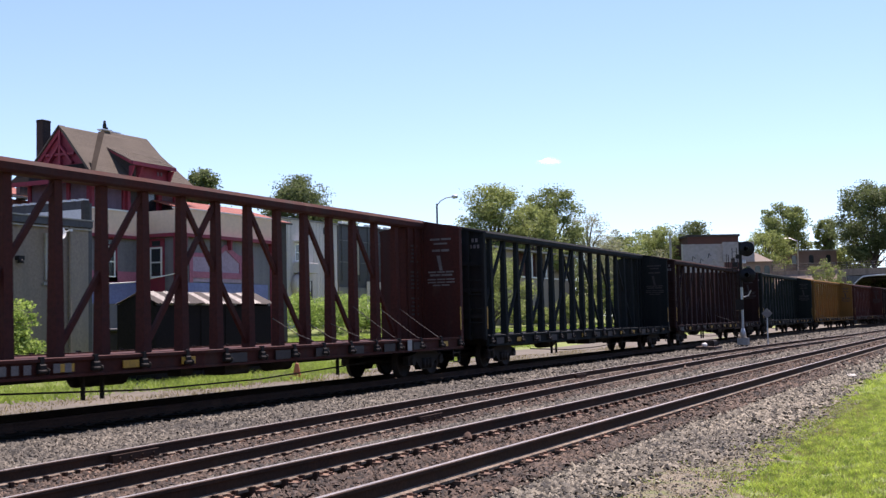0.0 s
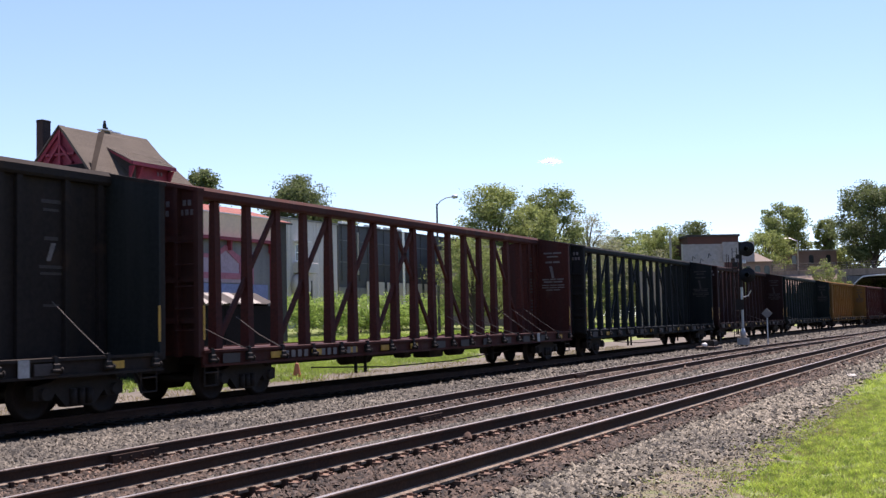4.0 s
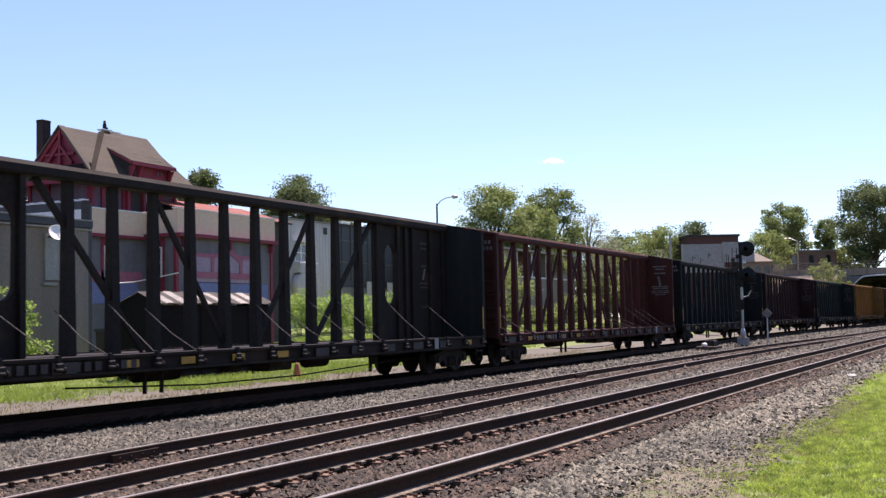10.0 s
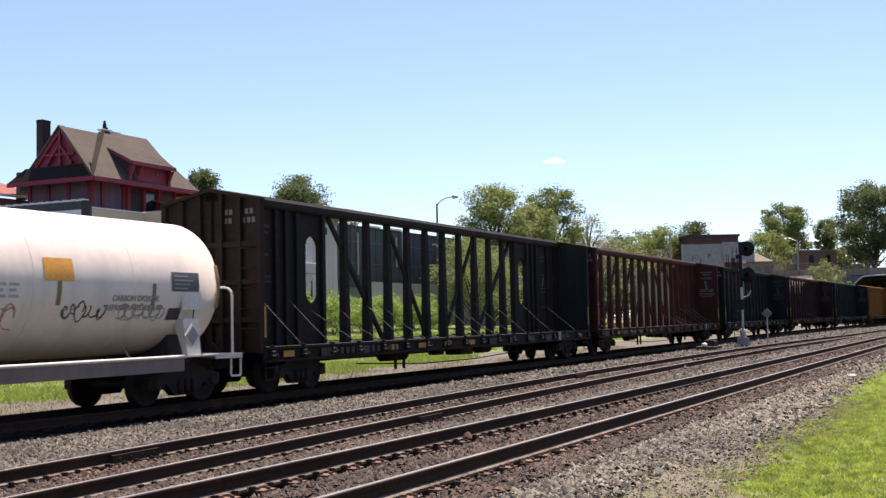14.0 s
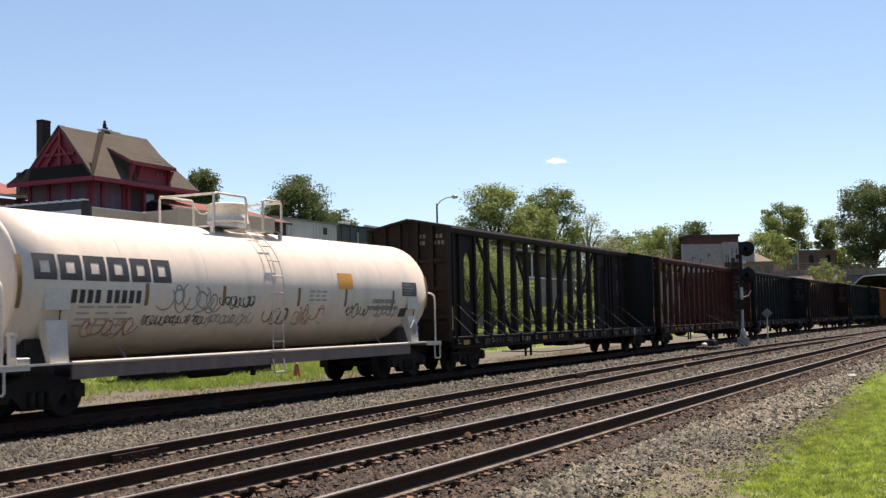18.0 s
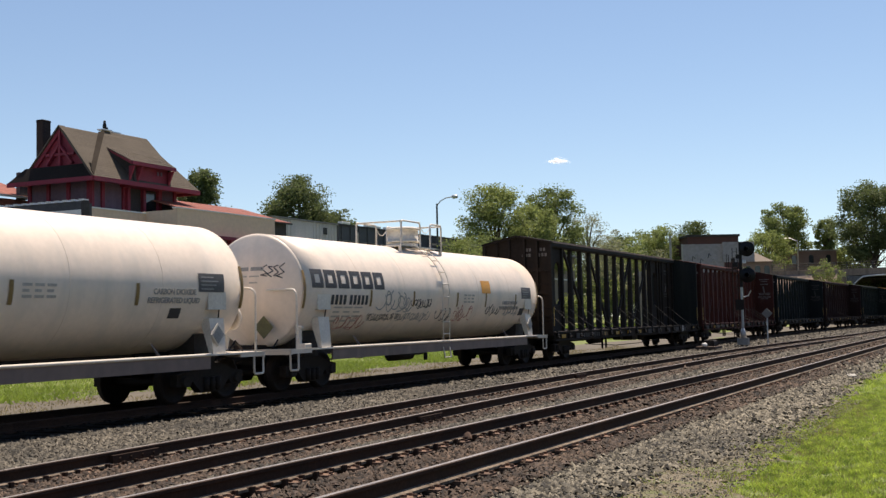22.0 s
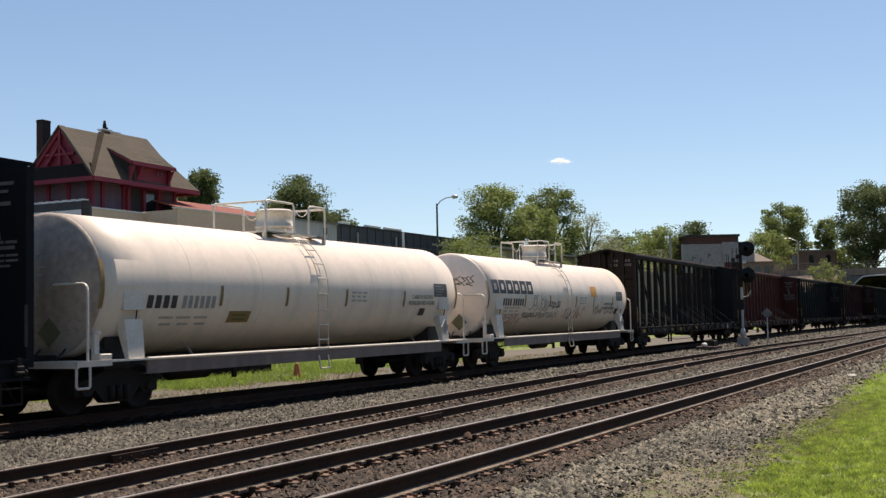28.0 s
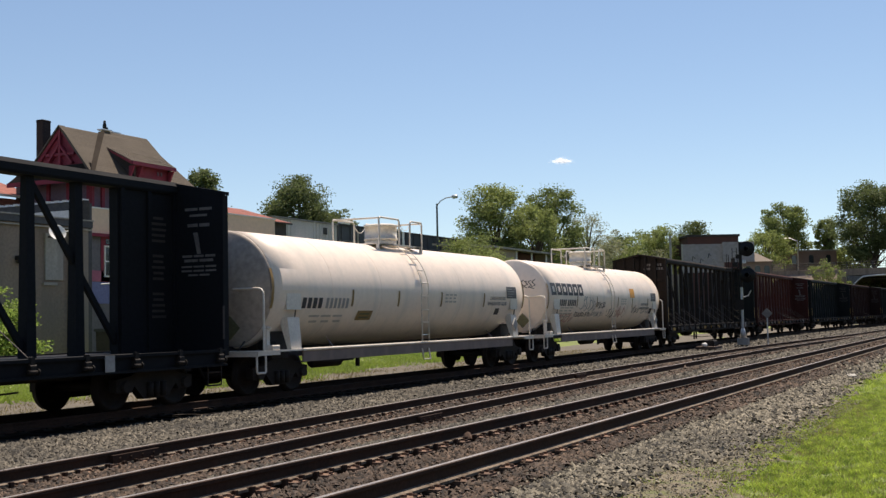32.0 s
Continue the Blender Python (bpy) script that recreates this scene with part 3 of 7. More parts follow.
def centerbeam_car(label, paint, x0, windows, seed, patch=True, far=False, solid=1.15):
    """A bulkhead flat car with a lattice partition down its middle; windows: solid panels with tall oval holes at its ends."""
    rnd = random.Random(seed)
    car = thing("centerbeam_flatcar", label, "rail car", "freight cars of the train")
    CARS.append((car, x0))
    L = BODY
    us = Shape().box(-L - 0.2, L + 0.2, -0.33, 0.33, 0.62, 0.98)
    for k in range(19):
        x = -L + 0.6 + k * (2 * L - 1.2) / 18
        us.box(x - 0.06, x + 0.06, -1.3, 1.3, 0.78, 0.98)
    part("underframe", us, M_STEEL, car)
    part("deck", Shape().box(-L, L, -1.30, 1.30, 0.98, 1.06), paint, car)
    for side in (-1, 1):
        y = side * 1.37
        s = Shape().box(-L, L, min(y, y - side * 0.05), max(y, y - side * 0.05), 0.76, 1.06)
        s.box(-L, L, y - 0.06, y + 0.06, 1.03, 1.085).box(-L, L, y - 0.05, y + 0.05, 0.74, 0.79)
        part("side_sill", s, paint, car)
    # tie-down winches along both sides
    ws = Shape().box(-0.07, 0.07, -0.07, 0.05, 0.83, 1.0, 0.025).lathe([(-0.12, 0.036), (0.12, 0.036)], 8, "X", (0, -0.06, 0.87))
    ws.lathe([(0.08, 0.06), (0.105, 0.06)], 10, "X", (0, -0.06, 0.87)).box(-0.045, 0.045, -0.05, 0.02, 1.0, 1.12)
    wm = ws.mesh("winch", M_STEEL)
    posts, gap = 17, 1.245
    for k in range(posts + 1):
        x = -L + 0.25 + k * (2 * L - 0.5) / posts
        for side in (-1, 1):
            part("winch", wm, M_STEEL, car, at=(x, side * 1.40, 0), turn=0 if side < 0 else 180)
    # middle partition
    ring = [(-0.16, 4.42), (0.16, 4.42), (0.19, 4.47), (0.19, 4.60), (0.12, 4.69), (-0.12, 4.69), (-0.19, 4.60), (-0.19, 4.47)]
    part("top_chord", Shape().sweep([(-L, 0, 0), (L, 0, 0)], ring), paint, car)
    pm = Shape().add([(-0.10, -0.07, 4.45), (0.10, -0.07, 4.45), (0.10, 0.07, 4.45), (-0.10, 0.07, 4.45), (-0.115, -0.12, 1.05), (0.115, -0.12, 1.05), (0.115, 0.12, 1.05), (-0.115, 0.12, 1.05)],
                     [(0, 1, 2, 3), (7, 6, 5, 4), (0, 4, 5, 1), (1, 5, 6, 2), (2, 6, 7, 3), (3, 7, 4, 0)])
    pm = pm.mesh("post", paint)
    shift = 0.78 if windows else 0.915
    spots = [shift + gap * (k - 9) for k in range(18)]
    for x in spots:
        if abs(x) < L - solid - 0.15:
            part("post", pm, paint, car, at=(x, 0, 0))
    # braces over two bays each, leaning towards the middle, or away from it on the car with oval windows
    if windows:
        runs = [(-6.3, -3.3, False, 0.065), (-2.95, -0.46, False, 0.055), (0.78, 3.27, True, 0.055), (3.35, 6.5, True, 0.065)]
    elif solid > 2:
        runs = [(spots[8 + k], spots[10 + k], k < 0, 0.06) for k in (-8, -6, -4, -2, 1, 3, 5) if spots[10 + k] < L - solid + 0.4]
    else:
        runs = [(spots[k], spots[k + 2], True, 0.06) for k in (1, 3, 5, 7)] + [(spots[k], spots[k + 2], False, 0.06) for k in (8, 10, 12, 14)]
    for xa, xb, d, w in runs:
        p, q = (Vector((xa, 0, 1.1)), Vector((xb, 0, 4.42))) if d else (Vector((xa, 0, 4.42)), Vector((xb, 0, 1.1)))
        n2 = Vector((q.z - p.z, 0, p.x - q.x)).normalized() * w
        v = [p - n2, p + n2, q + n2, q - n2]
        part("brace", Shape().add([(u.x, -0.04, u.z) for u in v] + [(u.x, 0.04, u.z) for u in v],
                                  [(0, 1, 2, 3), (7, 6, 5, 4), (0, 4, 5, 1), (1, 5, 6, 2), (2, 6, 7, 3), (3, 7, 4, 0)]), paint, car)
    for sx in (-1, 1):
        # solid panel of the partition next to the bulkhead
        s = Shape()
        xa, xb = (L - solid, L) if sx > 0 else (-L, -L + solid)
        if windows:
            xc = sx * (L - 3.95) + 0.2
            # plain plate on both sides of the bay with the hole
            if xa < xc - 0.6:
                s.box(xa, xc - 0.6, -0.05, 0.05, 1.05, 4.45)
            if xb > xc + 0.6:
                s.box(xc + 0.6, xb, -0.05, 0.05, 1.05, 4.45)
            xa, xb = max(xa, xc - 0.6), min(xb, xc + 0.6)
            hole = []
            for i in range(20):
                a = 2 * math.pi * i / 20
                hole.append((xc + 0.34 * math.cos(a), 2.98 + 0.34 * math.sin(a) + (0.54 if math.sin(a) >= 0 else -0.54)))
            outer = []
            for x, z in hole:
                dx, dz = x - xc, z - 2.98
                kx = (xb - xc if dx > 0 else xa - xc) / dx if abs(dx) > 1e-6 else 1e9
                kz = (4.45 - 2.98 if dz > 0 else 1.05 - 2.98) / dz if abs(dz) > 1e-6 else 1e9
                kk = min(abs(kx), abs(kz))
                outer.append((xc + dx * kk, 2.98 + dz * kk))
            cor = [(xb, 4.45), (xa, 4.45), (xa, 1.05), (xb, 1.05)]
            for y in (-0.05, 0.05):
                v = [(x, y, z) for x, z in hole] + [(x, y, z) for x, z in outer]
                f = [(i, (i + 1) % 20, 20 + (i + 1) % 20, 20 + i) for i in range(20)]
                v += [(x, y, z) for x, z in cor]
                for ci, (cx, cz) in enumerate(cor):
                    best = None
                    for i in range(20):
                        o1, o2 = outer[i], outer[(i + 1) % 20]
                        if abs(o1[0] - o2[0]) > 1e-4 and abs(o1[1] - o2[1]) > 1e-4:
                            if (o1[0] - xc) * (cx - xc) >= 0 and (o1[1] - 2.98) * (cz - 2.98) >= 0 and (o2[0] - xc) * (cx - xc) >= 0:
                                best = i
                    if best is not None:
                        f.append((20 + best, 20 + (best + 1) % 20, 40 + ci))
                s.add(v, f)
            v = [(x, y, z) for y in (-0.055, 0.055) for x, z in hole]
            s.add(v, [(i, (i + 1) % 20, 20 + (i + 1) % 20, 20 + i) for i in range(20)])
            for x in (L - solid + 0.1, L - 3.35, L - 2.85, L - 2.4, L - 1.2, L - 0.3):
                part("panel_rib", Shape().box(sx * x - 0.07, sx * x + 0.07, -0.14, 0.05, 1.06, 4.44), paint, car)
        else:
            s.box(xa, xb, -0.10, 0.10, 1.06, 4.44)
            for k in range(3):
                x = xa + 0.1 + k * (xb - xa - 0.2) / 2
                part("panel_rib", Shape().box(x - 0.05, x + 0.05, -0.16, 0.16, 1.06, 4.44), paint, car)
        part("partition_panel", s, paint, car, "solid panel with a tall oval opening" if windows else "")
        # end bulkhead: plate, outer ribs, top rail, grab irons
        xo = sx * L
        side_top = 4.36
        xa, xb = min(xo, xo - sx * 0.05), max(xo, xo - sx * 0.05)
        out = [(-1.37, 1.06), (1.37, 1.06), (1.37, side_top), (0.2, 4.64), (-0.2, 4.64), (-1.37, side_top)]
        bulk = part("end_bulkhead", Shape().add([(x, y, z) for x in (xa, xb) for y, z in out], [(0, 1, 2, 3, 4, 5), (11, 10, 9, 8, 7, 6)] + [(q, (q + 1) % 6, 6 + (q + 1) % 6, 6 + q) for q in range(6)]), M_OLDTEAL if windows and sx > 0 else paint, car)
        for y in (-1.31, -0.8, -0.3, 0.3, 0.8, 1.31):
            w = 0.06 if abs(y) > 1.2 else 0.045
            part("upright_rib", Shape().box(min(xo, xo + sx * 0.13), max(xo, xo + sx * 0.13), y - w, y + w, 0.95, 4.6 - 0.27 * abs(y) / 1.37), paint, bulk)
        for z in (1.7, 2.55, 3.4):
            part("cross_rib", Shape().box(min(xo, xo + sx * 0.10), max(xo, xo + sx * 0.10), -1.3, 1.3, z - 0.06, z + 0.06), paint, bulk)
        xa, xb = min(xo - sx * 0.06, xo + sx * 0.15), max(xo - sx * 0.06, xo + sx * 0.15)
        out = [(-1.39, side_top - 0.02), (0, 4.625), (1.39, side_top - 0.02), (1.39, side_top + 0.055), (0, 4.7), (-1.39, side_top + 0.055)]
        part("top_rail", Shape().add([(x, y, z) for x in (xa, xb) for y, z in out], [(0, 1, 4, 5), (1, 2, 3, 4), (11, 10, 7, 6), (10, 9, 8, 7)] + [(q, (q + 1) % 6, 6 + (q + 1) % 6, 6 + q) for q in range(6)]), paint, bulk)
        for z in (1.5, 1.95, 2.4, 2.85, 3.3):
            part("grab_iron", Shape().tube([(xo + sx * 0.14, -1.25, z), (xo + sx * 0.21, -1.25, z), (xo + sx * 0.21, -0.85, z), (xo + sx * 0.14, -0.85, z)], 0.014, 6), paint, bulk)
        for z, w in ((4.08, 0.085), (3.88, 0.085)):
            for y in (-1.06, -0.93, -0.5, -0.37) if z > 4.0 else (-1.12, -0.99, -0.86, -0.48, -0.36, -0.24):
                part("stencil_bar", Shape().box(min(xo + sx * 0.003, xo - sx * 0.003), max(xo + sx * 0.003, xo - sx * 0.003), y - w / 2, y + w / 2, z, z + 0.12), M_PALEINK, bulk)
        part("reflector", Shape().box(xo - sx * 0.05 - 0.035, xo - sx * 0.05 + 0.035, -1.376, -1.371, 1.3, 2.0), M_YELLOW if patch else M_DULLPLATE, bulk, "yellow reflective strip")
        st = Shape()
        for z in (0.35, 0.62):
            st.tube([(xo - sx * 0.55, -1.33, z), (xo - sx * 0.1, -1.33, z)], 0.018, 6)
        st.tube([(xo - sx * 0.55, -1.33, 0.8), (xo - sx * 0.55, -1.33, 0.34)], 0.018, 6).tube([(xo - sx * 0.1, -1.33, 0.8), (xo - sx * 0.1, -1.33, 0.34)], 0.018, 6)
        part("sill_step", st, M_STEEL, car)
    # notices on the inner face of the far bulkhead and beside it
    xi = L - 0.056
    rows = [(4.05, 0.75, 0.06), (3.92, 0.5, 0.05), (3.70, 0.62, 0.07), (3.05, 0.9, 0.05), (2.95, 0.8, 0.06), (2.83, 0.95, 0.04), (2.74, 0.95, 0.04), (2.65, 0.6, 0.04)]
    for z, w, h in () if windows else rows:
        for k in range(max(1, int(w / 0.3))):
            a = -0.72 - w / 2 + k * w / max(1, int(w / 0.3))
            text_bar(car, a, a + w / max(1, int(w / 0.3)) - 0.04, z, z + h, xi, M_DULLPLATE if far else M_PALEINK, face="-X")
    s = Shape()
    s.add([(xi - 0.004, -0.80, 3.12), (xi - 0.004, -0.70, 3.12), (xi - 0.004, -0.60, 3.58), (xi - 0.004, -0.72, 3.58), (xi, -0.80, 3.12), (xi, -0.70, 3.12), (xi, -0.60, 3.58), (xi, -0.72, 3.58)],
          [(0, 1, 2, 3), (7, 6, 5, 4), (0, 4, 5, 1), (1, 5, 6, 2), (2, 6, 7, 3), (3, 7, 4, 0)])
    if windows:
        xw = L - 1.55
        s = Shape().add([(xw - 0.12, y, 2.86) for y in (-0.052, -0.058)] + [(xw - 0.02, y, 2.86) for y in (-0.052, -0.058)] + [(xw + 0.12, y, 3.2) for y in (-0.052, -0.058)] + [(xw, y, 3.2) for y in (-0.052, -0.058)],
                        [(0, 2, 4, 6), (7, 5, 3, 1), (0, 1, 3, 2), (2, 3, 5, 4), (4, 5, 7, 6), (6, 7, 1, 0)])
    part("notice_sign", s, M_DULLPLATE if far else M_PALEINK, car, "pale slanted emblem")
    for sx in (-1, 1):
        xb = sx * (L - (1.75 if windows else 0.6 if solid < 2 else 1.3)) + (0.2 if windows else 0)
        rows = [(3.95, 0.5, 0.07), (3.8, 0.4, 0.05), (3.25, 0.35, 0.07), (2.72, 0.6, 0.06), (2.6, 0.55, 0.05), (2.0, 0.4, 0.05)] if windows else [(3.85 - 0.8 * (k // 5) - 0.12 * (k % 5), rnd.uniform(0.32, 0.52), 0.055) for k in range(15)]
        for z, w, h in rows:
            if not far:
                text_bar(car, xb - w / 2, xb + w / 2, z, z + h, -0.052 if windows else -0.102, M_DULLPLATE)
    # reflectors and stencilled patches on the sill
    for k in range(13):
        x = -L + 0.9 + k * (2 * L - 1.4) / 12.5
        if rnd.random() < (0.5 if patch else 0.1):
            part("reflector", Shape().box(x - 0.22, x + 0.22, -1.435, -1.425, 0.84, 0.98), M_YELLOW, car, "yellow reflective patch")
        elif patch:
            part("stencil_plate", Shape().box(x - 0.3, x + 0.3, -1.435, -1.425, 0.80, 1.0), M_DULLPLATE, car)
    if not far:
        for k in range(9):
            xx = -8.3 + k * 0.27 + (0.5 if k > 3 else 0) + (0.4 if k > 6 else 0)
            part("number_bar", Shape().box(xx - 0.08, xx + 0.08, -1.436, -1.43, 0.83, 0.99), M_DULLPLATE if windows else M_PALEINK, car)
        part("notice_plate", Shape().box(7.6, 7.85, -1.437, -1.43, 0.78, 1.08), M_FADEINK, car, "small white data plate")
    for k in range(1, posts) if not far else (4, 11):
        if rnd.random() < (0.25 if windows else 0.5):
            continue
        x = -L + 0.25 + k * (2 * L - 0.5) / posts
        lean, reach, sag = rnd.uniform(-0.12, 0.3), rnd.uniform(0.85, 1.2) if windows else rnd.uniform(0.4, 1.1), rnd.uniform(0.0, 0.1)
        part("tie_down_strap", Shape().tube([(x, -1.40, 1.06), (x - lean * 0.5, -0.78, 1.06 + reach * 0.5 - sag), (x - lean, -0.14, 1.06 + reach)], 0.011, 5), M_STRAP, car, "loose slack tie-down strap")
        part("strap_hook", Shape().box(x - 0.03, x + 0.03, -1.43, -1.36, 1.05, 1.13), M_STRAP, car)
    # brake gear under the floor
    part("brake_cylinder", Shape().lathe([(-0.45, 0.16), (0.45, 0.16)], 14, "X", (2.4, -0.62, 0.66)), M_STEEL, car)
    part("valve_box", Shape().box(-1.5, -1.1, -0.9, -0.55, 0.56, 0.78, 0.04), M_STEEL, car)
    part("air_tank", Shape().lathe([(-0.72, 0.1), (-0.65, 0.2), (0.65, 0.2), (0.72, 0.1)], 14, "X", (-3.2, -0.25, 0.66)), M_STEEL, car)
    part("load_box", Shape().box(-0.2, 0.7, -1.05, -0.5, 0.52, 0.78, 0.04), M_STEEL, car)
    s = Shape().tube([(-6.5, -0.95, 0.52), (-2.6, -0.98, 0.36), (1.2, -0.98, 0.36), (6.0, -0.95, 0.52)], 0.018, 6)
    for x in (-4.4, -3.9, 4.6):
        s.box(x - 0.02, x + 0.02, -1.02, -0.94, 0.28, 0.78)
    part("brake_rod", s, M_STEEL, car)
    running_gear(car, 9.4, L + 0.15)
    return car


def scrawl(parent, x0, x1, zc, h, material, seed, r, name="paint_stroke"):
    """A run of looping spray-paint strokes laid on the tank's side."""
    rnd = random.Random(seed)
    n = max(3, int((x1 - x0) / (h * 0.7)))
    for k in range(n):
        cx, cw = x0 + (k + 0.5) * (x1 - x0) / n, (x1 - x0) / n
        for stroke in range(rnd.choice((1, 2, 2))):
            a0, turns, kx, kz = rnd.uniform(0, 6.28), rnd.uniform(0.75, 1.35), rnd.uniform(0.35, 0.62), rnd.uniform(0.32, 0.55)
            ox, oz = rnd.uniform(-0.15, 0.15) * cw, rnd.uniform(-0.12, 0.12) * h
            knots = [(cx + ox + kx * cw * math.cos(a0 + q * 0.9) + 0.09 * cw * q, zc + oz + kz * h * math.sin(a0 + q * 0.9) * rnd.uniform(0.8, 1.15)) for q in range(int(turns * 7))]
            pts = []
            for i in range(len(knots) - 1):
                p0, p1, p2, p3 = knots[max(0, i - 1)], knots[i], knots[i + 1], knots[min(len(knots) - 1, i + 2)]
                for j in range(5):
                    t = j / 5
                    c = [0.5 * (2 * p1[q] + (p2[q] - p0[q]) * t + (2 * p0[q] - 5 * p1[q] + 4 * p2[q] - p3[q]) * t * t + (3 * p1[q] - p0[q] - 3 * p2[q] + p3[q]) * t ** 3) for q in (0, 1)]
                    d = c[1] - TANK_Z
                    pts.append((c[0], -math.sqrt(max(0.01, TANK_R * TANK_R - d * d)) - 0.002, c[1]))
            s = Shape()
            for p, q in zip(pts, pts[1:]):
                dx, dz = q[0] - p[0], q[2] - p[2]
                ln = math.hypot(dx, dz) or 1
                nx, nz = -dz / ln * r, dx / ln * r
                s.add([(p[0] - nx, p[1], p[2] - nz), (p[0] + nx, p[1], p[2] + nz), (q[0] + nx, q[1], q[2] + nz), (q[0] - nx, q[1], q[2] - nz)], [(0, 1, 2, 3)])
            part(name, s, material, parent, "looping spray-paint scrawl")


TANK_R, TANK_Z = 1.38, 2.40


def on_tank(x0, x1, z0, z1, lift=0.004, steps=5):
    """A thin plate that follows the tank's near side between two heights."""
    s = Shape()
    v = []
    for l2 in (lift, 0.0):
        for i in range(steps + 1):
            z = z0 + (z1 - z0) * i / steps
            d = z - TANK_Z
            y = -math.sqrt(TANK_R ** 2 - d * d)
            ny, nz = y / TANK_R, d / TANK_R
            v += [(x0, y + ny * l2, z + nz * l2), (x1, y + ny * l2, z + nz * l2)]
    f = [(2 * i, 2 * i + 1, 2 * i + 3, 2 * i + 2) for i in range(steps)]
    return s.add(v, f, True)


def tank_car(label, x0, half, scrawled):
    """A white pressure tank car: insulated shell, saddles, walkway sills, end platforms, manway and ladders."""
    car = thing("tank_car", label, "rail car", "freight cars of the train")
    CARS.append((car, x0))
    h = half
    hs = h - 0.75           # where the cylinder ends and the heads begin
    part("shell", Shape().lathe([(-hs + 2 * hs * k / 12, TANK_R) for k in range(13)], 64, "X", (0, 0, TANK_Z)), M_WHITE, car, "white painted insulated tank, grubby underneath")
    for sx in (-1, 1):
        dish = [(sx * (hs - 0.02), TANK_R - 0.001), (sx * (hs + 0.03), TANK_R - 0.012), (sx * (hs + 0.065), TANK_R - 0.05)]
        dish += [(sx * (hs + 0.08 + 0.36 * (1 - (q / 8) ** 2)), (TANK_R - 0.08) * max(q / 8, 0.01)) for q in range(8, -1, -1)]
        # this head's darker paint holds the shade of the car beside it, plus soot
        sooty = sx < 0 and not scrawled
        part("head", Shape().lathe(dish, 64, "X", (0, 0, TANK_Z)), M_SHADESOOT if sooty else M_WHITE, car, "dished tank end darkened by soot and the next car's shade" if sooty else "dished white tank end")
    for x in (-hs * 0.66, -hs * 0.33, 0.0, hs * 0.33, hs * 0.66):
        part("shell_band", Shape().lathe([(x - 0.007, TANK_R + 0.0025), (x + 0.007, TANK_R + 0.0025)], 64, "X", (0, 0, TANK_Z)), M_WHITE, car)
    for sx in (-1, 1):
        part("stub_sill", Shape().box(min(sx * (h - 0.2), sx * (h - 2.9)), max(sx * (h - 0.2), sx * (h - 2.9)), -0.3, 0.3, 0.66, 1.1), M_STEEL, car)
        part("body_cradle", Shape().box(sx * (h - 1.55) - 0.35, sx * (h - 1.55) + 0.35, -1.0, 1.0, 0.8, 1.42), M_DARKSILL, car)
    for side in (-1, 1):
        sill = Shape().box(-h + 1.9, h - 1.9, side * 1.40 - 0.02, side * 1.40 + 0.02, 0.72, 0.965)
        sill.box(-h + 1.9, h - 1.9, min(side * 1.42, side * 1.32), max(side * 1.42, side * 1.32), 0.70, 0.72)
        sill = part("side_sill", sill, M_SILL, car, "grubby grey side sill with a white top edge")
        part("sill_rail", Shape().tube([(-h + 1.9, side * 1.42, 0.985), (0, side * 1.42, 0.985), (h - 1.9, side * 1.42, 0.985)], 0.034, 8), M_WHITETRIM, sill, "bright white top edge")
        for x in (-h + 3.4, h - 3.4):
            part("sill_gusset", Shape().add([(x - 0.02, side * 1.38, 0.97), (x - 0.02, side * 1.12, 1.26), (x - 0.02, side * 1.38, 0.85), (x + 0.02, side * 1.38, 0.97), (x + 0.02, side * 1.12, 1.26), (x + 0.02, side * 1.38, 0.85)],
                                            [(0, 1, 2), (5, 4, 3), (0, 3, 4, 1), (1, 4, 5, 2), (2, 5, 3, 0)]), M_SILL, sill)
    part("drag_beam", Shape().box(-h + 2.9, h - 2.9, -0.22, 0.22, 0.8, 1.1), M_DARKSILL, car, "grimy brown beam under the tank")
    for sx in (-1, 1):
        e = sx * h
        # saddle over the truck
        for side in (-1, 1):
            a = sx * (h - 1.6)
            v = []
            for y, z, w in ((side * 1.43, 0.98, 0.215), (side * 1.345, 1.74, 0.25), (side * 1.33, 0.98, 0.215), (side * 1.1, 1.74, 0.25)):
                v += [(a - w, y, z), (a + w, y, z)]
            saddle = part("saddle", Shape().add(v, [(0, 1, 3, 2), (6, 7, 5, 4), (0, 2, 6, 4), (1, 5, 7, 3), (2, 3, 7, 6), (0, 4, 5, 1)]), M_WHITETRIM, car, "white bolster saddle leaning out to the sill")
            part("saddle_plate", Shape().box(a - 0.3, a + 0.3, min(side * 1.345, side * 1.375), max(side * 1.345, side * 1.375), 1.93, 2.29).box(a - 0.31, a + 0.31, min(side * 1.25, side * 1.385), max(side * 1.25, side * 1.385), 1.915, 1.932), M_WHITETRIM, car, "white plate above the saddle")
            part("chain", Shape().tube([(a + 0.08, side * 1.36, 1.92), (a + 0.1, side * 1.30, 1.6), (a + 0.08, side * 1.36, 1.3)], 0.014, 5), M_STEEL, saddle)
        # end platform with its rails
        xi = e - sx * 1.95
        pl = part("end_platform", Shape().box(min(e, xi), max(e, xi), -1.46, -1.1, 0.965, 1.0).box(min(e, xi), max(e, xi), 1.1, 1.46, 0.965, 1.0).box(min(e, e - sx * 0.7), max(e, e - sx * 0.7), -1.1, 1.1, 0.965, 1.0), M_WHITETRIM, car, "white end platform")
        part("platform_edge", Shape().box(min(e, e - sx * 0.05), max(e, e - sx * 0.05), -1.46, 1.46, 0.88, 0.962).box(min(e, e - sx * 0.9), max(e, e - sx * 0.9), -1.45, -1.42, 0.9, 0.963), M_WHITETRIM, pl)
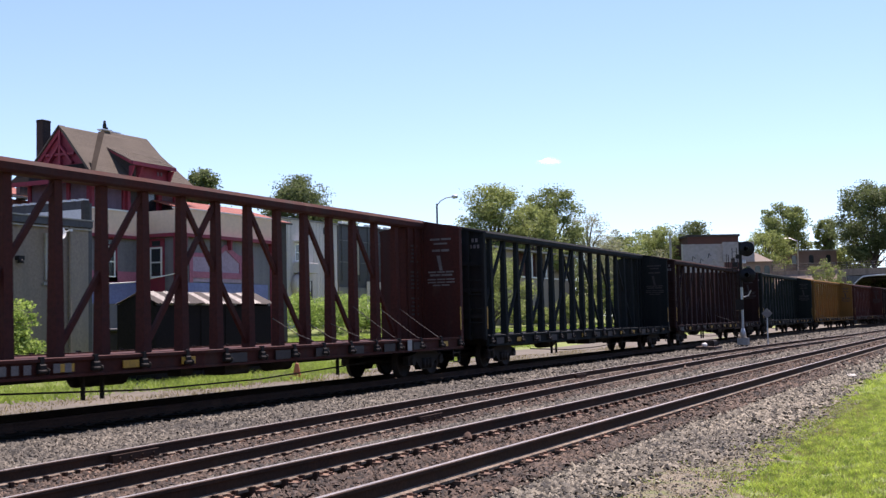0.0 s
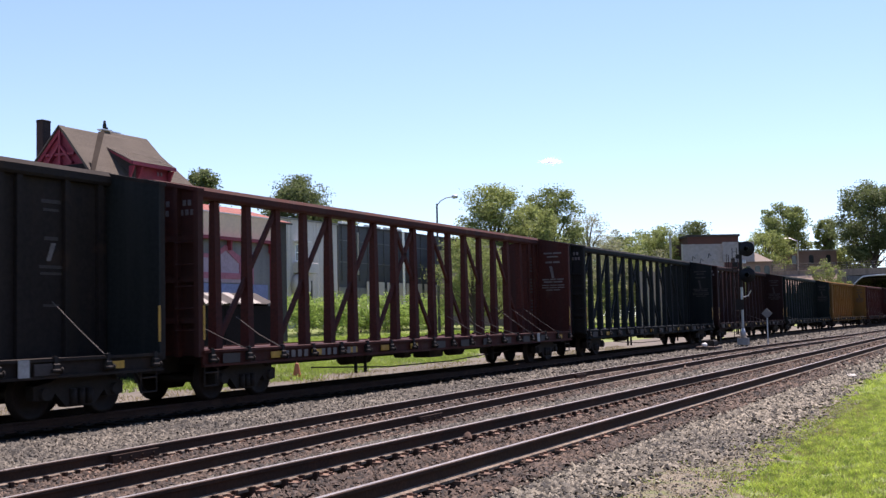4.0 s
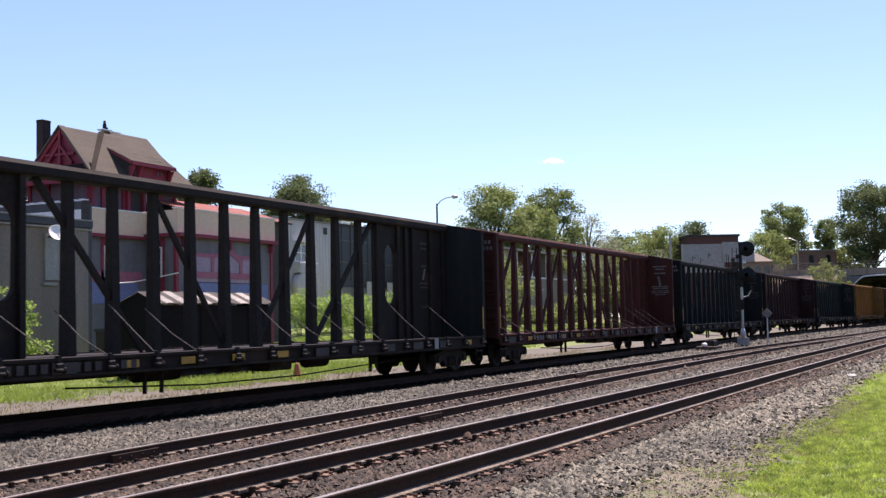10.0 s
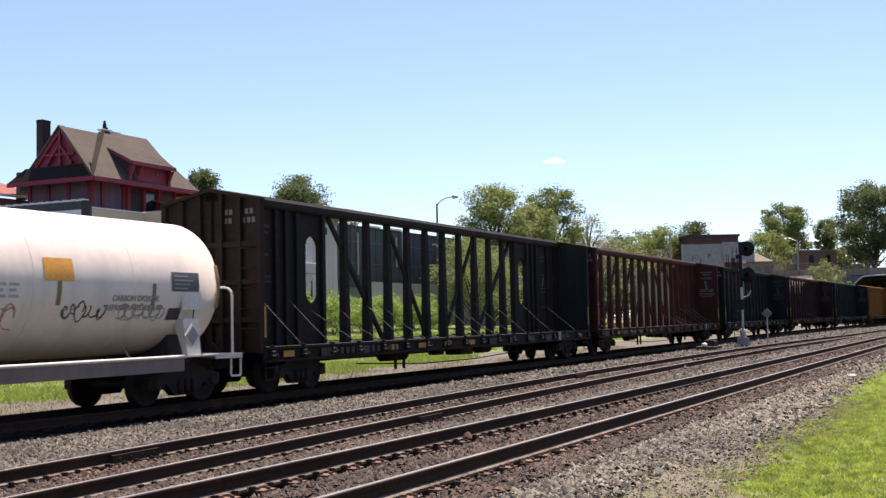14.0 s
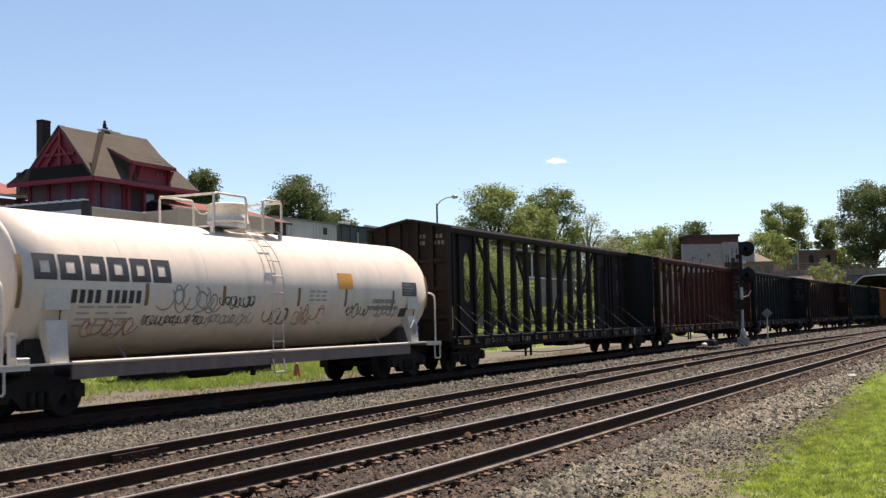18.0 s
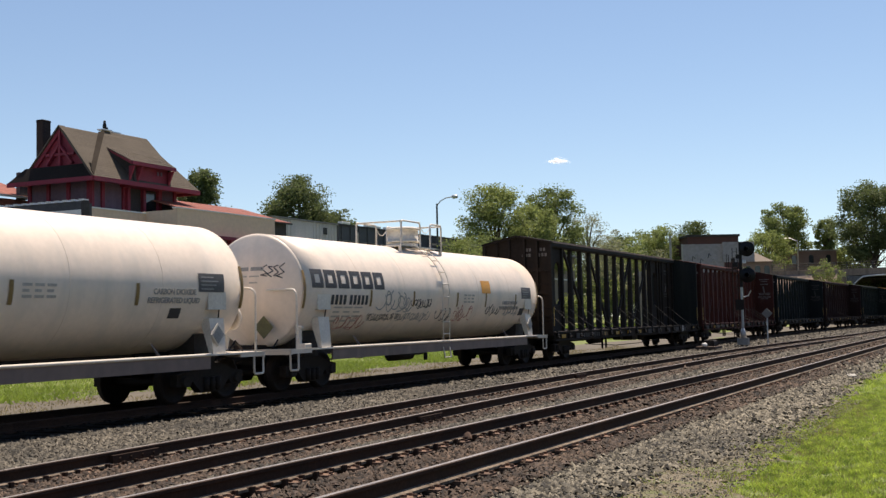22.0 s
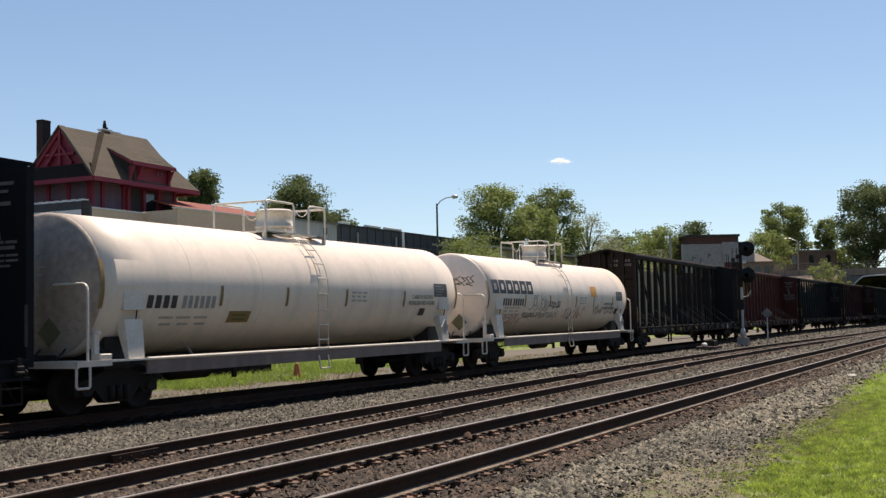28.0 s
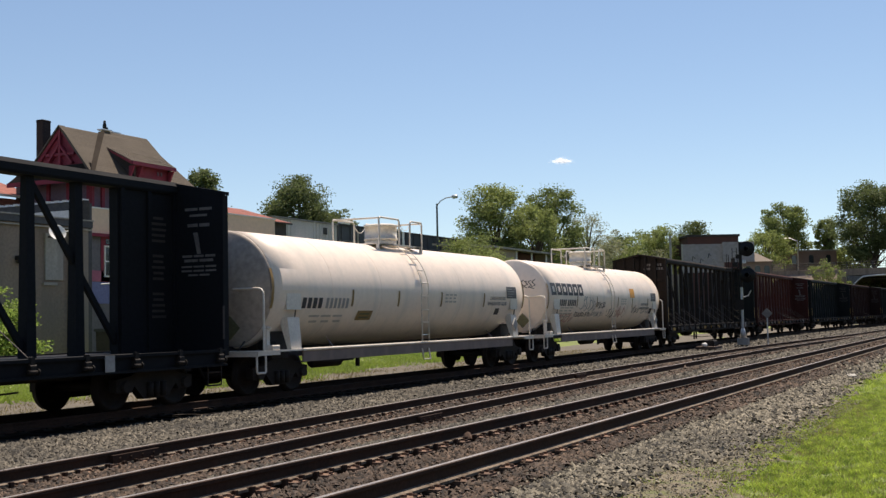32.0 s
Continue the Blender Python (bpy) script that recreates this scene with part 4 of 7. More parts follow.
        for side in (-1, 1):
            y = side * 1.42
            xr = e - sx * 0.3
            part("handrail", Shape().tube([(xr, y, 0.98), (xr, y, 2.22), (xr - sx * 0.01, y * 0.985, 2.31), (xr - sx * 0.03, y * 0.94, 2.37), (xr - sx * 0.05, y * 0.88, 2.39), (xr - sx * 0.1, y * 0.3, 2.39)], 0.026, 8), M_WHITETRIM, pl)
            xa, xb = e - sx * 0.02, e - sx * 0.36
            part("step", Shape().tube([(xa, y, 0.95), (xa, y, 0.55), (xa - sx * 0.03, y, 0.52), (xb + sx * 0.03, y, 0.52), (xb, y, 0.55), (xb, y, 0.95)], 0.024, 8), M_WHITETRIM, pl)
        if sx < 0:
            # hand brake stand, valve and box on the end deck
            stand = part("brake_stand", Shape().box(e + 0.66, e + 0.78, -1.25, -1.17, 1.0, 1.48, 0.02).lathe([(-1.32, 0.035), (-1.12, 0.05)], 10, "Y", (e + 0.72, 0, 1.5)), M_WHITETRIM, pl, "white hand brake stand")
            part("brake_valve", Shape().box(e + 0.95, e + 1.25, -1.1, -0.8, 1.02, 1.2, 0.03).box(e + 1.05, e + 1.15, -1.0, -0.9, 1.2, 1.34), M_STEEL, pl)
            part("deck_box", Shape().box(e + 0.62, e + 0.9, -1.44, -1.24, 1.0, 1.12, 0.02), M_WHITETRIM, pl)
            part("brake_chain", Shape().tube([(e + 0.72, -1.2, 1.1), (e + 0.85, -1.1, 1.05), (e + 1.0, -0.95, 1.1)], 0.02, 6), M_STEEL, stand)
        for y in (-0.9, -0.3, 0.3, 0.9):
            part("deck_brace", Shape().tube([(e - sx * 0.06, y, 1.02), (e - sx * 0.3, y, 1.22)], 0.02, 6), M_STEEL, pl)
        part("reflector_strip", on_tank(sx * (hs + 0.02) - 0.05, sx * (hs + 0.02) + 0.05, 1.95, 2.85, 0.008, 8), M_TANSTRIP, car, "tan reflective strip")
        s = Shape()
        px0, pz = sx * (h - 1.6) - 0.08, 1.40
        s.add([(px0, -1.46, pz + 0.19), (px0 + 0.19, -1.46, pz), (px0, -1.46, pz - 0.19), (px0 - 0.19, -1.46, pz), (px0, -1.44, pz + 0.19), (px0 + 0.19, -1.44, pz), (px0, -1.44, pz - 0.19), (px0 - 0.19, -1.44, pz)],
              [(0, 1, 2, 3), (7, 6, 5, 4), (0, 4, 5, 1), (1, 5, 6, 2), (2, 6, 7, 3), (3, 7, 4, 0)])
        if sx > 0:
            part("placard_frame", Shape().add([(px0 + 1.25 * (x - px0), y + 0.012, pz + 1.25 * (z - pz)) for x, y, z in s.v], s.f), M_WHITETRIM, car)
            part("hazard_placard", s, M_FADEINK, car, "small grey diamond placard")
    # manway, its platform, rails and ladders
    mx = 0.15 if scrawled else 0.1
    RL, GL, GR, RR = -1.45, -0.25, 0.42, 1.18      # ends of the top platform and its ladder gap
    part("manway", Shape().lathe([(3.7, 0.45), (3.93, 0.45), (3.931, 0.43), (3.95, 0.43), (3.951, 0.49), (4.0, 0.49), (4.001, 0.465), (4.33, 0.465), (4.331, 0.495), (4.38, 0.495), (4.381, 0.47), (4.41, 0.4), (4.415, 0.05)], 28, "Z", (mx - 0.08, 0, 0)), M_WHITETRIM, car, "white manway housing")
    pf = part("top_platform", Shape().box(RL, mx - 0.7, -0.74, 0.74, 3.74, 3.78).box(mx + 0.7, RR, -0.74, 0.74, 3.74, 3.78).box(RL, RR, -0.74, -0.54, 3.74, 3.78).box(RL, RR, 0.54, 0.74, 3.74, 3.78), M_WHITETRIM, car, "white grated platform")
    for y in (-0.74, 0.74):
        for xa, xb in ((RL, GL), (GR, RR)):
            part("guard_rail", Shape().tube([(xa, y, 3.74), (xa, y, 4.42), (xa + 0.06, y, 4.49), (xb - 0.06, y, 4.49), (xb, y, 4.42), (xb, y, 3.74)], 0.028, 8), M_WHITETRIM, pf)
    for xa in (RL, RR):
        part("guard_rail", Shape().tube([(xa, -0.74, 4.47), (xa, 0.74, 4.47)], 0.026, 8), M_WHITETRIM, pf)
        for y in (-0.7, 0.7):
            part("platform_leg", Shape().box(xa - 0.035, xa + 0.035, y - 0.04, y + 0.04, 3.54, 3.74), M_WHITETRIM, pf)
    for side in (-1, 1):
        lad = Shape()
        lx = mx - 0.22
        for dx in (-0.21, 0.21):
            pts = [(lx + dx, side * 0.55, 3.9)]
            for i in range(9):
                a = math.radians(68 - i * 8.5)
                pts.append((lx + dx, side * (TANK_R + 0.1) * math.cos(a), TANK_Z + (TANK_R + 0.1) * math.sin(a)))
            pts += [(lx + dx, side * 1.45, 2.3), (lx + dx, side * 1.46, 0.99)]
            lad.tube(pts, 0.013, 6)
        ladder = part("ladder", lad, M_WHITETRIM, car, "white side ladder")
        for z in (3.62, 3.36, 3.02, 2.66, 2.28, 1.9, 1.55, 1.2):
            d = min(1.0, (z - TANK_Z) / (TANK_R + 0.1)) if z > TANK_Z else 0
            y = side * ((TANK_R + 0.1) * math.sqrt(max(0, 1 - d * d)) if z > 2.5 else 1.455)
            part("rung", Shape().tube([(lx - 0.23, y, z), (lx + 0.23, y, z)], 0.017, 6), M_WHITETRIM, ladder)
        part("stirrup", Shape().tube([(lx - 0.21, side * 1.44, 0.82), (lx - 0.21, side * 1.50, 0.52), (lx + 0.21, side * 1.50, 0.52), (lx + 0.21, side * 1.44, 0.82)], 0.022, 8), M_WHITETRIM, ladder)
    for y in (-0.74, 0.74):
        part("safety_chain", Shape().tube([(GL + (GR - GL) * k / 6, y, 4.4 - 0.022 * k * (6 - k)) for k in range(7)], 0.011, 5), M_WHITETRIM, pf)
    # lettering as plain blocks, notices, strips
    if scrawled:
        n = 6
        for k in range(n):
            xa = -7.3 + k * 0.615
            xb = xa + 0.54
            t = 0.16
            s = on_tank(xa, xa + t, 2.44, 2.89, 0.006)
            for q in (on_tank(xb - t, xb, 2.44, 2.89, 0.006), on_tank(xa + t, xb - t, 2.44, 2.44 + 0.12, 0.006, 2), on_tank(xa + t, xb - t, 2.77, 2.89, 0.006, 2)):
                s.add(q.v, q.f, True)
            part("lettering_block", s, M_INK, car, "dark grey block lettering")
        for k in range(9):
            xa = -6.4 + k * 0.2 + (0.1 if k > 3 else 0)
            part("number_bar", on_tank(xa, xa + 0.13, 2.04, 2.28, 0.006), M_INK, car)
        for k, (xa, xb, z, hgt, seed, m, r) in enumerate(((-4.1, -2.2, 2.12, 0.52, 3, M_FADEINK, 0.02), (-2.1, -0.9, 2.1, 0.24, 4, M_INK, 0.016), (-4.4, -2.4, 1.72, 0.18, 5, M_INK, 0.012),
                                                          (-2.4, -0.8, 1.72, 0.22, 6, M_FADEINK, 0.014), (-6.0, -4.6, 1.62, 0.34, 7, M_REDINK, 0.018), (-0.4, 0.5, 1.75, 0.42, 8, M_INK, 0.018),
                                                          (0.8, 2.2, 1.78, 0.42, 9, M_REDINK, 0.018), (3.2, 4.3, 1.9, 0.26, 10, M_INK, 0.018), (4.6, 6.0, 1.88, 0.3, 11, M_FADEINK, 0.018))):
            scrawl(car, xa, xb, z, hgt, m, seed, r)
        part("placard", on_tank(2.75, 3.45, 2.42, 2.82, 0.008), M_ORANGE, car, "orange square placard")
    else:
        for k in range(4):
            part("lettering_block", on_tank(-6.35 + k * 0.24, -6.18 + k * 0.24, 1.95, 2.2, 0.006), M_INK, car, "dark block lettering")
        for k in range(6):
            part("number_bar", on_tank(-5.28 + k * 0.19, -5.16 + k * 0.19, 1.95, 2.2, 0.006), M_FADEINK, car)
        part("placard", on_tank(-3.64, -2.85, 1.65, 1.89, 0.008), M_TANSTRIP, car, "dull ochre placard with faint writing")
        for k in range(2):
            part("stencil_bar", on_tank(-3.5, -3.0, 1.7 + 0.09 * k, 1.74 + 0.09 * k, 0.012, 2), M_OLIVE, car)
        part("shell_patch", on_tank(-7.24, -6.26, 2.36, 2.86, 0.005, 10), M_WHITE, car, "square patch of newer jacket plate")
        for k in range(2):
            for j in range(3):
                part("stencil_bar", on_tank(-5.9 + j * 0.55 + 0.1 * k, -5.45 + j * 0.55, 1.74 - 0.13 * k, 1.79 - 0.13 * k, 0.006, 2), M_DIMINK, car)
        part("notice_panel", on_tank(5.3, 5.65, 1.75, 1.95, 0.008), M_INK, car)
    for x in (-4.4, -1.95, 0.95, 3.1, 5.6) if scrawled else (-4.02, -1.52, 1.16, 4.28):
        part("reflector_strip", on_tank(x - 0.05, x + 0.05, 2.0, 2.42, 0.008), M_TANSTRIP, car, "tan reflective strip")
    for k in range(4):
        for j in range(3):
            if scrawled:
                part("stencil_bar", on_tank(-6.2 + j * 0.5, -5.78 + j * 0.5 - 0.1 * (k % 2), 1.95 - 0.11 * k, 1.99 - 0.11 * k, 0.006, 2), M_DIMINK, car)
            if k < 3:
                part("stencil_bar", on_tank(1.4 + j * 0.28, 1.62 + j * 0.28 - 0.06 * (k % 2), 2.32 - 0.1 * k, 2.37 - 0.1 * k, 0.006, 2), M_DIMINK, car)
    part("notice_panel", on_tank(6.12, 6.98, 2.28, 2.66, 0.008), M_DATAPANEL, car, "dark data panel")
    for k in range(4):
        part("stencil_bar", on_tank(6.2, 6.62 + 0.08 * (k % 3), 2.33 + k * 0.08, 2.355 + k * 0.08, 0.012, 2), M_FADEINK, car)
    if scrawled:
        part("notice_panel", on_tank(6.1, 6.5, 1.72, 1.95, 0.008), M_INK, car)
    for k, word in enumerate(("CARBON DIOXIDE", "REFRIGERATED LIQUID")):
        cu = bpy.data.curves.new("stencil_text", "FONT")
        cu.body, cu.size, cu.extrude, cu.offset, cu.align_x = word, 0.155, 0.002, 0.004, "CENTER"
        ob = new("stencil_text", cu)
        ob.parent = car
        z = (2.08 if scrawled else 2.22) - 0.17 * k
        d = z + 0.05 - TANK_Z
        ob.location = (5.1 if scrawled else 5.38, -math.sqrt(TANK_R ** 2 - d * d) - 0.012 - 0.05 * d / TANK_R, z)
        ob.rotation_euler = (radians(90) - math.asin(d / TANK_R), 0, 0)
        cu.materials.append(M_FADEINK)
    # left-end number stencils and a dark valve box on the head
    def head_x(y, z):
        return -hs - 0.087 - 0.36 * (1 - (y * y + (z - TANK_Z) ** 2) / (TANK_R - 0.08) ** 2)

    def on_head(y0, y1, z0, z1):
        v = [(head_x(y0 + (y1 - y0) * i / 4, z), y0 + (y1 - y0) * i / 4, z) for z in (z0, z1) for i in range(5)]
        return Shape().add(v, [(i, i + 1, i + 6, i + 5) for i in range(4)], True)

    for k, (w, q) in enumerate(((0.34, -0.28), (0.3, 0.1), (0.26, -0.22), (0.2, 0.08), (0.22, -0.2))):
        d = 0.46 - 0.15 * (k // 2)
        part("stencil_bar", on_head(q - w / 2, q + w / 2, TANK_Z + d, TANK_Z + d + (0.09 if k < 2 else 0.035)), M_FADEINK if k < 2 else M_DIMINK, car)
    if scrawled:
        rnd = random.Random(8)
        for k in range(4):
            y0 = -0.92 + k * 0.13
            knots = [(y0 + 0.12 * (q % 2) + rnd.uniform(-0.03, 0.03), TANK_Z + 0.58 - 0.075 * q + rnd.uniform(-0.05, 0.05)) for q in range(5)]
            sk = Shape()
            for (ya, za), (yb, zb) in zip(knots, knots[1:]):
                ln = math.hypot(yb - ya, zb - za) or 1
                ny, nz = -(zb - za) / ln * 0.013, (yb - ya) / ln * 0.013
                sk.add([(head_x(y, z), y, z) for y, z in ((ya - ny, za - nz), (ya + ny, za + nz), (yb + ny, zb + nz), (yb - ny, zb - nz))], [(0, 1, 2, 3)])
            part("paint_stroke", sk, M_INK, car, "dark spray-paint strokes")
    dz = [(0, 0.27), (0.27, 0), (0, -0.27), (-0.27, 0)]
    v = [(-h + 0.3, -0.5 + y, 1.52 + z) for y, z in dz] + [(-h + 0.32, -0.5 + y, 1.52 + z) for y, z in dz]
    part("hazard_placard", Shape().add(v, [(0, 1, 2, 3), (7, 6, 5, 4), (0, 4, 5, 1), (1, 5, 6, 2), (2, 6, 7, 3), (3, 7, 4, 0)]), M_OLIVE, car, "dull olive diamond placard")
    if not scrawled:
        bw = part("brake_wheel", Shape().lathe([(h - 0.3, 0.22), (h - 0.3, 0.28), (h - 0.25, 0.28), (h - 0.25, 0.22), (h - 0.3, 0.22)], 20, "X", (0, -0.75, 1.75)), M_WHITETRIM, car, "white hand-brake wheel")
        for k in range(3):
            a2 = k * math.pi / 3
            part("spoke", Shape().tube([(h - 0.27, -0.75 + 0.24 * math.cos(a2), 1.75 + 0.24 * math.sin(a2)), (h - 0.27, -0.75 - 0.24 * math.cos(a2), 1.75 - 0.24 * math.sin(a2))], 0.03, 6), M_WHITETRIM, bw)
    gx = -1.2 if scrawled else -3.9
    gear = part("brake_gear", Shape().lathe([(-1.2, 0.1), (-1.1, 0.17), (0.1, 0.17), (0.15, 0.06), (0.9, 0.05)], 14, "X", (gx, -0.75, 0.66)).box(gx - 1.3, gx + 1.3, -0.8, -0.7, 0.78, 0.86), M_STEEL, car, "black brake cylinder hung under the tank")
    part("hanger", Shape().box(gx + 1.1, gx + 1.2, -0.78, -0.7, 0.44, 0.8), M_STEEL, gear)
    part("brake_pipe", Shape().tube([(-h + 1.5, -0.9, 0.66), (-h + 3.2, -1.0, 0.70), (h - 3.2, -1.0, 0.70), (h - 1.5, -0.9, 0.66)], 0.022, 6), M_STEEL, gear)
    running_gear(car, h - 1.45, h)
    return car


centerbeam_car("black and navy centerbeam flatcar with pale stencils, empty", M_NAVY, -20.25 - BODY, False, 11, patch=False, solid=1.85)
tank_car("clean white tank car with dark block lettering", -10.85, 8.35, False)
tank_car("white tank car with dark lettering and spray-paint scrawls", 6.9, 8.35, True)
centerbeam_car("weathered dark green centerbeam flatcar with oval window panels", M_GREEN, 27.5, True, 12, solid=4.7)
centerbeam_car("oxide red centerbeam flatcar with loose straps, empty", M_RED, 51.4, False, 13)
centerbeam_car("dark teal centerbeam flatcar, empty", M_TEAL, 75.95, False, 14, far=True)
centerbeam_car("faded brown centerbeam flatcar, empty", M_BROWN, 100.2, False, 15, far=True)
centerbeam_car("green centerbeam flatcar, empty", M_FARGREEN, 124.4, False, 16, far=True)
centerbeam_car("dull yellow centerbeam flatcar, empty", M_YELLOWCAR, 148.7, False, 17, far=True)
centerbeam_car("dark red centerbeam flatcar, empty", M_RED, 173.0, False, 18, far=True)
centerbeam_car("brown centerbeam flatcar, empty", M_BROWN, 197.3, False, 19, far=True)


# ---- buildings behind the train ----
def boards(parent, x0, x1, y, z0, z1, step, material, name="board"):
    """Lapped horizontal boards on a wall that faces the tracks."""
    n = int((z1 - z0) / step)
    s = Shape().extrude([(x0, -0.0), (x1, -0.0), (x1, step), (x0, step)], y - 0.02, y)
    s.v = [(x, yy - (0.02 if (z < 0.01 and yy < y - 0.01) else 0), z) for x, yy, z in s.v]
    m = s.mesh(name, material)
    for k in range(n):
        part(name, m, material, parent, at=(0, 0, z0 + k * step))


def sash_window(parent, x, y, z, w, h, face="-Y"):
    """A white double-hung window with two panes, set on a wall; face tells the wall's outward side."""
    win = part("window", Shape().box(-w / 2 - 0.09, w / 2 + 0.09, -0.05, 0.0, -0.06, 0.0), M_TRIMWHITE, parent, "white double-hung sash window", at=(x, y, z), turn=0 if face == "-Y" else -90)
    fr = Shape()
    for a, b, c, d in ((-w / 2 - 0.07, -w / 2, 0, h), (w / 2, w / 2 + 0.07, 0, h), (-w / 2 - 0.07, w / 2 + 0.07, h, h + 0.07), (-w / 2, w / 2, h / 2 - 0.03, h / 2 + 0.03)):
        fr.box(a, b, -0.04, 0.0, c, d)
    part("frame", fr, M_TRIMWHITE, win)
    for z0 in (0.0, h / 2 + 0.03):
        part("pane", Shape().box(-w / 2, w / 2, -0.015, -0.005, z0, z0 + h / 2 - 0.03), M_GLASS, win)
    return win


# low grey workshop with a dish
ws = thing("workshop_building", "grey rendered flat-roofed workshop with pale roof edge", "building")
part("wall", Shape().box(12, 31.55, 30, 42, -0.4, 5.35), M_LOWGRAY, ws)
part("end_bay", Shape().box(31.55, 32.5, 29.97, 42, -0.4, 5.35), M_BAYGRAY, ws, "paler end bay")
part("roof_edge", Shape().box(11.9, 32.62, 29.86, 30.05, 5.26, 5.5), M_DARKPANEL, ws, "dark metal roof edge")
part("roof_trim", Shape().box(11.9, 32.64, 29.82, 30.06, 5.5, 5.545), M_PALEGRAY, ws, "thin pale metal trim")
part("gutter_line", Shape().box(11.9, 32.62, 29.9, 29.98, 5.16, 5.21), M_PALEGRAY, ws)
part("roof", Shape().box(12, 32.5, 30.06, 42, 5.36, 5.42), M_DARKPANEL, ws)
part("shutter", Shape().box(30.35, 31.2, 29.94, 29.99, 3.3, 4.95, 0.01), M_PALEGRAY, ws, "pale boarded window")
part("lintel", Shape().box(30.25, 30.9, 29.92, 29.99, 3.12, 3.22), M_PALEGRAY, ws)
part("wall_lamp", Shape().box(29.0, 29.25, 29.8, 30.0, 3.95, 4.1).lathe([(3.85, 0.13), (4.0, 0.06)], 12, "Z", (29.12, 29.85, 0)), M_STEEL, ws)
part("downpipe", Shape().tube([(31.5, 29.9, 0.0), (31.5, 29.9, 5.25)], 0.05, 8), M_LOWGRAY, ws)
dish = thing("satellite_dish", "white satellite dish on a wall bracket", "dish", at=(30.48, 29.55, 4.92))
dp = [(0.0, 0.02), (0.01, 0.1), (0.035, 0.2), (0.085, 0.3), (0.09, 0.31), (0.075, 0.31), (0.02, 0.18), (-0.012, 0.05), (-0.014, 0.02)]
d_ob = part("reflector", Shape().lathe(dp, 24, "Y"), M_TRIMWHITE, dish)
d_ob.rotation_euler = (radians(28), 0, radians(155))
part("arm", Shape().tube([(0, 0, -0.05), (0.12, -0.28, 0.05), (0.3, -0.35, 0.12)], 0.018, 6).box(0.26, 0.36, -0.4, -0.3, 0.08, 0.16), M_TRIMWHITE, dish)
part("bracket", Shape().tube([(0, 0.05, 0), (0, 0.25, -0.1), (0, 0.43, -0.1)], 0.025, 6), M_STEEL, dish)
ra = thing("roof_annex", "dark roof parapet with bright metal coping", "building", at=(0, 0, 5.42))
part("parapet", Shape().box(33.55, 33.75, 31.25, 40, 0.7, 1.02), M_DARKPANEL, ra)
part("upstand", Shape().box(33.5, 33.75, 31.25, 40, 0.0, 0.695), M_TRIMWHITE, ra, "white painted upstand")
part("corner_post", Shape().box(33.5, 33.8, 31.1, 31.25, -0.2, 1.04), M_DARKWALL, ra)
part("return_wall", Shape().box(33.75, 34.3, 31.45, 31.6, -5.7, 1.0), M_DARKPANEL, ra)
for k in range(14):
    part("coping", Shape().box(33.48, 33.8, 31.15 + k * 0.42, 31.36 + k * 0.42, 1.025, 1.1), M_TRIMWHITE, ra, "bright coping piece")
part("support_wall", Shape().box(33.6, 33.7, 31.6, 40, -5.7, 0.0), M_DARKWALL, ra)

# victorian depot turned into a painted shop
sh = thing("painted_depot", "old depot with magenta trim, lavender walls and shingle roof", "building")
B1, B2, BX = 33.75, 32.0, 40.15
part("rear_wing_wall", Shape().box(34.6, BX, B1, 38, -0.4, 5.52), M_SLATE, sh)
part("front_wing_wall", Shape().box(BX, 47.4, B2, 38, -0.4, 5.62), M_SLATE, sh)
part("rear_wing_fascia", Shape().box(34.5, BX - 0.06, B1 - 0.12, B1 + 0.1, 5.54, 6.56), M_BEIGE, sh, "beige fascia band")
part("front_wing_fascia", Shape().box(BX - 0.12, 47.55, B2 - 0.12, B2 + 0.1, 5.66, 6.72), M_BEIGE, sh, "beige fascia band")
part("side_fascia", Shape().box(BX - 0.12, BX + 0.1, B2 + 0.1, 38, 5.66, 6.66), M_BEIGE, sh, "beige fascia band")
part("rear_coping", Shape().box(34.5, BX - 0.06, B1 - 0.16, B1 + 0.14, 6.56, 6.62), M_TRIMWHITE, sh)
part("front_coping", Shape().box(BX - 0.16, 47.6, B2 - 0.16, B2 + 0.14, 6.72, 6.78), M_TRIMWHITE, sh)
part("flat_roof", Shape().box(34.6, 47.4, B1 + 0.1, 38, 6.3, 6.36), M_DARKPANEL, sh)
part("rear_cornice", Shape().box(34.5, BX - 0.02, B1 - 0.22, B1, 5.40, 5.53), M_PINK, sh, "magenta cornice")
part("front_cornice", Shape().box(BX - 0.2, 47.7, B2 - 0.3, B2, 5.50, 5.65), M_PINK, sh, "magenta cornice")
part("side_cornice", Shape().box(BX - 0.25, BX, B2, B1, 5.50, 5.65), M_PINK, sh, "magenta cornice")
for x, y in ((BX - 0.06, B2 - 0.06), (47.34, B2 - 0.06), (36.0, B1 - 0.06)):
    part("corner_board", Shape().box(x - 0.1, x + 0.1, y, y + 0.14, 0.6, 5.5), M_PINK, sh)
for x in (40.5, 43.8, 47.2):
    part("bracket", Shape().extrude([(x - 0.05, 5.5), (x + 0.05, 5.5), (x + 0.05, 5.05), (x - 0.05, 5.05)], B2 - 0.25, B2).box(x - 0.06, x + 0.06, B2 - 0.27, B2 - 0.03, 5.38, 5.5), M_PINK, sh)
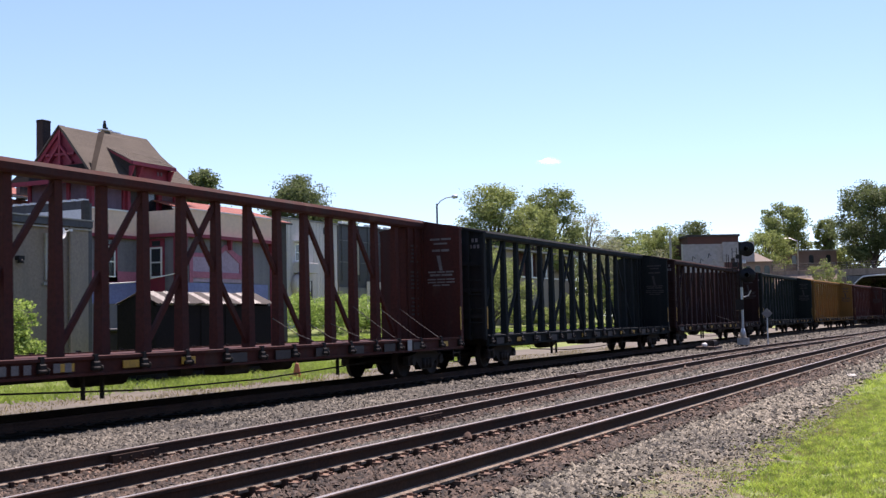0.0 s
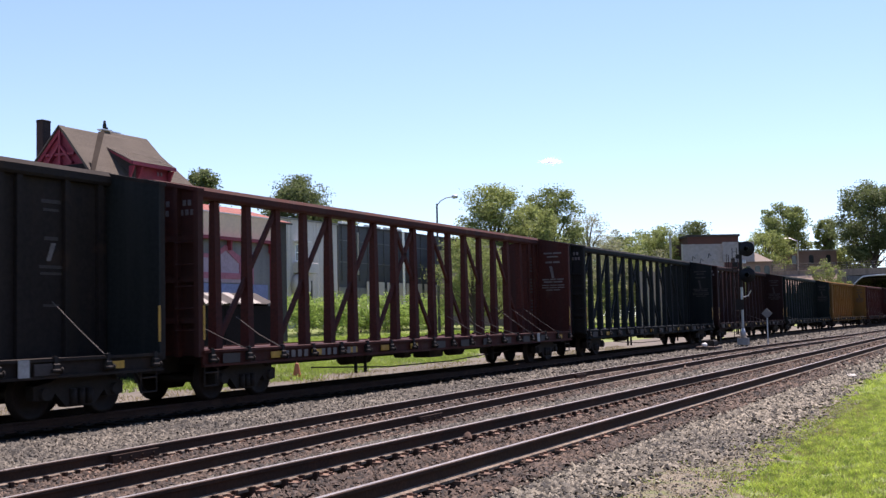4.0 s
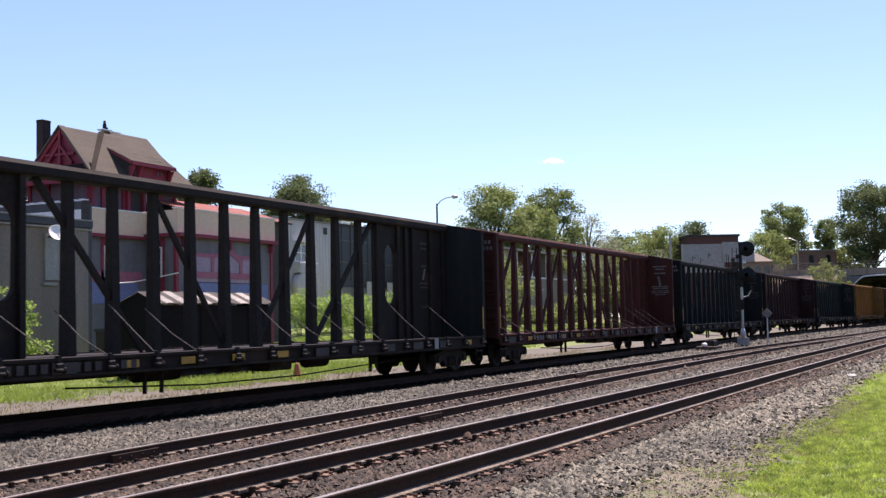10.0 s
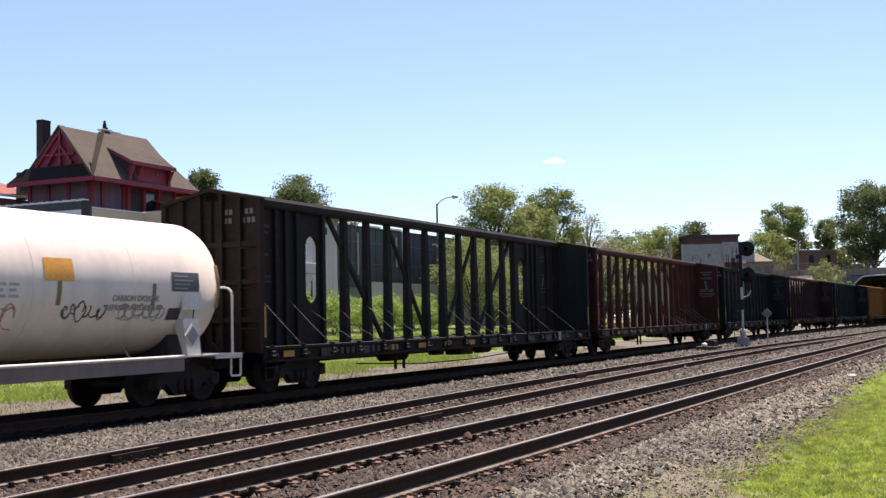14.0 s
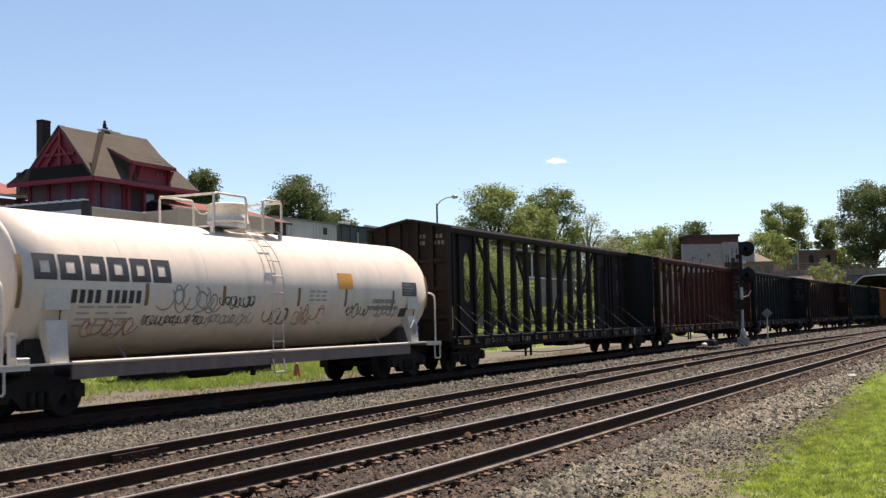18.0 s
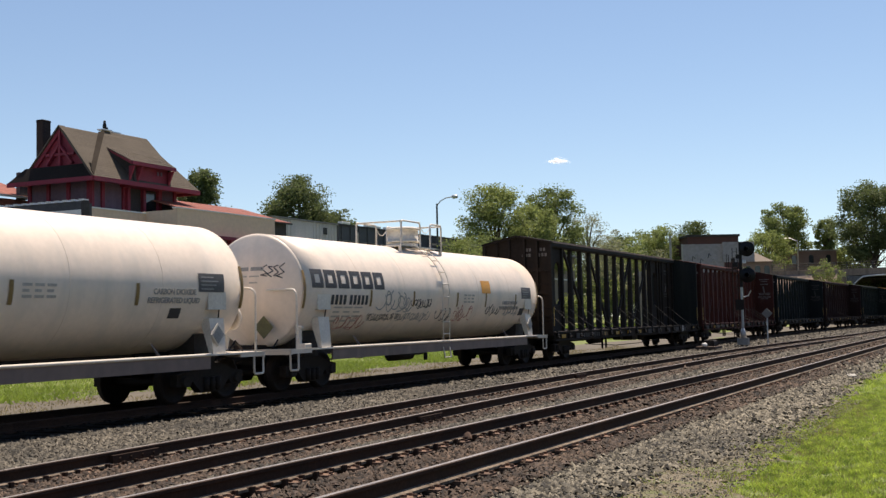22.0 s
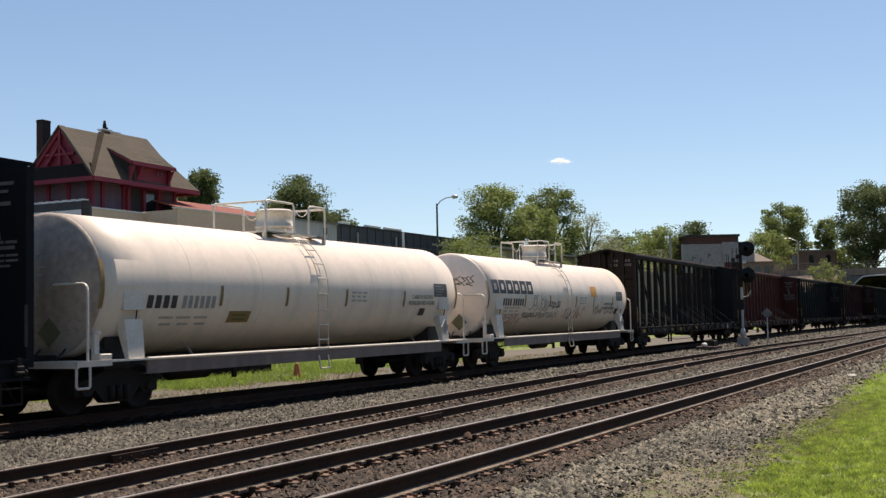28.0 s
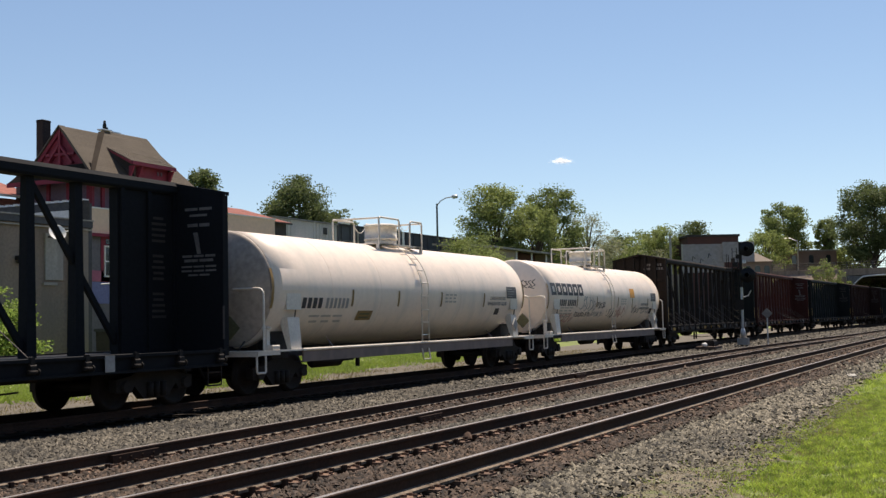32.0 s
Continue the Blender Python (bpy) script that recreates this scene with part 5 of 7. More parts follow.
# painted front: a pink outline of a gabled house on a pale panel, over a blue base band
part("mural_panel", Shape().extrude([(41.0, 3.55), (45.75, 3.55), (45.75, 4.72), (44.7, 4.72), (43.6, 5.2), (42.7, 4.72), (41.0, 4.72)], B2 - 0.03, B2 - 0.01), M_MURALPALE, sh, "pale lilac mural panel")
part("mural_base", Shape().box(40.5, 47.0, B2 - 0.035, B2 - 0.01, 2.6, 3.5), M_MURALBLUE, sh, "blue painted base band")
part("mural_base", Shape().box(36.4, 39.6, B1 - 0.035, B1 - 0.01, 2.6, 3.5), M_MURALBLUE, sh, "blue painted base band")
part("mural_band", Shape().box(36.1, 39.9, B1 - 0.03, B1 - 0.01, 3.52, 3.98), M_MURALPINK, sh, "faded pink band")
for lay, quad in enumerate((((40.95, 3.5), (41.2, 3.5), (41.2, 4.82), (40.95, 4.82)), ((45.6, 3.5), (45.82, 3.5), (45.82, 4.85), (45.6, 4.85)), ((41.0, 4.66), (42.75, 4.66), (42.75, 4.84), (41.0, 4.84)),
                            ((44.6, 4.66), (45.7, 4.66), (45.7, 4.84), (44.6, 4.84)), ((42.45, 4.6), (42.75, 4.6), (43.68, 5.08), (43.56, 5.3)), ((43.5, 5.12), (43.62, 5.3), (45.0, 4.66), (44.72, 4.42)),
                            ((41.1, 3.72), (45.7, 3.72), (45.7, 4.0), (41.1, 4.0)), ((42.5, 3.9), (42.72, 3.9), (42.72, 4.7), (42.5, 4.7)), ((44.66, 3.9), (44.88, 3.9), (44.88, 4.6), (44.66, 4.6)))):
    part("mural_stroke", Shape().extrude(list(quad), B2 - 0.04 - 0.004 * lay, B2 - 0.03), M_MURALPINK, sh)
for x, y, z, f in ((37.82, B1, 3.78, "-Y"), (BX, 33.12, 3.8, "-X")):
    part("window_surround", Shape().box(x - 0.5, x + 0.5, y - 0.03, y - 0.005, z - 0.9, z + 1.65) if f == "-Y" else Shape().box(x - 0.03, x - 0.005, y - 0.45, y + 0.45, z - 0.9, z + 1.65), M_PINK, sh, "magenta window surround")
    sash_window(sh, x - (0.03 if f == "-X" else 0), y - (0.03 if f == "-Y" else 0), z, 0.52, 1.2, f)
    part("transom", Shape().box(x - 0.22, x + 0.22, y - 0.05, y - 0.03, z + 1.32, z + 1.55) if f == "-Y" else Shape().box(x - 0.05, x - 0.03, y - 0.22, y + 0.22, z + 1.32, z + 1.55), M_GLASS, sh)
part("cable", Shape().tube([(37.0, B1 - 0.3, 3.4), (38.6, B1 - 0.6, 3.5), (40.0, B2 - 0.2, 3.9)], 0.025, 5), M_TRIMWHITE, sh)

# upper storey and its roof
EX0, EX1, EY0, EY1, EZ = 38.81, 46.3, 35.5, 40.6, 8.28
RX0, RX1, RY, RZ = 39.45, 45.35, 38.05, 10.82
part("upper_wall", Shape().box(EX0 + 0.85, EX1 - 0.7, EY0 + 0.95, EY1 - 0.45, 6.3, EZ + 0.05), M_LAVENDER, sh)
for x in (39.72, 40.4, 41.8, 44.4, 45.5):
    part("upper_post", Shape().box(x - 0.09, x + 0.09, EY0 + 0.85, EY0 + 0.95, 6.4, EZ), M_PINK, sh)
for y in (36.5, 37.7, 38.9, 40.05):
    part("upper_post", Shape().box(EX0 + 0.76, EX0 + 0.85, y - 0.09, y + 0.09, 6.4, EZ), M_PINK, sh)
for x0, x1, y0, y1 in ((EX0, EX1, EY0 - 0.06, EY0 + 0.02), (EX0 - 0.06, EX0 + 0.02, EY0, EY1), (EX1 - 0.02, EX1 + 0.06, EY0, EY1)):
    part("eave_board", Shape().box(x0, x1, y0, y1, EZ - 0.2, EZ), M_PINK, sh, "magenta eave board")
part("soffit", Shape().box(EX0 + 0.02, EX1 - 0.02, EY0 + 0.02, EY1, EZ - 0.06, EZ - 0.01), M_PINK, sh)


def slab(a, b, c, d, t, material, name, label=""):
    """A sloping roof plane of thickness t."""
    n = (Vector(b) - Vector(a)).cross(Vector(d) - Vector(a)).normalized() * t
    n = n if n.z < 0 else -n
    v = [Vector(p) for p in (a, b, c, d)]
    s = Shape().add([tuple(p) for p in v] + [tuple(p + n) for p in v], [(0, 1, 2, 3), (7, 6, 5, 4), (0, 4, 5, 1), (1, 5, 6, 2), (2, 6, 7, 3), (3, 7, 4, 0)])
    return part(name, s, material, sh, label)


def shingle_rows(a, b, c, d, rows):
    """Shingle courses on a roof plane: a-b the eave, d-c the top; each course a thin lapped strip."""
    a, b, c, d = (Vector(p) for p in (a, b, c, d))
    n = (b - a).cross(d - a).normalized()
    n = n if n.z > 0 else -n
    for k in range(rows):
        u, w = k / rows, (k + 1.15) / rows
        w = min(w, 1.0)
        p, q, r, s_ = a.lerp(d, u) + n * 0.014, b.lerp(c, u) + n * 0.014, b.lerp(c, w) + n * 0.006, a.lerp(d, w) + n * 0.006
        part("shingle_course", Shape().add([tuple(x) for x in (p, q, r, s_, p - n * 0.012, q - n * 0.012)], [(0, 1, 2, 3), (0, 4, 5, 1)]), M_SHINGLE, sh)


GZ, GY0, GY1 = 8.95, 36.2, 39.8       # foot of the gablet
front = ((EX0, EY0, EZ), (EX1, EY0, EZ), (RX1, RY, RZ), (RX0, RY, RZ))
slab(*front, 0.1, M_SHINGLE, "front_roof", "grey-brown shingle roof")
shingle_rows(*front, 26)
slab((EX1, EY1, EZ), (40.9, EY1, EZ), (40.3, RY, RZ), (RX1, RY, RZ), 0.1, M_SHINGLE, "back_roof")
slab((EX1, EY0, EZ), (EX1, EY1, EZ), (RX1, RY, RZ), (RX1, RY - 0.001, RZ), 0.1, M_SHINGLE, "hip_roof")
# lower slope faces away from the sun; its shade is in the shingle colour
skirt = ((EX0, EY1, EZ), (EX0, EY0, EZ), (39.25, GY0 - 0.15, GZ), (39.25, GY1 + 0.15, GZ))
slab(*skirt, 0.1, M_SHADESHINGLE, "skirt_roof", "dark mossy lower roof")
part("gable_wall", Shape().add([(39.55, GY0, GZ - 0.1), (39.55, GY1, GZ - 0.1), (39.55, RY, RZ - 0.05), (39.65, GY0, GZ - 0.1), (39.65, GY1, GZ - 0.1), (39.65, RY, RZ - 0.05)],
                               [(0, 2, 1), (3, 4, 5), (0, 1, 4, 3), (1, 2, 5, 4), (2, 0, 3, 5)]), M_PINK, sh, "magenta timbered gable")
for lay, (y0, z0, y1, z1, w) in enumerate(((GY0 - 0.15, GZ - 0.34, RY, RZ - 0.14, 0.11), (GY1 + 0.15, GZ - 0.34, RY, RZ - 0.14, 0.11), (37.2, GZ + 0.55, 38.9, GZ + 0.55, 0.06), (RY, GZ, RY, RZ - 0.2, 0.06),
                          (37.3, GZ + 0.1, RY, GZ + 1.0, 0.05), (38.8, GZ + 0.1, RY, GZ + 1.0, 0.05), (36.5, GZ - 0.1, 39.2, GZ - 0.1, 0.08))):
    xt = 39.45 - 0.02 * lay
    dy, dz = y1 - y0, z1 - z0
    ln = math.hypot(dy, dz)
    ny, nz = -dz / ln * w, dy / ln * w
    v = [(xt, y0 - ny, z0 - nz), (xt, y0 + ny, z0 + nz), (xt, y1 + ny, z1 + nz), (xt, y1 - ny, z1 - nz)]
    part("gable_timber", Shape().add(v + [(39.55, y, z) for _, y, z in v], [(0, 1, 2, 3), (7, 6, 5, 4), (0, 4, 5, 1), (1, 5, 6, 2), (2, 6, 7, 3), (3, 7, 4, 0)]), M_PINK, sh)
for side in (-1, 1):
    y0 = GY0 - 0.22 if side < 0 else GY1 + 0.22
    slab((39.34, y0, GZ - 0.2), (39.75, y0, GZ - 0.2), (39.75, RY, RZ + 0.03), (39.34, RY, RZ + 0.03), 0.06, M_SHINGLE, "gable_roof")
# narrow -X facing roof plane, drawn as a strip with shade painted in
part("roof_valley", Shape().add([(38.86, 35.49, 8.33), (42.56, 38.2, 11.03), (41.97, 38.07, 10.90), (39.0, 35.82, 8.66), (38.86, 35.51, 8.27), (42.56, 38.22, 10.97), (41.97, 38.09, 10.84), (39.0, 35.84, 8.6)],
                                [(0, 1, 2, 3), (0, 4, 5, 1), (2, 6, 7, 3), (3, 7, 4, 0)]), M_ROOFSHADE, sh, "narrow roof plane with its shade in the dark colour")
# taller middle roof with a wide dormer that kicks out over the front
TIP, KICK = (41.62, 37.23, 10.03), (45.55, 37.05, 9.86)
TOP_L, TOP_R = (42.6, 38.36, 11.07), (45.65, 38.26, 11.05)
DL, DR, DY = (40.95, 35.15, 9.17), (44.05, 35.15, 9.15), 35.15
slab(TIP, KICK, TOP_R, TOP_L, 0.1, M_SHINGLE, "middle_roof", "taller shingled middle roof")
shingle_rows(TIP, KICK, TOP_R, TOP_L, 12)
slab(TOP_L, TOP_R, (45.65, 40.4, 9.0), (42.6, 40.4, 9.0), 0.1, M_SHINGLE, "middle_roof_back")
part("middle_roof_end", Shape().add([TIP, TOP_L, (42.6, 39.6, 9.8), (41.62, 39.3, 9.8)], [(0, 1, 2, 3)]), M_SHINGLE, sh)
slab(DL, DR, KICK, TIP, 0.09, M_SHINGLE, "dormer_roof", "shingled shed dormer roof")
shingle_rows(DL, DR, KICK, TIP, 14)
part("dormer_fascia", Shape().add([(DL[0], DY - 0.04, DL[2] - 0.01), (DR[0], DY - 0.04, DR[2] - 0.01), (DR[0], DY - 0.04, DR[2] - 0.17), (DL[0], DY - 0.04, DL[2] - 0.17),
                                   (DL[0], DY, DL[2] - 0.01), (DR[0], DY, DR[2] - 0.01), (DR[0], DY, DR[2] - 0.17), (DL[0], DY, DL[2] - 0.17)],
                                  [(0, 1, 2, 3), (7, 6, 5, 4), (0, 4, 5, 1), (1, 5, 6, 2), (2, 6, 7, 3), (3, 7, 4, 0)]), M_PINK, sh, "magenta dormer fascia")
for p, q in ((DL, TIP), (DR, KICK)):
    part("dormer_rake", Shape().add([(p[0] - 0.03, p[1], p[2] - 0.03), (q[0] - 0.03, q[1], q[2] - 0.05), (q[0] - 0.03, q[1], q[2] - 0.12), (p[0] - 0.03, p[1], p[2] - 0.17),
                                     (p[0] + 0.03, p[1], p[2] - 0.03), (q[0] + 0.03, q[1], q[2] - 0.05), (q[0] + 0.03, q[1], q[2] - 0.12), (p[0] + 0.03, p[1], p[2] - 0.17)],
                                    [(0, 1, 2, 3), (7, 6, 5, 4), (0, 4, 5, 1), (1, 5, 6, 2), (2, 6, 7, 3), (3, 7, 4, 0)]), M_PINK, sh)
for x in (41.5, 44.0):
    part("dormer_cheek", Shape().add([(x, 37.15, 9.93), (x, 35.5, 9.25), (x, 35.5, 8.25), (x + 0.1, 37.15, 9.93), (x + 0.1, 35.5, 9.25), (x + 0.1, 35.5, 8.25)],
                                     [(0, 2, 1), (3, 4, 5), (0, 1, 4, 3), (1, 2, 5, 4), (2, 0, 3, 5)]), M_DARKWALL, sh, "dark dormer cheek")
for x in (41.2, 41.75, 43.95):
    part("eave_bracket", Shape().add([(x - 0.05, 35.2, 8.98), (x - 0.05, 35.52, 8.98), (x - 0.05, 35.52, 8.3), (x + 0.05, 35.2, 8.98), (x + 0.05, 35.52, 8.98), (x + 0.05, 35.52, 8.3)],
                                     [(0, 1, 2), (5, 4, 3), (0, 3, 4, 1), (1, 4, 5, 2), (2, 5, 3, 0)]), M_PINK, sh)
part("dormer_wall", Shape().box(41.6, 44.0, 35.6, 36.6, 8.1, 9.1), M_PINK, sh, "magenta dormer front")
for x in (43.2, 43.45):
    part("dormer_vent", Shape().box(x - 0.05, x + 0.05, 35.52, 35.55, 8.72, 8.9), M_LAVENDER, sh)
part("dormer_bay", Shape().box(41.9, 44.2, 36.38, 36.6, 6.3, 8.12), M_DARKWALL, sh, "dark recessed bay")
for x in (41.95, 43.05, 44.15):
    part("bay_post", Shape().box(x - 0.09, x + 0.09, 36.2, 36.38, 6.3, 8.3), M_PINK, sh)
part("bay_window", Shape().box(43.2, 43.95, 36.34, 36.37, 7.0, 8.0), M_GLASS, sh)
ch = thing("chimney", "tall sooty red brick chimney beside the gable", "chimney", at=(40.52, 40.1, 8.0))
part("shaft", Shape().box(-0.25, 0.25, -0.2, 0.2, -1.6, 3.3), M_CHIMNEY, ch)
part("cap", Shape().box(-0.26, 0.26, -0.215, 0.215, 3.3, 3.42, 0.03), M_CHIMNEY, ch)
BRK = Shape().box(-0.1, 0.1, -0.012, 0.0, 0.0, 0.062).mesh("brick", M_CHIMNEY)
for k in range(34):
    for j in range(2):
        part("brick", BRK, M_CHIMNEY, ch, at=(-0.11 + 0.212 * j + (0.03 if k % 2 else 0), -0.2, 1.1 + k * 0.064))
bird = thing("bird_ornament", "dark bird figure perched on the roof ridge", "ornament", at=(42.72, 38.36, 11.13))
part("body", Shape().lathe([(0.0, 0.02), (0.05, 0.07), (0.15, 0.10), (0.26, 0.085), (0.33, 0.055), (0.37, 0.065), (0.42, 0.055), (0.45, 0.02)], 12, "Z").box(-0.03, 0.03, -0.19, -0.02, 0.0, 0.09), M_BLACK, bird)
part("base", Shape().box(-0.3, 0.3, -0.2, 0.2, -0.06, 0.0), M_TRIMWHITE, bird)
part("ridge_cap", Shape().box(42.45, 43.8, 38.29, 38.43, 11.05, 11.11), M_TRIMWHITE, sh, "pale ridge capping")
annex = thing("red_roofed_annex", "annex with a low red tin roof", "building")
part("wall", Shape().box(44.0, 52.1, 34.2, 39.5, -0.4, 6.95), M_DARKWALL, annex)
for k in range(14):
    x = 43.8 + k * 0.61
    s = Shape().add([(x, 34.0, 7.0), (x + 0.58, 34.0, 7.0), (x + 0.58, 37.2, 7.95), (x, 37.2, 7.95), (x, 34.0, 6.93), (x + 0.58, 34.0, 6.93), (x + 0.58, 37.2, 7.88), (x, 37.2, 7.88)],
                    [(0, 1, 2, 3), (7, 6, 5, 4), (0, 4, 5, 1), (1, 5, 6, 2), (2, 6, 7, 3), (3, 7, 4, 0)])
    part("roof_sheet", s, M_REDROOF, annex)
part("gutter", Shape().box(43.8, 52.3, 33.92, 34.0, 6.9, 6.97), M_DARKWALL, annex)
low = thing("red_roofed_shed", "low building with a red tin roof behind the workshop", "building")
part("wall", Shape().box(28.5, 41.2, 41.3, 46, -0.4, 7.7), M_REDROOF, low)
part("roof", Shape().add([(28, 41, 7.86), (41.4, 41, 7.86), (41.4, 44.4, 9.02), (28, 44.4, 9.02), (28, 41, 7.76), (41.4, 41, 7.76), (41.4, 44.4, 8.92), (28, 44.4, 8.92)],
                         [(0, 1, 2, 3), (7, 6, 5, 4), (0, 4, 5, 1), (1, 5, 6, 2), (2, 6, 7, 3), (3, 7, 4, 0)]), M_REDROOF, low)
part("gutter", Shape().box(28, 41.4, 40.9, 41.0, 7.74, 7.84), M_TRIMWHITE, low, "white gutter")
part("roof_vent", Shape().box(40.0, 40.5, 41.05, 41.3, 7.7, 8.97), M_DARKPANEL, low, "dark roof vent")

# dark lean-to by the grass, and a bin beside it
lean = thing("lean_to_shed", "low black shed with a patched tin roof", "shed")
part("front_wall", Shape().box(30.0, 36.65, 24.8, 24.92, -0.27, 2.28), M_TARRED, lean)
for x in (30.0, 36.53):
    prof = [(24.92, -0.27), (26.3, -0.27), (26.3, 2.36), (25.5, 2.7), (24.92, 2.42)]
    n5 = range(5)
    part("side_wall", Shape().add([(x, y, z) for y, z in prof] + [(x + 0.12, y, z) for y, z in prof], [(4, 3, 2, 1, 0), (5, 6, 7, 8, 9)] + [(k, (k + 1) % 5, 5 + (k + 1) % 5, 5 + k) for k in n5]), M_TARRED, lean)
part("back_wall", Shape().box(30.0, 36.65, 26.3, 26.42, -0.27, 2.34), M_TARRED, lean)
for k in range(16):
    x, drop = 29.94 + k * 0.42, 0.02 * (k % 2)
    s = Shape()
    for j in range(3):
        xx = x + j * 0.14
        s.add([(xx, 24.62, 2.33 + drop), (xx + 0.07, 24.62, 2.37 + drop), (xx + 0.14, 24.62, 2.33 + drop), (xx, 25.5, 2.74 + drop), (xx + 0.07, 25.5, 2.78 + drop), (xx + 0.14, 25.5, 2.74 + drop),
               (xx, 26.5, 2.33 + drop), (xx + 0.07, 26.5, 2.37 + drop), (xx + 0.14, 26.5, 2.33 + drop)], [(0, 1, 4, 3), (1, 2, 5, 4), (3, 4, 7, 6), (4, 5, 8, 7)])
    part("tin_sheet", s, M_TIN if k % 5 in (1, 3) else M_RUSTTIN, lean, "patched tin sheet")
for x in (32.4, 33.8, 35.2):
    part("door_board", Shape().box(x - 0.04, x + 0.04, 24.77, 24.8, -0.2, 2.2), M_TARRED, lean)
for x in (31.8, 34.0, 36.2):
    part("skid", Shape().box(x - 0.2, x + 0.2, 24.7, 24.8, -0.27, -0.1), M_STEEL, lean)
dump = thing("waste_bin", "dark waste bin beside the workshop wall", "bin")
part("bin", Shape().extrude([(31.1, -0.05), (31.7, -0.05), (31.76, 1.45), (31.04, 1.45)], 27.7, 28.3), M_DARKWALL, dump)
part("lid", Shape().box(31.0, 31.8, 27.62, 28.35, 1.45, 1.56, 0.03), M_DARKPANEL, dump)
for x in (31.15, 31.65):
    part("wheel", Shape().lathe([(27.7, 0.1), (27.78, 0.1)], 12, "Y", (x, 0, 0.02)), M_BLACK, dump)
cone = thing("bollard", "faded orange plastic marker post on the grass", "bollard", at=(33.3, 21.5, -0.26))
part("post", Shape().lathe([(0.04, 0.15), (0.10, 0.14), (0.45, 0.07), (0.5, 0.06), (0.52, 0.03)], 16, "Z"), M_CONE, cone)
part("foot", Shape().box(-0.19, 0.19, -0.19, 0.19, 0.0, 0.045), M_CONE, cone)

# white block and the long dark warehouse
wb = thing("white_block", "plain pale grey rendered building with small windows", "building")
part("wall", Shape().box(66.8, 75.5, 45, 56, 0, 9.0), M_OFFWHITE, wb)
part("roof_edge", Shape().box(66.7, 75.6, 44.9, 56, 9.0, 9.12), M_TIN, wb)
for x, z in ((70.0, 6.1), (70.75, 6.1)):
    sash_window(wb, x, 45.0, z, 0.62, 1.15)
part("vent", Shape().box(73.5, 74.0, 44.93, 44.975, 8.2, 8.7), M_DARKWALL, wb)
SID = Shape().box(-0.03, 0.03, -0.03, 0.0, 1.0, 8.95).mesh("siding_rib", M_OFFWHITE)
for k in range(20):
    if not 69.3 < 67.0 + k * 0.43 < 71.9:
        part("siding_rib", SID, M_OFFWHITE, wb, at=(67.0 + k * 0.43, 45.0, 0))
part("downpipe", Shape().tube([(66.95, 44.85, 1.0), (66.95, 44.85, 8.8)], 0.09, 8), M_DARKWALL, wb, "dark downpipe at the corner")
part("canopy", Shape().lathe([(-0.55, 0.9), (0.0, 0.9)], 20, "Y", (69.9, 44.95, 4.3)), M_OFFWHITE, wb, "rounded door canopy")
part("window_hood", Shape().box(69.5, 71.3, 44.6, 45, 7.45, 7.52), M_TRIMWHITE, wb)
part("balcony", Shape().box(69.4, 71.8, 44.4, 45, 5.2, 5.95, 0.03), M_OFFWHITE, wb, "small projecting balcony box")
part("doorway", Shape().box(71.2, 71.85, 44.95, 44.99, 1.2, 4.7), M_DARKWALL, wb, "dark doorway")
dw = thing("dark_warehouse", "long dark flat-roofed warehouse of ribbed panels", "building")
part("wall", Shape().box(84.2, 118, 50, 62, 0, 9.85), M_DARKPANEL, dw)
part("coping", Shape().box(84.1, 118.1, 49.9, 62, 9.85, 10.0), M_DARKWALL, dw)
for k in range(22):
    part("panel_rib", Shape().box(84.6 + k * 1.5, 84.75 + k * 1.5, 49.92, 50.0, 5.2, 9.85), M_DARKPANEL, dw)
part("plinth", Shape().box(84.1, 118, 49.85, 50.0, 1.0, 4.6), M_DARKCONC, dw, "shaded concrete plinth")
for z in (6.75, 8.6):
    part("panel_seam", Shape().box(84.2, 118, 49.93, 49.98, z - 0.03, z + 0.03), M_DARKCONC, dw)
for x, z0 in ((87.2, 5.7), (94.35, 6.6)):
    part("conduit", Shape().tube([(x, 49.86, z0), (x, 49.86, 9.4)], 0.09, 8), M_PALEGRAY, dw, "pale vertical conduit")
for x in (88.6, 92.4, 96.2, 100.0):
    part("loading_door", Shape().box(x, x + 3.2, 49.78, 49.84, 1.2, 5.15), M_OFFWHITE, dw, "pale loading door")
for x0, x1, z in ((84.6, 86.0, 10.02), (89.0, 91.5, 10.02), (92.6, 95.6, 10.02)):
    part("roof_flashing", Shape().box(x0, x1, 49.9, 50.3, z, z + 0.2, 0.03), M_TRIMWHITE, dw, "bright metal flashing")
pole = thing("white_post", "thin white metal post by the warehouse", "post", at=(90.3, 47, 1.2))
part("post", Shape().tube([(0, 0, 0), (0, 0, 8.3)], 0.11, 8), M_TRIMWHITE, pole)
sv = thing("parked_car", "white parked car half hidden behind the bushes", "car", at=(74.0, 41.0, 1.3))
body = [(-2.1, 0.35), (2.1, 0.35), (2.15, 0.75), (1.95, 0.95), (1.15, 1.02), (0.5, 1.48), (-1.0, 1.5), (-1.75, 1.05), (-2.1, 0.95)]
part("body", Shape().extrude(body, -0.85, 0.85), M_TRIMWHITE, sv)
part("window", Shape().extrude([(0.95, 1.05), (0.45, 1.42), (-0.95, 1.43), (-1.5, 1.05)], -0.87, -0.85), M_GLASS, sv)
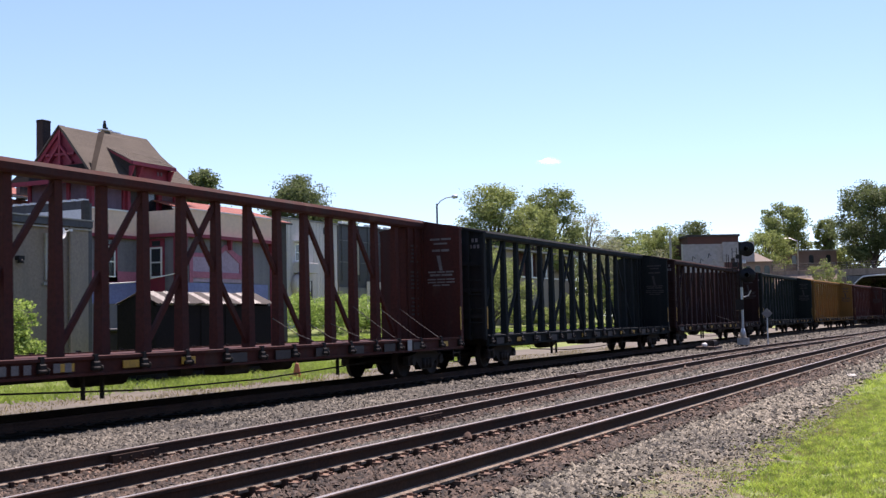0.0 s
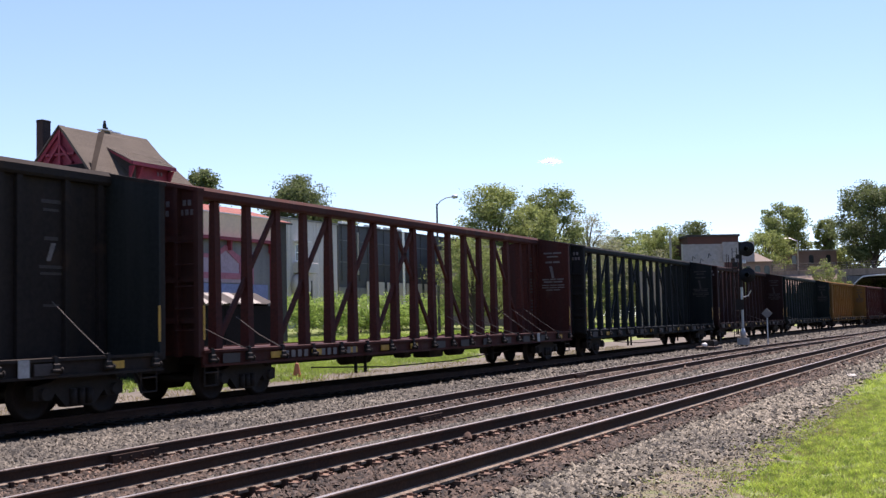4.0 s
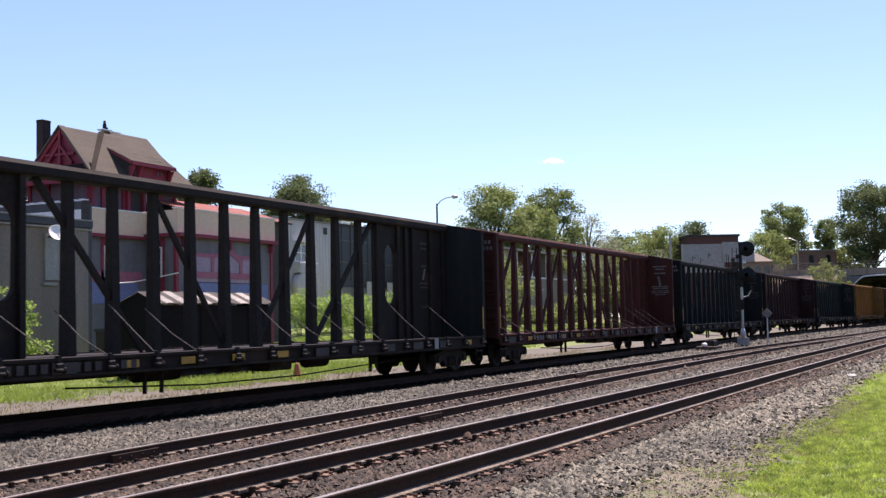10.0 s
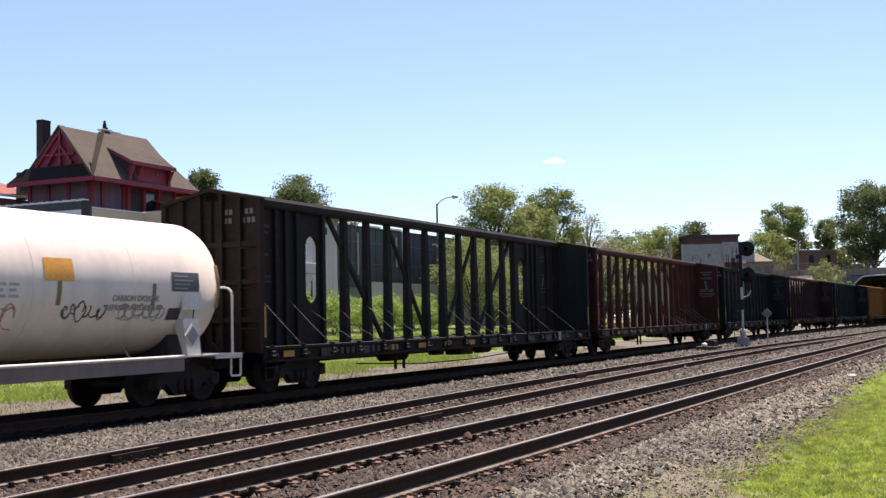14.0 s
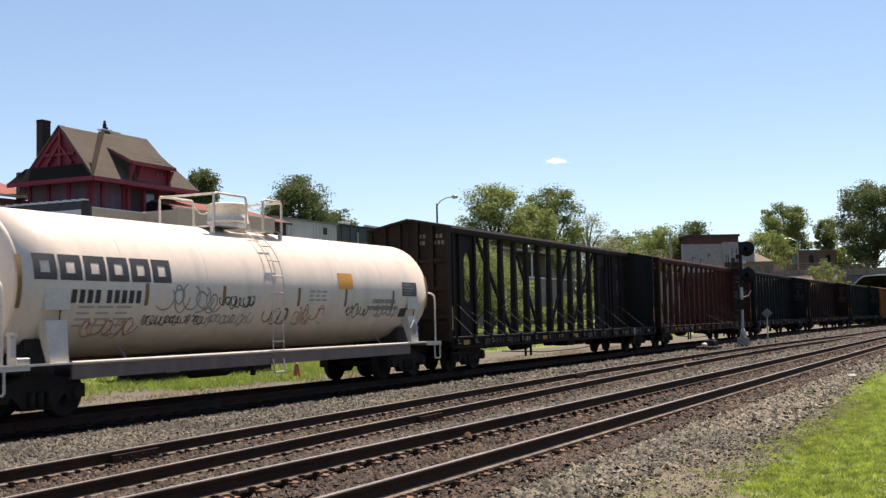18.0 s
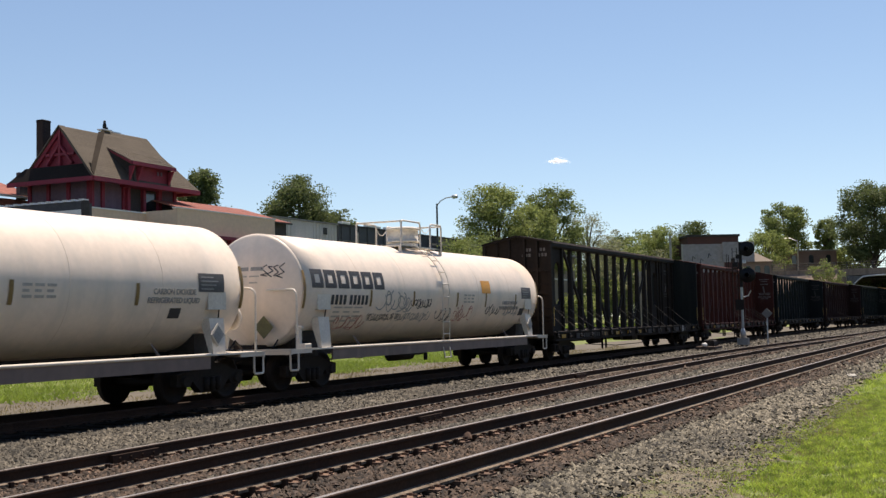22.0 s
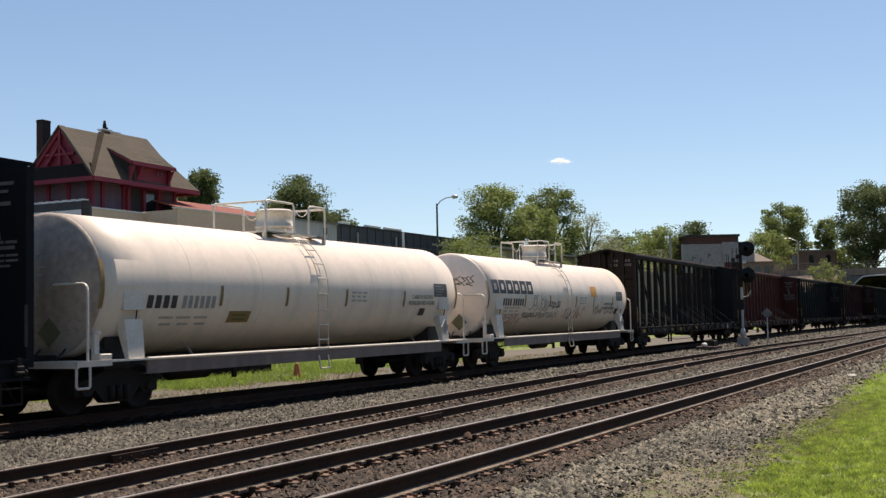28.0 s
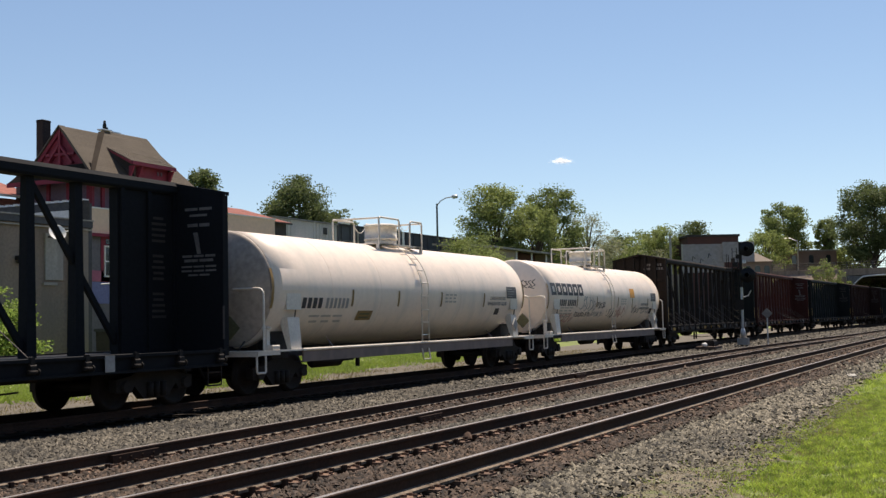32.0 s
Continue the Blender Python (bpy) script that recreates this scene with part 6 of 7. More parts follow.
for x in (-1.3, 1.3):
    part("wheel", Shape().lathe([(-0.1, 0.2), (-0.1, 0.32), (0.1, 0.32), (0.1, 0.2)], 18, "Y", (x, -0.8, 0.32)), M_BLACK, sv)

lamp = thing("street_lamp", "tall grey street lamp with a curved arm", "street lamp", at=(71.72, 34.65, 0.6))
part("pole", Shape().tube([(0, 0, 0), (0, 0, 4.5), (0, 0, 9.1)], 0.1, 10, taper=0.06), M_DARKPANEL, lamp)
part("arm", Shape().tube([(0, 0, 8.95), (0.1, -0.2, 9.25), (0.25, -0.55, 9.47), (0.42, -0.95, 9.55)], 0.04, 8), M_ALU, lamp)
part("head", Shape().lathe([(-0.25, 0.03), (-0.18, 0.12), (0.12, 0.14), (0.25, 0.04)], 12, "Y", (0.48, -1.15, 9.55)), M_ALU, lamp)

# low house behind the siding and a long pale wall
lh = thing("low_house", "low grey house with a brown recessed porch", "building")
part("wall", Shape().box(93.2, 99.4, 40, 45, 0.9, 7.9).box(99.4, 107.4, 41.2, 45, 0.9, 7.9).box(107.4, 116.0, 40, 45, 0.9, 7.9).box(99.4, 107.4, 40, 41.2, 0.9, 5.6), M_BAYGRAY, lh)
part("roof", Shape().add([(92.8, 39.5, 7.9), (116.4, 39.5, 7.9), (116.4, 45.4, 8.35), (92.8, 45.4, 8.35), (92.8, 39.5, 8.08), (116.4, 39.5, 8.08), (116.4, 45.4, 8.53), (92.8, 45.4, 8.53)],
                         [(3, 2, 1, 0), (4, 5, 6, 7), (0, 1, 5, 4), (1, 2, 6, 5), (2, 3, 7, 6), (3, 0, 4, 7)]), M_CONCRETE, lh, "thin pale roof edge")
part("porch_wall", Shape().box(99.45, 107.35, 41.1, 41.19, 5.62, 7.88), M_BRICK, lh, "brown porch wall")
for x in (99.5, 103.4, 107.3):
    part("porch_post", Shape().box(x - 0.1, x + 0.1, 39.9, 40.0, 5.6, 7.88), M_TRIMWHITE, lh)
for x in (101.3, 105.2):
    part("window", Shape().box(x - 0.7, x + 0.7, 41.04, 41.09, 5.9, 7.3), M_GLASS, lh)
part("sill_band", Shape().box(93.2, 116.0, 39.93, 39.99, 5.45, 5.6), M_TRIMWHITE, lh)
pw = thing("boundary_wall", "long grey rendered boundary wall beside the line", "wall")
for k in range(12):
    part("panel", Shape().box(117.0 + k * 3.4, 120.3 + k * 3.4, 33.4, 33.6, 0.5, 6.3), M_BAYGRAY, pw, "grey rendered panel")
    part("pier", Shape().box(116.86 + k * 3.4, 117.0 + k * 3.4, 33.3, 33.65, 0.5, 6.4), M_PALEGRAY, pw)

# hoarding, brick blocks and houses far along the line
hb = thing("hoarding", "pale grey graffitied hoarding on a dark frame", "hoarding")
part("board", Shape().box(0, 4.3, -0.1, 0.1, 6.0, 8.95), M_SIGNGREY, hb, at=(118.9, 29.1, 0), turn=-63)
part("board", Shape().box(0, 3.3, -0.1, 0.1, 7.0, 9.1), M_SIGNGREY, hb, "paler second board", at=(120.4, 25.3, 0), turn=-64)
part("edge", Shape().box(-0.12, 0.0, -0.14, 0.14, 5.5, 9.0), M_PALEGRAY, hb, at=(118.9, 29.1, 0), turn=-63)
for k in range(7):
    z0_ = 6.95 + 0.25 * (k % 3)
    part("scrawl_bar", Shape().tube([(0.5 + k * 0.42, -0.105, z0_), (0.62 + k * 0.42, -0.105, z0_ + 0.5), (0.85 + k * 0.42, -0.105, z0_ + 0.15 + 0.1 * (k % 2))], 0.05, 5), M_DARKPANEL if k % 2 else M_FADEINK, hb, at=(118.9, 29.1, 0), turn=-63)
for k in (0.6, 3.8):
    part("support", Shape().box(k - 0.1, k + 0.1, 0.1, 0.3, 0, 6.0), M_STEEL, hb, at=(118.9, 29.1, 0), turn=-63)


def far_block(name, label, x, y, w, d, h, wall, roof, turn, rows, cols, hip=0.0):
    """A far building: walls, roof, windows with panes and sills."""
    b = thing(name, label, "building", at=(x, y, 0), turn=turn)
    part("wall", Shape().box(0, w, 0, d, 0, h), wall, b)
    if hip:
        part("roof", Shape().add([(-0.3, -0.3, h), (w + 0.3, -0.3, h), (w + 0.3, d + 0.3, h), (-0.3, d + 0.3, h), (w * 0.35, d / 2, h + hip), (w * 0.65, d / 2, h + hip)],
                                 [(0, 1, 5, 4), (1, 2, 5), (2, 3, 4, 5), (3, 0, 4), (0, 3, 2, 1)]), roof, b)
    else:
        part("roof", Shape().box(-0.15, w + 0.15, -0.15, d, h, h + 0.25), roof, b)
    for r in range(rows):
        for c in range(cols):
            xx, zz = w * (c + 0.5) / cols, h - 2.1 - 3.0 * r
            win = part("window", Shape().box(xx - 0.5, xx + 0.5, -0.06, 0.0, zz - 0.1, zz), M_CONCRETE, b)
            part("pane", Shape().extrude([(xx - 0.42, zz), (xx + 0.42, zz), (xx + 0.42, zz + 1.2), (xx + 0.25, zz + 1.45), (xx - 0.25, zz + 1.45), (xx - 0.42, zz + 1.2)], -0.03, 0.0), M_GLASS, win)
    return b


far_block("brick_block", "dark red brick flat-topped building", 133.9, 32.15, 6.0, 9, 10.72, M_BRICK, M_DARKWALL, -63, 1, 0)
far_block("brick_hall", "buff brick hall with a pale hipped roof", 177.4, 34.2, 4.3, 8, 9.5, M_PALEBRICK, M_TANROOF, -63, 1, 3, 1.7)
far_block("brick_shop", "low brick shop with a grey roof band", 205.5, 32.4, 9.0, 8, 12.2, M_PALEBRICK, M_CONCRETE, -63, 1, 3)
post2 = thing("utility_pole", "grey utility pole beside the brick building", "pole", at=(131.5, 33.6, 0.8))
part("pole", Shape().tube([(0, 0, 0), (0, 0, 10.0)], 0.14, 8), M_PALEGRAY, post2)
lp2 = thing("street_lamp", "pale street lamp on the overpass approach", "street lamp", at=(196.0, 28.9, 7.4))
part("pole", Shape().tube([(0, 0, 0), (0, 0, 6.2)], 0.09, 8), M_PALEGRAY, lp2)
part("arm", Shape().tube([(0, 0, 6.0), (-0.2, 1.2, 6.5), (-0.3, 2.0, 6.5)], 0.08, 6).box(-0.5, -0.1, 1.8, 2.8, 6.4, 6.6), M_ALU, lp2)

# road overpass at the end of the view
op = thing("overpass", "weathered concrete road overpass with a lit portal edge", "bridge", kind="structure")
part("approach_wall", Shape().box(188, 192, 20.6, 40, -0.3, 7.0), M_TANCONC, op, "stained tan concrete approach wall")
part("approach_slope", Shape().add([(184.5, 22, 4.6), (184.5, 44, 4.2), (190, 44, 8.2), (190, 22, 8.4), (190, 44, 4.0), (190, 22, 4.0)], [(0, 1, 2, 3), (0, 3, 5), (1, 4, 2), (0, 5, 4, 1)]), M_TANCONC, op)
part("deck", Shape().box(189, 199, -30, 40, 7.25, 8.3), M_TANCONC, op)
part("abutment", Shape().box(188.5, 199, 20.3, 24, -0.3, 7.2), M_DARKCONC, op)
part("abutment", Shape().box(188.5, 199, -34, -8, -0.3, 7.2), M_DARKCONC, op)
arc = [(20.4, 5.3), (19.6, 5.8), (18.9, 6.5), (18.2, 6.98), (17.4, 7.08), (15.5, 7.15), (4.0, 7.15)]
part("portal_edge", Shape().tube([(188.6, y, z) for y, z in arc], 0.11, 8), M_TRIMWHITE, op, "bright pipe along the portal edge")
part("haunch", Shape().add([(189, 20.4, 5.3), (189, 18.2, 7.0), (189, 20.4, 7.25), (190, 20.4, 5.3), (190, 18.2, 7.0), (190, 20.4, 7.25)], [(0, 1, 2), (3, 5, 4), (0, 3, 4, 1), (1, 4, 5, 2), (2, 5, 3, 0)]), M_DARKCONC, op)
for z in (8.55, 8.95, 9.35):
    part("guard_rail", Shape().tube([(189.2, -30, z), (189.2, 34, z)], 0.03, 6), M_DARKPANEL, op)
for k in range(22):
    part("guard_post", Shape().box(189.15, 189.25, -8 + k * 1.9, -7.9 + k * 1.9, 8.3, 9.4), M_DARKPANEL, op)
# added slab, out of sight, that keeps sun off the ground behind the deck
part("embankment", Shape().box(199, 228, -34, 24, 6.95, 7.3), M_BRIDGEDARK, op, "unseen slab added to shade the space behind the bridge")
part("approach_road", Shape().box(190, 199, 24, 60, 6.9, 7.3), M_CONCRETE, op)

# colour-light signal, sign and switch box beside the line
sg = thing("railway_signal", "two-headed railway signal on a silver mast", "signal", at=(67.0, 13.07, -0.17))
part("foundation", Shape().extrude([(-0.35, 0.0), (0.35, 0.0), (0.22, 0.4), (-0.22, 0.4)], -0.3, 0.3), M_CONCRETE, sg)
part("mast", Shape().tube([(0, 0, 0.35), (0, 0, 5.9)], 0.075, 12), M_ALU, sg)
part("mast_base", Shape().lathe([(0.38, 0.2), (0.75, 0.14), (0.95, 0.09)], 14, "Z"), M_ALU, sg)
for z in (3.98, 5.48):
    part("head_arm", Shape().tube([(0, 0, z - 0.1), (0, -0.3, z - 0.1)], 0.05, 8), M_STEEL, sg)
    hd = part("signal_head", Shape().box(-0.2, 0.25, -0.59, -0.25, z - 0.32, z + 0.32, 0.04), M_BLACK, sg, "black signal head")
    part("target", Shape().lathe([(-0.26, 0.03), (-0.26, 0.44), (-0.23, 0.44), (-0.23, 0.03)], 28, "X", (0, -0.42, z)), M_BLACK, hd, "round black target")
    part("hood", Shape().lathe([(-0.55, 0.13), (-0.26, 0.13), (-0.26, 0.115), (-0.55, 0.115)], 16, "X", (0, -0.42, z)), M_BLACK, hd)
    part("lens", Shape().lathe([(-0.3, 0.02), (-0.28, 0.11)], 16, "X", (0, -0.42, z)), M_LENS, hd)
lad = part("ladder", Shape().tube([(0.25, 0.2, 0.4), (0.2, 0.25, 5.6)], 0.02, 6).tube([(0.25, 0.55, 0.4), (0.2, 0.5, 5.6)], 0.02, 6), M_STEEL, sg)
for k in range(15):
    part("rung", Shape().tube([(0.23, 0.21, 0.6 + k * 0.34), (0.23, 0.53, 0.6 + k * 0.34)], 0.014, 5), M_STEEL, lad)
part("service_platform", Shape().box(-0.2, 0.5, 0.1, 0.8, 4.35, 4.4), M_STEEL, sg)
for y in (0.12, 0.78):
    part("platform_rail", Shape().tube([(0.45, y, 4.4), (0.45, y, 5.2), (-0.1, y, 5.2), (-0.1, y, 4.4)], 0.02, 6), M_STEEL, sg)
for y, z, w in ((0.3, 4.6, 0.12), (0.42, 4.85, 0.1), (-0.2, 4.75, 0.09), (0.15, 5.05, 0.1)):
    part("cable_box", Shape().box(-0.12, 0.1, y - w, y + w, z - w, z + w * 1.2, 0.02), M_STEEL if y > 0 else M_ALU, sg)
part("mast_sleeve", Shape().tube([(0, 0, 3.3), (0, 0, 5.9)], 0.09, 12), M_STEEL, sg, "black upper mast")
part("mast_bracket", Shape().tube([(0, 0, 2.7), (0.1, -0.35, 2.8), (0.12, -0.5, 3.1)], 0.03, 6), M_ALU, sg)
part("number_plate", Shape().box(-0.11, -0.09, -0.12, 0.35, 2.0, 2.6), M_STEEL, sg)
sn = thing("diamond_sign", "grey back of a diamond sign on a thin post", "sign", at=(61.6, 10.75, -0.1))
part("post", Shape().box(-0.03, 0.03, -0.03, 0.03, 0.0, 1.95), M_ALU, sn)
part("plate", Shape().add([(-0.05, 0, 1.98), (-0.05, 0.28, 1.7), (-0.05, 0, 1.42), (-0.05, -0.28, 1.7), (-0.03, 0, 1.98), (-0.03, 0.28, 1.7), (-0.03, 0, 1.42), (-0.03, -0.28, 1.7)],
                          [(0, 1, 2, 3), (7, 6, 5, 4), (0, 4, 5, 1), (1, 5, 6, 2), (2, 6, 7, 3), (3, 7, 4, 0)]), M_DARKCONC, sn)
sw = thing("switch_machine", "low black switch machine with a white cover", "switch machine", at=(59.6, 13.4, -0.15))
part("base", Shape().box(-0.9, 0.9, -0.5, 0.5, 0.0, 0.12), M_TIE, sw)
part("case", Shape().box(-0.1, 0.75, -0.3, 0.3, 0.12, 0.42, 0.05), M_STEEL, sw)
part("cover", Shape().lathe([(-0.22, 0.03), (-0.17, 0.11), (0.13, 0.12), (0.22, 0.05)], 14, "X", (-0.5, 0.1, 0.2)), M_TRIMWHITE, sw, "rounded white cover")

# ---- trees, hedges and bushes ----
def foliage(rnd, centre, radii, clumps, leaves, size, hollow=0.35, lobes=()):
    """Leaf quads gathered in clumps inside a rough ellipsoid, or about the lobes of a crown, with gaps between the clumps."""
    cx, cy, cz = centre
    verts = []
    for _ in range(clumps):
        while True:
            d = rnd.normal(size=3)
            d /= np.linalg.norm(d)
            if d[2] > -0.75:
                break
        r = hollow + (1 - hollow) * rnd.random() ** 0.6
        r *= 0.84 + 0.36 * noise.noise((d[0] * 2.1 + cx, d[1] * 2.1 + cy, d[2] * 2.1))
        c = np.array((cx, cy, cz)) + d * r * np.array(radii)
        if len(lobes):
            c = np.array(lobes[rnd.integers(len(lobes))]) + np.clip(rnd.normal(size=3), -1.5, 1.5) * np.array(radii) * (0.125, 0.125, 0.08)
        cr = 0.19 * math.sqrt(min(radii) * max(radii)) * (0.55 + 0.9 * rnd.random())
        p = c + np.clip(rnd.normal(size=(leaves, 3)), -1.4, 1.4) * cr * np.array((0.66, 0.66, 0.4))
        a = rnd.normal(size=(leaves, 3)) * np.array((1, 1, 0.6))
        a /= np.linalg.norm(a, axis=1)[:, None]
        b = np.cross(a, rnd.normal(size=(leaves, 3)))
        b /= np.linalg.norm(b, axis=1)[:, None]
        s = size * 0.42 * (0.6 + 0.8 * rnd.random((leaves, 1)))
        verts.append(np.stack([p - a * s, p + b * s * 0.65, p + a * s, p - b * s * 0.65], 1))
    v = np.concatenate(verts).reshape(-1, 3)
    return v, np.arange(len(v)).reshape(-1, 4)


def tree(name, label, x, y, base, top, width, leaf, seed, clumps=70, leaves=46, size=0.28, crown_low=0.35, category="tree"):
    """A tapered trunk with limbs, and a crown of leaf clumps with gaps and an uneven outline."""
    rnd = np.random.default_rng(seed)
    h = top - base
    t = thing(name, label, category, at=(x, y, base))
    trunk_r = 0.019 * h + 0.04
    lean = rnd.normal(size=2) * 0.03 * h
    mid = h * (crown_low + 0.25)
    part("trunk", Shape().tube([(0, 0, -0.2), (lean[0] * 0.4, lean[1] * 0.4, mid * 0.5), (lean[0], lean[1], mid), (lean[0] * 1.3, lean[1] * 1.3, h * 0.85)], trunk_r, 8, taper=trunk_r * 0.18), M_BARK, t)
    rz = h * (1 - crown_low) / 2
    c = (lean[0], lean[1], h - rz)
    lobes = []
    for k in range(22):
        a, up = k * 2.4 + rnd.random() * 0.7, -0.72 + 1.62 * (k + 0.5) / 22
        r = math.sqrt(max(0.05, 1 - up * up)) * rnd.uniform(0.5, 1.08)
        q = (c[0] + width * 0.56 * r * math.cos(a), c[1] + width * 0.56 * r * math.sin(a), c[2] + rz * up * rnd.uniform(0.8, 1.0))
        lobes.append(q)
        z0 = h * (crown_low + 0.3 * k / 22)
        part("limb", Shape().tube([(lean[0] * 0.6, lean[1] * 0.6, z0), ((q[0] + lean[0]) / 2, (q[1] + lean[1]) / 2, (z0 + q[2]) / 2 + 0.03 * h), q], trunk_r * 0.4, 6, taper=trunk_r * 0.08), M_BARK, t)
    v, f = foliage(rnd, c, (width * 0.63, width * 0.63, rz * 1.13), int(clumps * 1.7), int(leaves * 2.0), size * 0.92, lobes=lobes)
    part("crown", raw_mesh("crown", v, f, leaf), leaf, t)
    return t


BROAD = "broad leafy tree in full summer leaf"
tree("tree", "small dark green tree behind the depot", 60.2, 46.1, 1.2, 11.75, 2.5, M_LEAFDARK, 1, 140, 50, 0.2, 0.42)
tree("tree", "small dark green tree behind the depot", 66.0, 48.0, 1.2, 8.9, 3.2, M_LEAFDARK, 21, 50, 50, 0.2, 0.5)
tree("tree", "round dense dark green tree", 92.1, 59.2, 1.2, 15.7, 5.7, M_LEAFDARK, 2, 170, 66, 0.26, 0.34)
tree("tree", "round dense dark green tree", 94.6, 56.6, 1.2, 12.4, 3.6, M_LEAFDARK, 22, 80, 50, 0.26, 0.42)
tree("tree", "thin pale tree with open twigs", 96.4, 65.5, 1.2, 15.0, 3.6, M_LEAFPALE, 3, 40, 30, 0.18, 0.4)
tree("tree", BROAD, 112.0, 47.3, 1.2, 16.0, 5.8, M_LEAF, 4, 125, 60, 0.27, 0.3)
tree("tree", "lower yellow-green tree between two taller ones", 111.0, 42.6, 1.2, 13.6, 4.8, M_LEAFLIGHT, 5, 80, 55, 0.27, 0.25)
tree("tree", "tall mixed green tree with a ragged crown", 118.0, 42.6, 1.2, 16.3, 4.9, M_LEAFMID, 6, 105, 60, 0.27, 0.3)
tree("tree", "sparse greyish tree with bare twigs", 124.0, 41.0, 1.2, 13.7, 4.1, M_LEAFPALE, 7, 66, 34, 0.17, 0.35)
tree("tree", "distant green tree beyond the shrubs", 145.1, 43.2, 1.2, 12.6, 4.2, M_LEAFDARK, 58, 85, 45, 0.26, 0.35)
tree("tree", "distant yellow-green tree beyond the shrubs", 137.2, 36.6, 1.2, 13.1, 4.6, M_LEAFLIGHT, 9, 70, 45, 0.26, 0.3)
tree("tree", "distant green tree beyond the shrubs", 148.7, 35.4, 1.2, 13.9, 4.8, M_LEAFDARK, 10, 90, 45, 0.26, 0.3)
tree("tree", "distant green tree beyond the shrubs", 152.0, 40.5, 1.2, 12.6, 5.2, M_LEAF, 24, 60, 45, 0.26, 0.3)
tree("tree", "grey-green tree behind the overpass", 194.1, 33.3, 6.5, 15.4, 7.6, M_LEAF, 11, 50, 42, 0.36, 0.2)
tree("tree", "tall full tree behind the overpass", 206.0, 32.0, 6.5, 20.6, 7.4, M_LEAFMID, 12, 100, 60, 0.4, 0.25)
tree("tree", "slim tree behind the overpass", 218.0, 28.2, 6.5, 18.9, 3.0, M_LEAFMID, 13, 60, 50, 0.36, 0.35)
tree("tree", "large dark green tree behind the overpass", 203.0, 18.0, 6.5, 23.4, 9.8, M_LEAFDARK, 14, 140, 70, 0.42, 0.1)
tree("tree", "large dark green tree behind the overpass", 204.0, 10.6, 6.5, 20.8, 11.0, M_LEAFDARK, 15, 150, 60, 0.42, 0.1)
tree("tree", "green tree behind the overpass", 214.0, 22.6, 6.5, 13.2, 8.0, M_LEAFLIGHT, 25, 90, 50, 0.4, 0.1)
tree("young_tree", "young yellow-green tree on the bank", 70.6, 31.4, 0.3, 7.5, 4.2, M_LEAFLIGHT, 16, 90, 60, 0.14, 0.12)
tree("young_tree", "young yellow-green tree on the bank", 74.5, 32.0, 0.4, 6.4, 4.0, M_LEAFLIGHT, 26, 80, 60, 0.14, 0.12)


def hedge(name, label, x0, x1, y, base, top, deep, leaf, seed, clumps, leaves=60, size=0.12, category="bush"):
    rnd = np.random.default_rng(seed)
    t = thing(name, label, category, at=((x0 + x1) / 2, y, base))
    for k in range(4):
        a = rnd.random() * 6.28
        part("stem", Shape().tube([(0.12 * math.cos(a), 0.12 * math.sin(a), -0.1), (rnd.normal() * (x1 - x0) * 0.16, rnd.normal() * deep * 0.2, (top - base) * 0.6)], 0.03, 5, taper=0.008), M_BARK, t)
    v, f = foliage(rnd, (0, 0, (top - base) * 0.45), ((x1 - x0) / 2, deep / 2, (top - base) * 0.58), int(clumps * 1.35), int(leaves * 1.0), size, 0.2)
    part("foliage", raw_mesh("foliage", v, f, leaf), leaf, t)
    return t


GROUP = "bushes along the bank"
for k in range(16):
    x = 50.0 + k * 2.1
    tagged(hedge("bush", "lush green weeds and shrub on the grassy bank", x - 2.2, x + 2.2, 36.9 + 0.14 * k + 0.7 * (k % 2), 0.75, 3.7 + 0.45 * math.sin(k * 2.1), 2.8, M_WEEDS, 40 + k, 46, 70, 0.13), group=GROUP)
for k in range(7):
    x = 84.0 + k * 5.4
    low_ = k in (2, 3, 4, 5)
    tagged(hedge("bush", "low yellow-green shrub before the grey house" if low_ else "green shrub below the trees", x - 3.2, x + 3.2, 38.4 - k * 0.3, 1.0, (3.4 if low_ else 7.0) + 0.8 * math.sin(k * 1.7), 3.6, M_LEAFLIGHT if low_ or k == 1 else M_LEAF, 60 + k, 70, 60, 0.2), group=GROUP)
for k in range(7):
    x = 119 + k * 5.6
    tagged(hedge("bush", "yellow-green shrub below the trees", x - 4.4, x + 4.4, 37.0 - k * 0.35, 1.0, 11.3 + 0.7 * math.sin(k * 2.3), 4.6, M_LEAFLIGHT if k % 2 else M_LEAFPALE, 280 + k, 100, 66, 0.24), group=GROUP)
for k in range(8):
    x = 108.0 + k * 6.4
    tagged(hedge("bush", "tall dark shrub filling the space below the trees", x - 5.2, x + 5.2, 47.5 + 0.4 * (k % 3), 1.0, 10.6 + 0.9 * math.sin(k * 1.9) + 0.12 * k, 5.0, M_LEAFDARK if k % 3 else M_LEAF, 120 + k, 90, 60, 0.3), group=GROUP)
for k in range(6):
    x = 150.0 + k * 7.5
    tagged(hedge("bush", "tall yellow-green shrub beside the line", x - 5.6, x + 5.6, 37.0 - 0.8 * k, 1.0, 9.4 + 0.8 * math.sin(k * 2.3), 5.0, M_LEAFLIGHT if k % 2 else M_LEAF, 140 + k, 80, 60, 0.3), group=GROUP)
for k in range(3):
    hedge("bush", "dark shrub closing the far end of the bank", 138.0 + 9.0 * k, 152.0 + 9.0 * k, 46.0 - 1.5 * k, 0.5, 8.6 + 0.6 * math.sin(k * 2.0), 5.0, M_LEAFDARK if k % 2 else M_LEAF, 160 + k, 90, 50, 0.3)
